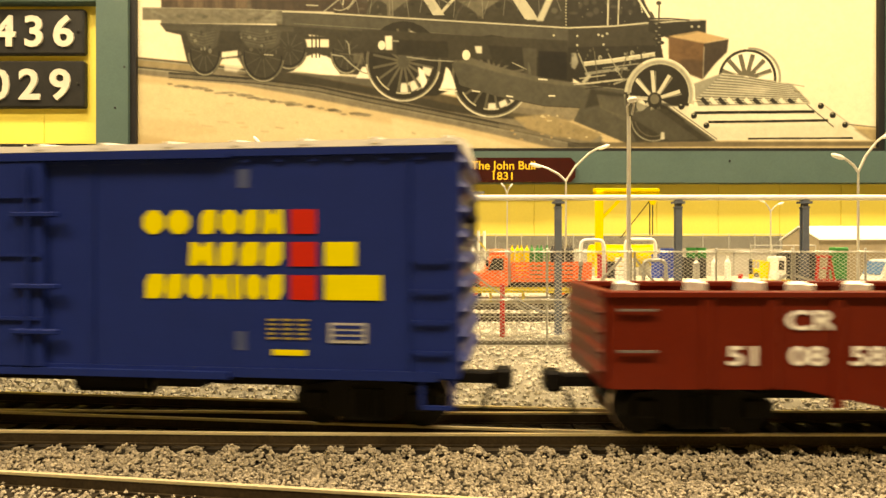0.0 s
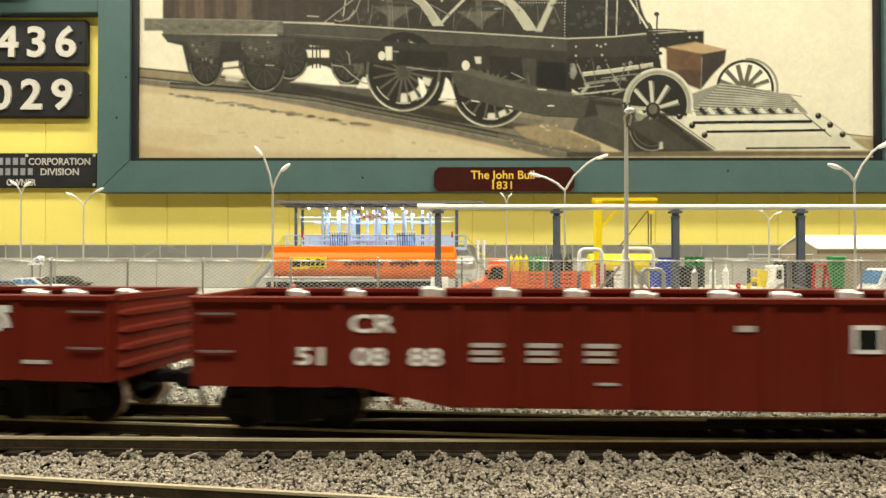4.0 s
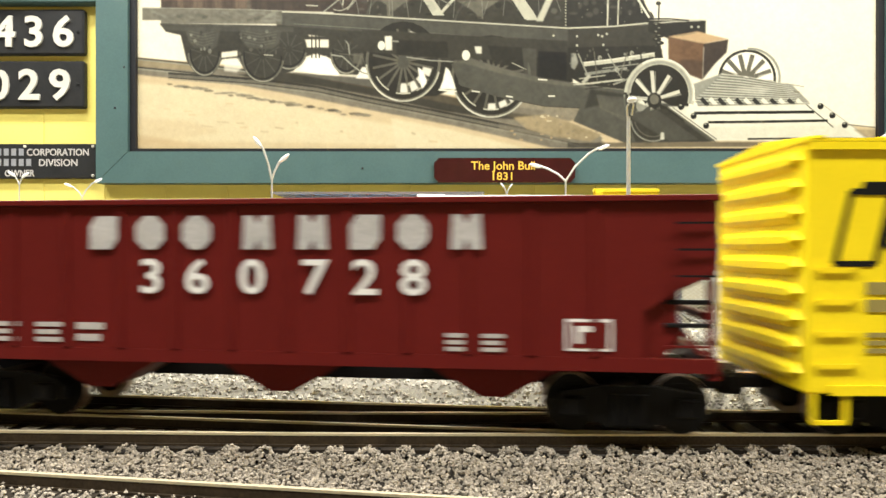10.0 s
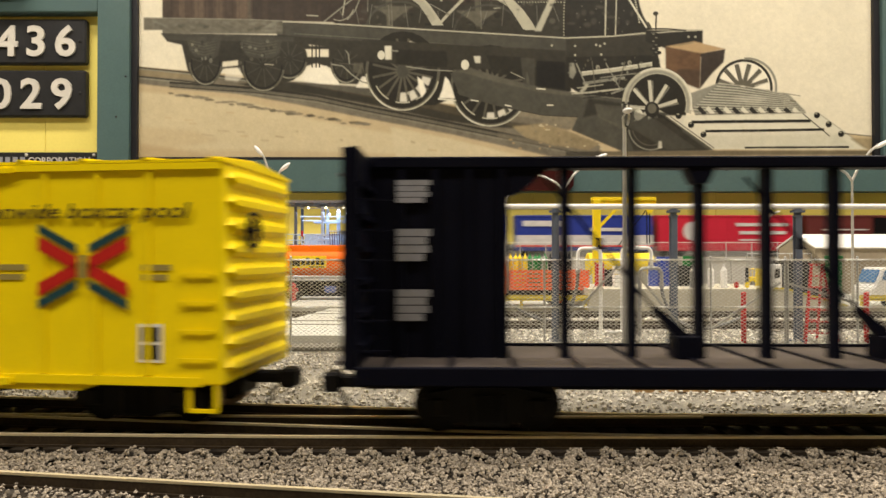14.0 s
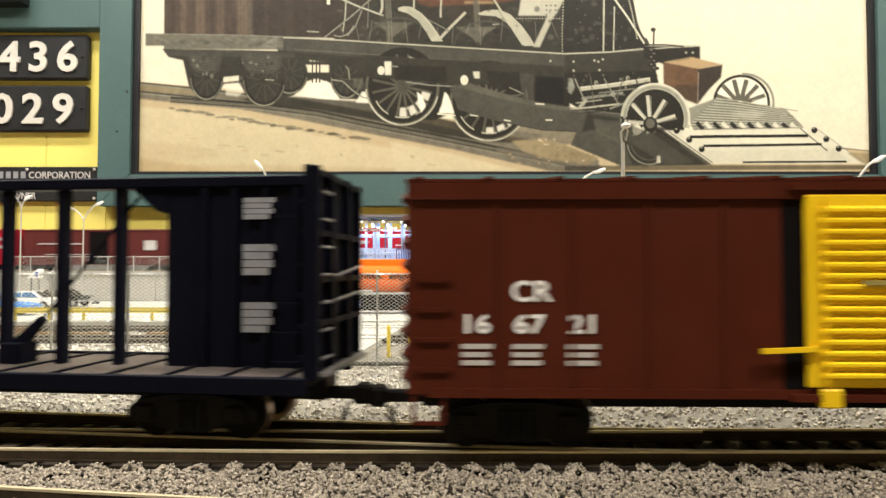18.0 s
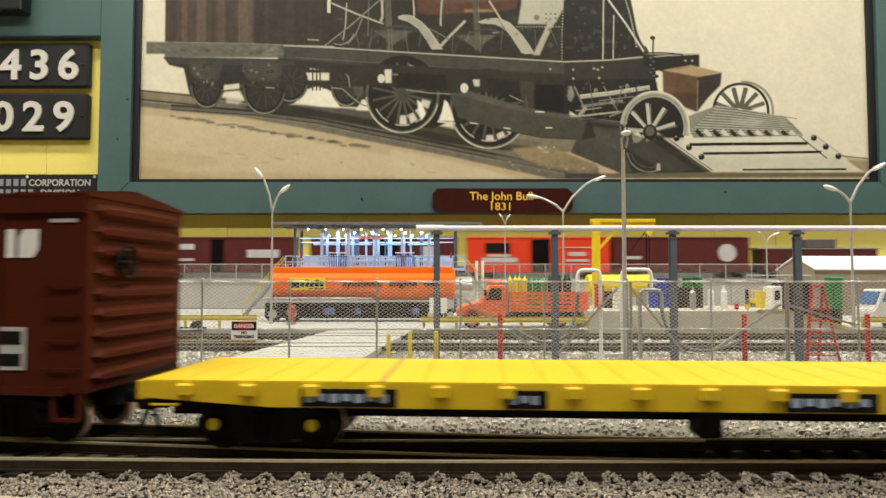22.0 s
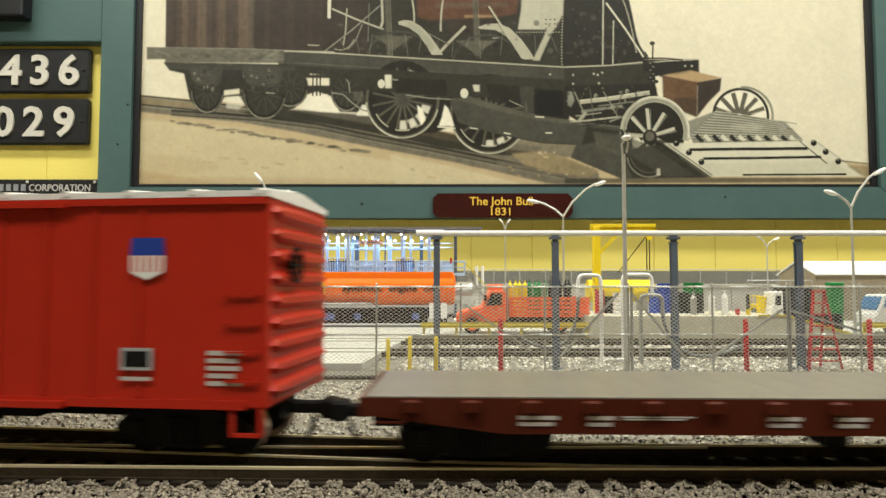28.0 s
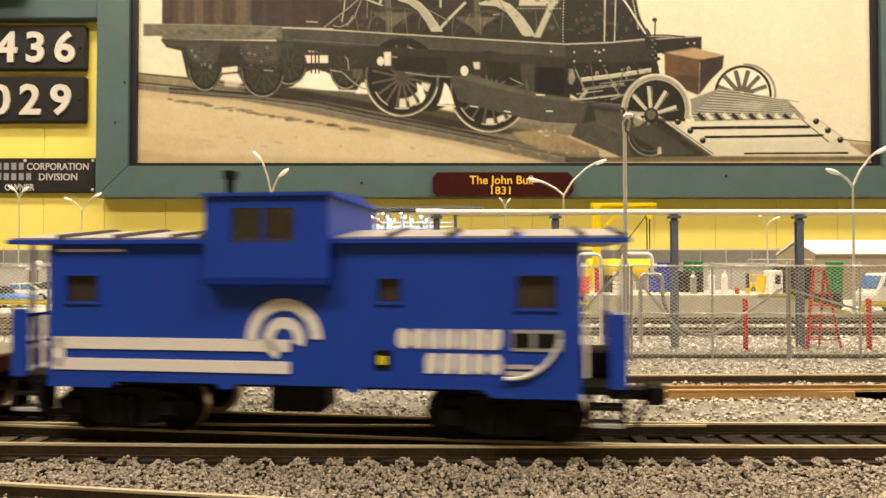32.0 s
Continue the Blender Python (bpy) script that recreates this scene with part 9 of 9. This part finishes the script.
    c = thing("centrebeam_car", "blue-black centre-beam lumber car with open posts, empty", "railway car", None, "front train")
    L, h = 259.0, 17.0
    boxed("side_sill", (-L / 2, L / 2, -h, -h + 1.4, 11.6, 15.0), P, c, bev=0.2)
    boxed("side_sill", (-L / 2, L / 2, h - 1.4, h, 11.6, 15.0), P, c, bev=0.2)
    boxed("deck", (-L / 2, L / 2, -h + 1.4, h - 1.4, 13.2, 14.4), M["sooty_deck"], c)
    boxed("centre_sill", (-L / 2, L / 2, -4, 4, 8.5, 13.2), M["under"], c)
    boxed("top_chord", (-L / 2 + 1, L / 2 - 1, -2.2, 2.2, 53.2, 55.6), P, c, bev=0.3)
    for i in range(20):
        x = -L / 2 + 6 + (L - 12) * i / 19
        boxed("deck_rib", (x - 0.5, x + 0.5, -h + 1.4, h - 1.4, 14.4, 14.8), P, c)
    for s in (-1, 1):
        bm = bmesh.new()
        box(bm, s * L / 2 - 0.8, s * L / 2 + 0.8, -h + 0.4, h - 0.4, 14.4, 55.4, bev=0.2)
        part("bulkhead", bm, P, c)
        xe = s * (L / 2 + 0.8)
        lo, hi = min(xe, xe + s * 1.6), max(xe, xe + s * 1.6)
        for yy in (-15.8, -6.2, 6.2, 15.8):
            boxed("end_post", (lo, hi, yy - 0.8, yy + 0.8, 14.4, 55.2), P, c, bev=0.2)
        for z in (15.4, 25.0, 33.5, 42.5, 54.2):
            boxed("end_rail", (lo, hi - 0.3, -15.0, 15.0, z - 0.6, z + 0.6), P, c)
        for k in range(7):
            bm = bmesh.new()
            rod(bm, (xe + s * 2.2, -15.6, 18.5 + 5.3 * k), (xe + s * 2.2, -9.4, 18.5 + 5.3 * k), 0.32, 6)
            part("ladder_rung", bm, M["pale_rung"], c)
        bm = bmesh.new()
        rod(bm, (xe + s * 2.6, -8.6, 34.0), (xe + s * 2.6, 12.0, 36.2), 0.35, 6)
        rod(bm, (xe + s * 2.6, -8.6, 29.2), (xe + s * 2.6, 12.0, 30.4), 0.35, 6)
        part("grab_rail", bm, M["pale_rung"], c)
        boxed("end_walk", (min(xe, xe + s * 3.4), max(xe, xe + s * 3.4), -15.6, 15.6, 15.2, 15.9), M["pale_rung"], c)
        for z in range(6):
            boxed("bulkhead_rib", (min(s * L / 2 - s * 0.8, s * L / 2 - s * 2.0), max(s * L / 2 - s * 0.8, s * L / 2 - s * 2.0), -h + 1, h - 1, 18 + z * 6, 19 + z * 6), P, c)
        boxed("end_web", (min(s * (L / 2 - 1), s * (L / 2 - (31.5 if s < 0 else 39.5))), max(s * (L / 2 - 1), s * (L / 2 - (31.5 if s < 0 else 39.5))), -1.2, 1.2, 14.4, 53.2), P, c)
        for k in range(4):
            xx = s * (L / 2 - 8 - k * 7.4)
            boxed("web_post", (xx - 0.7, xx + 0.7, -2.0, -1.2, 14.4, 53.2), P, c)
        xa = -122.6 if s < 0 else 109.0
        for z0, z1 in ((46.0, 50.8), (34.0, 40.8), (21.8, 28.4)):
            bars("small_print", c, M["dull_print"], -2.05, xa, xa + 7.6, z0, z1, 4, 0.12)
        coupler(c, s * L / 2, s)
        truck(c, s * (L / 2 - 26.5))
        rungs(c, [s * (L / 2 - 4)], [18 + 5.5 * k for k in range(6)], -h + 0.2, P, 5)
    n = 14
    xs = [-(L / 2 - 31.5) + 12.6 + 14.8 * k for k in range(12)]
    for i, x in enumerate(xs):
        boxed("post", (x - 1.05, x + 1.05, -1.4, 1.4, 14.4, 53.2), P, c, bev=0.2)
        if i in (2, 5, 6, 9):
            d = 1 if i > 5 else -1
            bm = bmesh.new()
            box(bm, x + d * 3.4 - 2.6, x + d * 3.4 + 2.6, -3.0, 3.0, 14.4, 19.0, bev=0.2)
            q = [(x + d * 2.0, 19.0), (x + d * 6.0, 19.0), (x + d * 10.2, 24.0), (x + d * 9.2, 24.8)]
            prism(bm, q if d > 0 else q[::-1], -1.0, 1.0)
            part("foot_gusset", bm, P, c)
            bm = bmesh.new()
            rod(bm, (x + d * 9.6, 0, 24.2), (x + d * 34.0, 0, 51.5), 0.38, 6)
            part("cable_brace", bm, P, c)
            boxed("cable_plate", (x + d * 22.0 - 0.8, x + d * 22.0 + 0.8, -0.6, 0.6, 36.6, 39.0), P, c, bev=0.2)
        if i % 5 == 2:
            bm = bmesh.new()
            prism(bm, [(x - 3.2, 53.2), (x + 3.2, 53.2), (x + 1.5, 50.0), (x - 1.5, 50.0)], -1.8, 1.8)
            part("head_gusset", bm, P, c)
    for xe, d in ((-(L / 2 - 31.5), 1), (L / 2 - 39.5, -1)):
        bm = bmesh.new()
        q = [(xe, 53.2), (xe, 47.5), (xe + d * 3.0, 48.4), (xe + d * 9.0, 53.2)]
        prism(bm, q if d > 0 else q[::-1], -1.4, 1.4)
        part("head_gusset", bm, P, c)
    ride(c, -1.0959, (L / 2 - 26.5) * MM, 0.930)


def brown_boxcar():
    W = M["white_ink"]
    c = boxcar("dark brown boxcar with a yellow ribbed door and white lettering", M["brown"], L=178, z0=12.6, z1=51.6, fascia=1.8, ribs=[-72, -58, -44, -30, 30, 40, 50, 60, 70], rib_w=0.45, rib_d=0.3,
               door=(-15.4, 20.6), door_mat=M["door_yellow"], rise=2.2, trucks=68, gap=(-19.4, -15.4))
    l, r, y = -88.6, 88.6, -17.25
    lettering("reporting_mark", "CR", 3.8, W, c, l + 22.8, y, 29.7, depth=0.15, squeeze=1.1, bold=0.12)
    for ch, d in (("16", 12.4), ("67", 22.4), ("21", 32.6)):
        lettering("car_number", ch, 3.4, W, c, l + d, y, 24.0, depth=0.15, squeeze=1.25, bold=0.12)
    for d in (9.8, 19.2, 29.4):
        bars("small_print", c, M["print_ink"], y, l + d, l + d + 5.9, 17.6, 22.0, 3)
    bm = bmesh.new()
    bar(bm, (-24, y - 1.5, 21), (-14, y - 1.5, 21.4), 0.8, 0.9)
    part("door_latch", bm, M["door_yellow"], c)
    for x in (-11.4, 15.6):
        boxed("door_roller", (x - 1.9, x + 1.9, y - 1.5, y + 0.1, 11.0, 14.4), M["door_yellow"], c, bev=0.3)
    # ring, strokes and blocks for the name
    glyphs("lettering", c, W, y - 0.0, 39.2, 44.8, [(r - 66.8, r - 61.4), (r - 58.0, r - 50.4), (r - 47.8, r - 41.2), (r - 38.0, r - 31.4), (r - 28.6, r - 21.4), (r - 17.6, r - 15.6), (r - 14.8, r - 10.4)], "oohohie")
    swirl(c, r - 35.4, 31.2, 7.2, r - 55.6, y, W)
    blocks("data_plate", c, M["faded_ink"], y, [(r - 20.2, r - 12.6, 17.2, 25.6)])
    blocks("data_plate_face", c, M["black_ink"], y - 0.15, [(r - 19.3, r - 13.5, 18.0, 20.4), (r - 19.3, r - 13.5, 22.2, 24.8)], 0.06)
    bars("small_print", c, M["dull_print"], y, r - 29.4, r - 23.2, 17.0, 25.6, 6)
    bars("small_print", c, W, y, r - 8, r - 2, 45.6, 46.8, 1)
    bars("door_marking", c, M["olive_ink"], y - 2.0, -6, 8, 32, 33.5, 1)
    ride(c, -1.3200, 0.069, 0.964)


def red_boxcar():
    W = M["white_ink"]
    c = boxcar("bright red boxcar with a white roof and ribbed door", M["red"], L=178, z0=12.0, z1=51.8, roof=M["snow_roof"], ribs=[-70, -59, -48, -36, 33, 43, 53, 63], rib_w=0.5, rib_d=0.35,
               door=(-17, 17), rise=2.4, trucks=70, edge=0.75)
    l, r, y = -89.0, 89.0, -17.25
    boxed("gap_strip", (-21.4, -20.2, -17.9, -17.1, 13, 49), M["red"], c)
    for ch, d in (("M", 15.6), ("P", 25.0)):
        lettering("reporting_mark", ch, 3.5, W, c, l + d, y, 25.4, depth=0.15, squeeze=1.3, bold=0.12)
    for ch, d in (("36", 14.6), ("72", 24.2), ("80", 34.4)):
        lettering("car_number", ch, 3.6, W, c, l + d, y, 20.0, depth=0.15, squeeze=1.25, bold=0.12)
    for d in (12.5, 22.0, 31.5):
        bars("small_print", c, W, y, l + d, l + d + 4.8, 14.4, 17.6, 2)
    blocks("data_plate", c, W, y, [(l + 62.4, l + 66.9, 20.4, 24.2)])
    bars("small_print", c, M["grey_ink"], y, l + 39, l + 42, 21, 23.4, 1)
    bars("door_marking", c, W, y - 2.0, -4, 8, 28, 29, 1)
    bars("door_marking", c, W, y - 2.0, -9, -4, 19, 20.6, 2)
    bars("door_marking", c, W, y - 2.0, 9, 14, 18.6, 20.4, 2)
    # shield: blue head over a striped body
    sx = l + 153.4
    bm = bmesh.new()
    prism(bm, [(sx - 3.2, 43.8), (sx + 3.2, 43.8), (sx + 3.5, 40.4), (sx - 3.5, 40.4)], y - 0.50, y)
    part("shield_head", bm, M["blue_ink"], c)
    bm = bmesh.new()
    prism(bm, [(sx - 3.5, 40.4), (sx + 3.5, 40.4), (sx + 3.4, 37.2), (sx, 35.8), (sx - 3.4, 37.2)], y - 0.50, y)
    part("shield_field", bm, W, c)
    blocks("shield_stripe", c, M["red_ink"], y - 0.50, [(sx - 2.9 + 1.35 * k, sx - 2.4 + 1.35 * k, 37.3, 40.3) for k in range(5)], 0.05)
    blocks("data_plate", c, M["grey_ink"], y - 0.36, [(l + 148.4, l + 155.0, 18.8, 23.0)])
    blocks("data_plate_face", c, M["black_ink"], y - 0.51, [(l + 149.2, l + 154.2, 19.5, 22.4)], 0.06)
    bars("small_print", c, W, y - 0.36, l + 148.4, l + 154.8, 16.4, 17.6, 1)
    bars("small_print", c, W, y, r - 12, r - 5, 15.6, 22.6, 5)
    ride(c, -1.7152, 0.070, 0.968)


def flatcar(label, paint, deck, L, z0, z1, s0, yellow):
    c = thing("flat_car", label, "railway car", None, "front train")
    h = 17.0
    for s in (-1, 1):
        bm = bmesh.new()
        a, b = L / 2, L / 2 - 26
        prism(bm, [(-a, z1), (a, z1), (a, z1 - 3.0), (b, z0), (-b, z0), (-a, z1 - 3.0)], s * h, s * (h - 1.2))
        part("side_sill", bm, paint, c)
    boxed("deck", (-L / 2 + 0.05, L / 2 - 0.05, -h + 1.2, h - 1.2, z1 - 1.2, z1 - 0.1), deck, c)
    n = int(L / 8)
    bm = bmesh.new()
    w = (L - 0.4) / n
    gap = 0.12 if yellow else 0.03
    box(bm, gap, w - gap, -h + 0.1, h - 0.1, z1 - 0.1, z1 + 0.25)
    me = mesh_of("deck_board", bm, deck)
    for i in range(n):
        ob = new("deck_board", me)
        ob.parent = c
        ob.matrix_basis = pose((-L / 2 + 0.2 + i * w) * MM, 0, 0)
    for i in range(16):
        x = -L / 2 + 9 + (L - 18) * i / 15
        bm = bmesh.new()
        box(bm, x - 1.5, x + 1.5, -h - 1.1, -h + 0.1, z1 - 2.6, z1 - 0.3, bev=0.3)
        part("stake_pocket", bm, paint, c)
    for s in (-1, 1):
        boxed("end_sill", (s * L / 2 - 0.9, s * L / 2 + 0.9, -h + 0.2, h - 0.2, z1 - 3.4, z1), paint, c)
        coupler(c, s * L / 2, s)
        truck(c, s * (L / 2 - (23.6 if yellow else 21)), M["yellow_ink"] if yellow else None)
        rungs(c, [s * (L / 2 - 5)], [z1 - 4.2], -h, paint, 5)
    boxed("centre_sill", (-L / 2, L / 2, -4, 4, 7.0, z1 - 1.2), M["under"], c)
    bm = bmesh.new()
    box(bm, *((5.8, 10.6) if yellow else (-5.5, -1.0)), -13, -6, 5.5, z0 + 0.5, bev=0.4)
    part("brake_tank", bm, M["under"], c)
    y = -h - 0.02
    if yellow:
        for a, b in ((-72, -53), (-32, -24), (20.4, 37.2), (87.2, 92.7)):
            blocks("stencil_patch", c, M["black_ink"], y, [(a, b, z0 + 0.2, z1 - 1.1)])
            n = max(2, int((b - a) / 2.6))
            blocks("stencil_print", c, M["print_blue"], y - 0.15, [(a + 1 + (b - a - 2) * k / n, a + 0.2 + (b - a - 2) * (k + 1) / n, z0 + 1.0 + 0.3 * (k % 2), z1 - 2.0) for k in range(n)], 0.06)
        for x in (-56, 60):
            boxed("deck_seam", (x - 0.45, x + 0.45, -h + 0.1, h - 0.1, z1 + 0.2, z1 + 0.34), M["olive_ink"], c)
    else:
        lo, hi = z0 + 1.0, z1 - 2.6
        for a, b in ((-63.6, -56.4), (-51, -46), (-44.5, -31.5), (-18, -12), (-5.7, 0), (5, 11), (40, 43.5), (50, 53.5)):
            bars("small_print", c, M["white_ink"], y, a, b, lo + (1.4 if b - a > 10 else 0), hi - 0.4, 2)
        swirl(c, 19.3, z0 + 2.6, 2.2, 15.2, y, M["white_ink"])
    ride(c, s0, (L / 2 - (23.6 if yellow else 21)) * MM, 0.948 if yellow else 0.955)


def caboose():
    W, B = M["white_ink"], M["cab_blue"]
    c = thing("caboose", "bright blue caboose with a cupola and white lettering", "railway car", None, "front train")
    L, h = 104.0, 16.2
    # side wall with real window openings, built from strips
    wins = [(-48.2, -41.5, 27.6, 32.6), (14.8, 18.9, 28.0, 32.2), (40.5, 47.6, 27.0, 32.8)]
    for s in (-1, 1):
        y0, y1 = (-h, -h + 1.0) if s < 0 else (h - 1.0, h)
        bm = bmesh.new()
        pierced(bm, -L / 2, L / 2, 13.2, 38.9, y0, y1, wins)
        part("side_wall", bm, B, c)
        for a, b, za, zb in wins:
            yy = y0 + 0.6 if s < 0 else y1 - 0.6
            pn = boxed("window_pane", (a, b, yy - 0.1, yy + 0.1, za, zb), M["cab_glass"], c)
            bm = bmesh.new()
            o = -h - 0.25 if s < 0 else h + 0.0
            for q in ((a - 0.5, b + 0.5, za - 0.5, za), (a - 0.5, b + 0.5, zb, zb + 0.5), (a - 0.5, a, za, zb), (b, b + 0.5, za, zb)):
                box(bm, q[0], q[1], o, o + 0.25, q[2], q[3])
            part("window_frame", bm, B, pn)
    for s in (-1, 1):
        boxed("end_wall", (s * L / 2 - 0.5 * s - 0.5, s * L / 2 - 0.5 * s + 0.5, -h + 1.0, h - 1.0, 13.2, 38.9), B, c)
        boxed("end_door", (s * L / 2 - 0.2, s * L / 2 + 0.2, -4.5, 4.5, 14, 34), B, c)
    boxed("floor_pan", (-L / 2 - 8.5, L / 2 + 8.5, -h + 1.0, h - 1.0, 11.8, 13.2), M["under"], c)
    bm = bmesh.new()
    prism(bm, [(-L / 2, 13.3), (-L / 2, 11.2), (-39, 11.2), (-38, 12.4), (-17, 12.4), (-16, 11.4), (-14, 11.4), (-13, 12.4), (8, 12.4), (9, 11.4), (11, 11.4), (12, 12.4), (34, 12.4), (36, 11.0), (L / 2, 11.0), (L / 2, 13.3)], -h, -h + 0.8)
    part("side_skirt", bm, B, c)
    # roof with walk panels
    bm = bmesh.new()
    prism(bm, [(-h - 1.0, 38.7), (-h - 1.0, 39.5), (0, 41.4), (h + 1.0, 39.5), (h + 1.0, 38.7)], -60.6, 60.6, "x")
    rf = part("roof", bm, B, c)
    for a in (-54.5, -42.5, -30.5, -23.5, 12, 23, 35, 47, 55.5):
        w = 5.4 if a not in (-23.5, 55.5) else 4.0
        bm = bmesh.new()
        prism(bm, [(-h - 0.6, 39.5), (-h - 0.6, 39.9), (0, 41.9), (h + 0.6, 39.9), (h + 0.6, 39.5)], a - w, a + w, "x")
        pn = part("roof_panel", bm, M["roof_panel"], rf, "worn silver-grey roof panel")
        # dark strip at the panel's edge stands for the shadow at its hinge
        bm = bmesh.new()
        prism(bm, [(-h - 0.7, 39.6), (-h - 0.7, 40.5), (0, 42.4), (h + 0.7, 40.5), (h + 0.7, 39.6)], a + w - 0.9, a + w + 0.2, "x")
        part("hinge_shade_strip", bm, M["roof_walk"], pn)
    # cupola, wider than the body
    hc = h + 2.2
    ca, cb = -18.4, 5.8
    for s in (-1, 1):
        bm = bmesh.new()
        y0, y1 = (-hc, -hc + 1.0) if s < 0 else (hc - 1.0, hc)
        wa, wb, za, zb = -13.2, -0.8, 38.8, 45.2 if s < 0 else 46.8
        pierced(bm, ca, cb, 31.2, 47.4, y0, y1, [(wa, wb, za, zb)])
        part("cupola_side", bm, B, c)
        yy = y0 + 0.5 if s < 0 else y1 - 0.5
        for a, b in ((wa, -7.2), (-6.8, wb)):
            boxed("cupola_pane", (a, b, yy - 0.1, yy + 0.1, za, zb), M["pane"], c)
        boxed("cupola_mullion", (-7.2, -6.8, y0, y1, za, zb), B, c)
        bm = bmesh.new()
        prism(bm, [(s * hc, 31.2), (s * hc, 32.4), (s * h, 32.0), (s * h, 30.4)], ca, cb, "x")
        part("cupola_foot", bm, B, c)
    boxed("cupola_end", (ca, ca + 1, -hc + 1, hc - 1, 39.5, 47.4), B, c)
    boxed("cupola_end", (cb - 1, cb, -hc + 1, hc - 1, 39.5, 47.4), B, c)
    bm = bmesh.new()
    prism(bm, [(-hc - 0.5, 47.4), (-hc - 0.5, 48.0), (0, 49.2), (hc + 0.5, 48.0), (hc + 0.5, 47.4)], ca - 0.8, cb + 0.8, "x")
    part("cupola_roof", bm, B, c)
    boxed("cupola_walk", (ca + 4, cb - 4, -5, 5, 48.9, 49.6), M["under"], c)
    bm = bmesh.new()
    rod(bm, (-17.8, -9, 47.6), (-17.8, -9, 51.8), 0.9, 8)
    rod(bm, (-17.8, -9, 51.8), (-17.8, -9, 53.4), 1.5, 8)
    part("chimney", bm, M["under"], c)
    # end platforms
    for s in (-1, 1):
        x = s * (L / 2 + 8.0)
        bm = bmesh.new()
        for k in (-14.5, -9, -4, 4, 9, 14.5):
            bar(bm, (x, k, 13.2), (x, k, 24.5), 0.6, 0.6)
        bar(bm, (x, -15, 24.5), (x, 15, 24.5), 0.7, 0.7)
        bar(bm, (x, -15, 19), (x, 15, 19), 0.6, 0.6)
        part("end_railing", bm, B, c)
        for k in (-11, 11):
            bm = bmesh.new()
            bar(bm, (x, k, 13.2), (x, k, 38.8), 0.7, 0.7)
            part("roof_post", bm, M["grey_ink"], c)
        boxed("corner_panel", (min(x, x - s * 3.0), max(x, x - s * 3.0), -h, -h + 0.7, 13.0, 26.0), B, c)
        bm = bmesh.new()
        path_tube(bm, [(s * (L / 2 + 0.8), -h - 0.3, 15), (s * (L / 2 + 0.8), -h - 0.6, 25)], 0.35, 6)
        part("grab_iron", bm, W, c)
        for z in (6.6, 9.6):
            boxed("step_tread", (min(s * (L / 2 + 1.5), s * (L / 2 + 7.5)), max(s * (L / 2 + 1.5), s * (L / 2 + 7.5)), -h - 0.2, -h + 4, z - 0.3, z + 0.3), M["grey_ink"] if z < 8 else M["under"], c)
        for e in (1.5, 7.5):
            boxed("step_side", (s * (L / 2 + e) - 0.3, s * (L / 2 + e) + 0.3, -h - 0.2, -h + 4, 6.3, 12.0), M["under"], c)
        bm = bmesh.new()
        box(bm, s * (L / 2 + 4) - 3.5, s * (L / 2 + 4) + 3.5, -6, 2, 13.3, 18.5, bev=0.5)
        part("platform_box", bm, M["under"], c)
        coupler(c, s * (L / 2 + 8.5), s)
        truck(c, s * 38.2)
    bm = bmesh.new()
    box(bm, -7.5, 3.5, -13, -5, 6.8, 12.2, bev=0.4)
    part("battery_box", bm, M["under"], c)
    y = -h - 0.02
    swirl(c, -3.4, 21.0, 7.5, -51.0, y, W)
    blocks("emblem_band", c, W, y - 0.0, [(-51, -48.4, 15.2, 20.8)])
    glyphs("lettering", c, W, y, 19.6, 23.2, [(18.3 + 2.82 * k, 20.8 + 2.82 * k) for k in range(7)], "oohohie")
    glyphs("car_number", c, W, y, 15.2, 18.8, [(23.6 + 2.9 * k, 26.1 + 2.9 * k) for k in range(5)], "eeioo")
    blocks("data_plate", c, M["grey_ink"], y, [(39.4, 48.6, 19.4, 23.2)])
    blocks("data_plate_face", c, M["black_ink"], y - 0.15, [(39.8, 43.0, 20.0, 22.6), (43.8, 47.6, 20.0, 22.6)], 0.06)
    bars("small_print", c, W, y, 38.4, 44, 14.6, 17.0, 2)
    bm = bmesh.new()
    path_tube(bm, [(39 + 9.5 * math.cos(radians(q)), y - 0.3, 24 + 9.5 * math.sin(radians(q))) for q in range(-95, -10, 10)], 0.35, 6)
    part("curved_grab", bm, W, c)
    blocks("marker_plate", c, M["black_ink"], y, [(14.0, 17.2, 15.8, 19.2)])
    blocks("marker_light", c, M["yellow_ink"], y - 0.15, [(14.8, 16.4, 16.6, 18.2)], 0.1)
    blocks("end_stripe", c, W, y, [(-50, -36, 37.2, 37.7)])
    ride(c, -2.0678, 0.0382, 0.977)


front_cars()

motions()
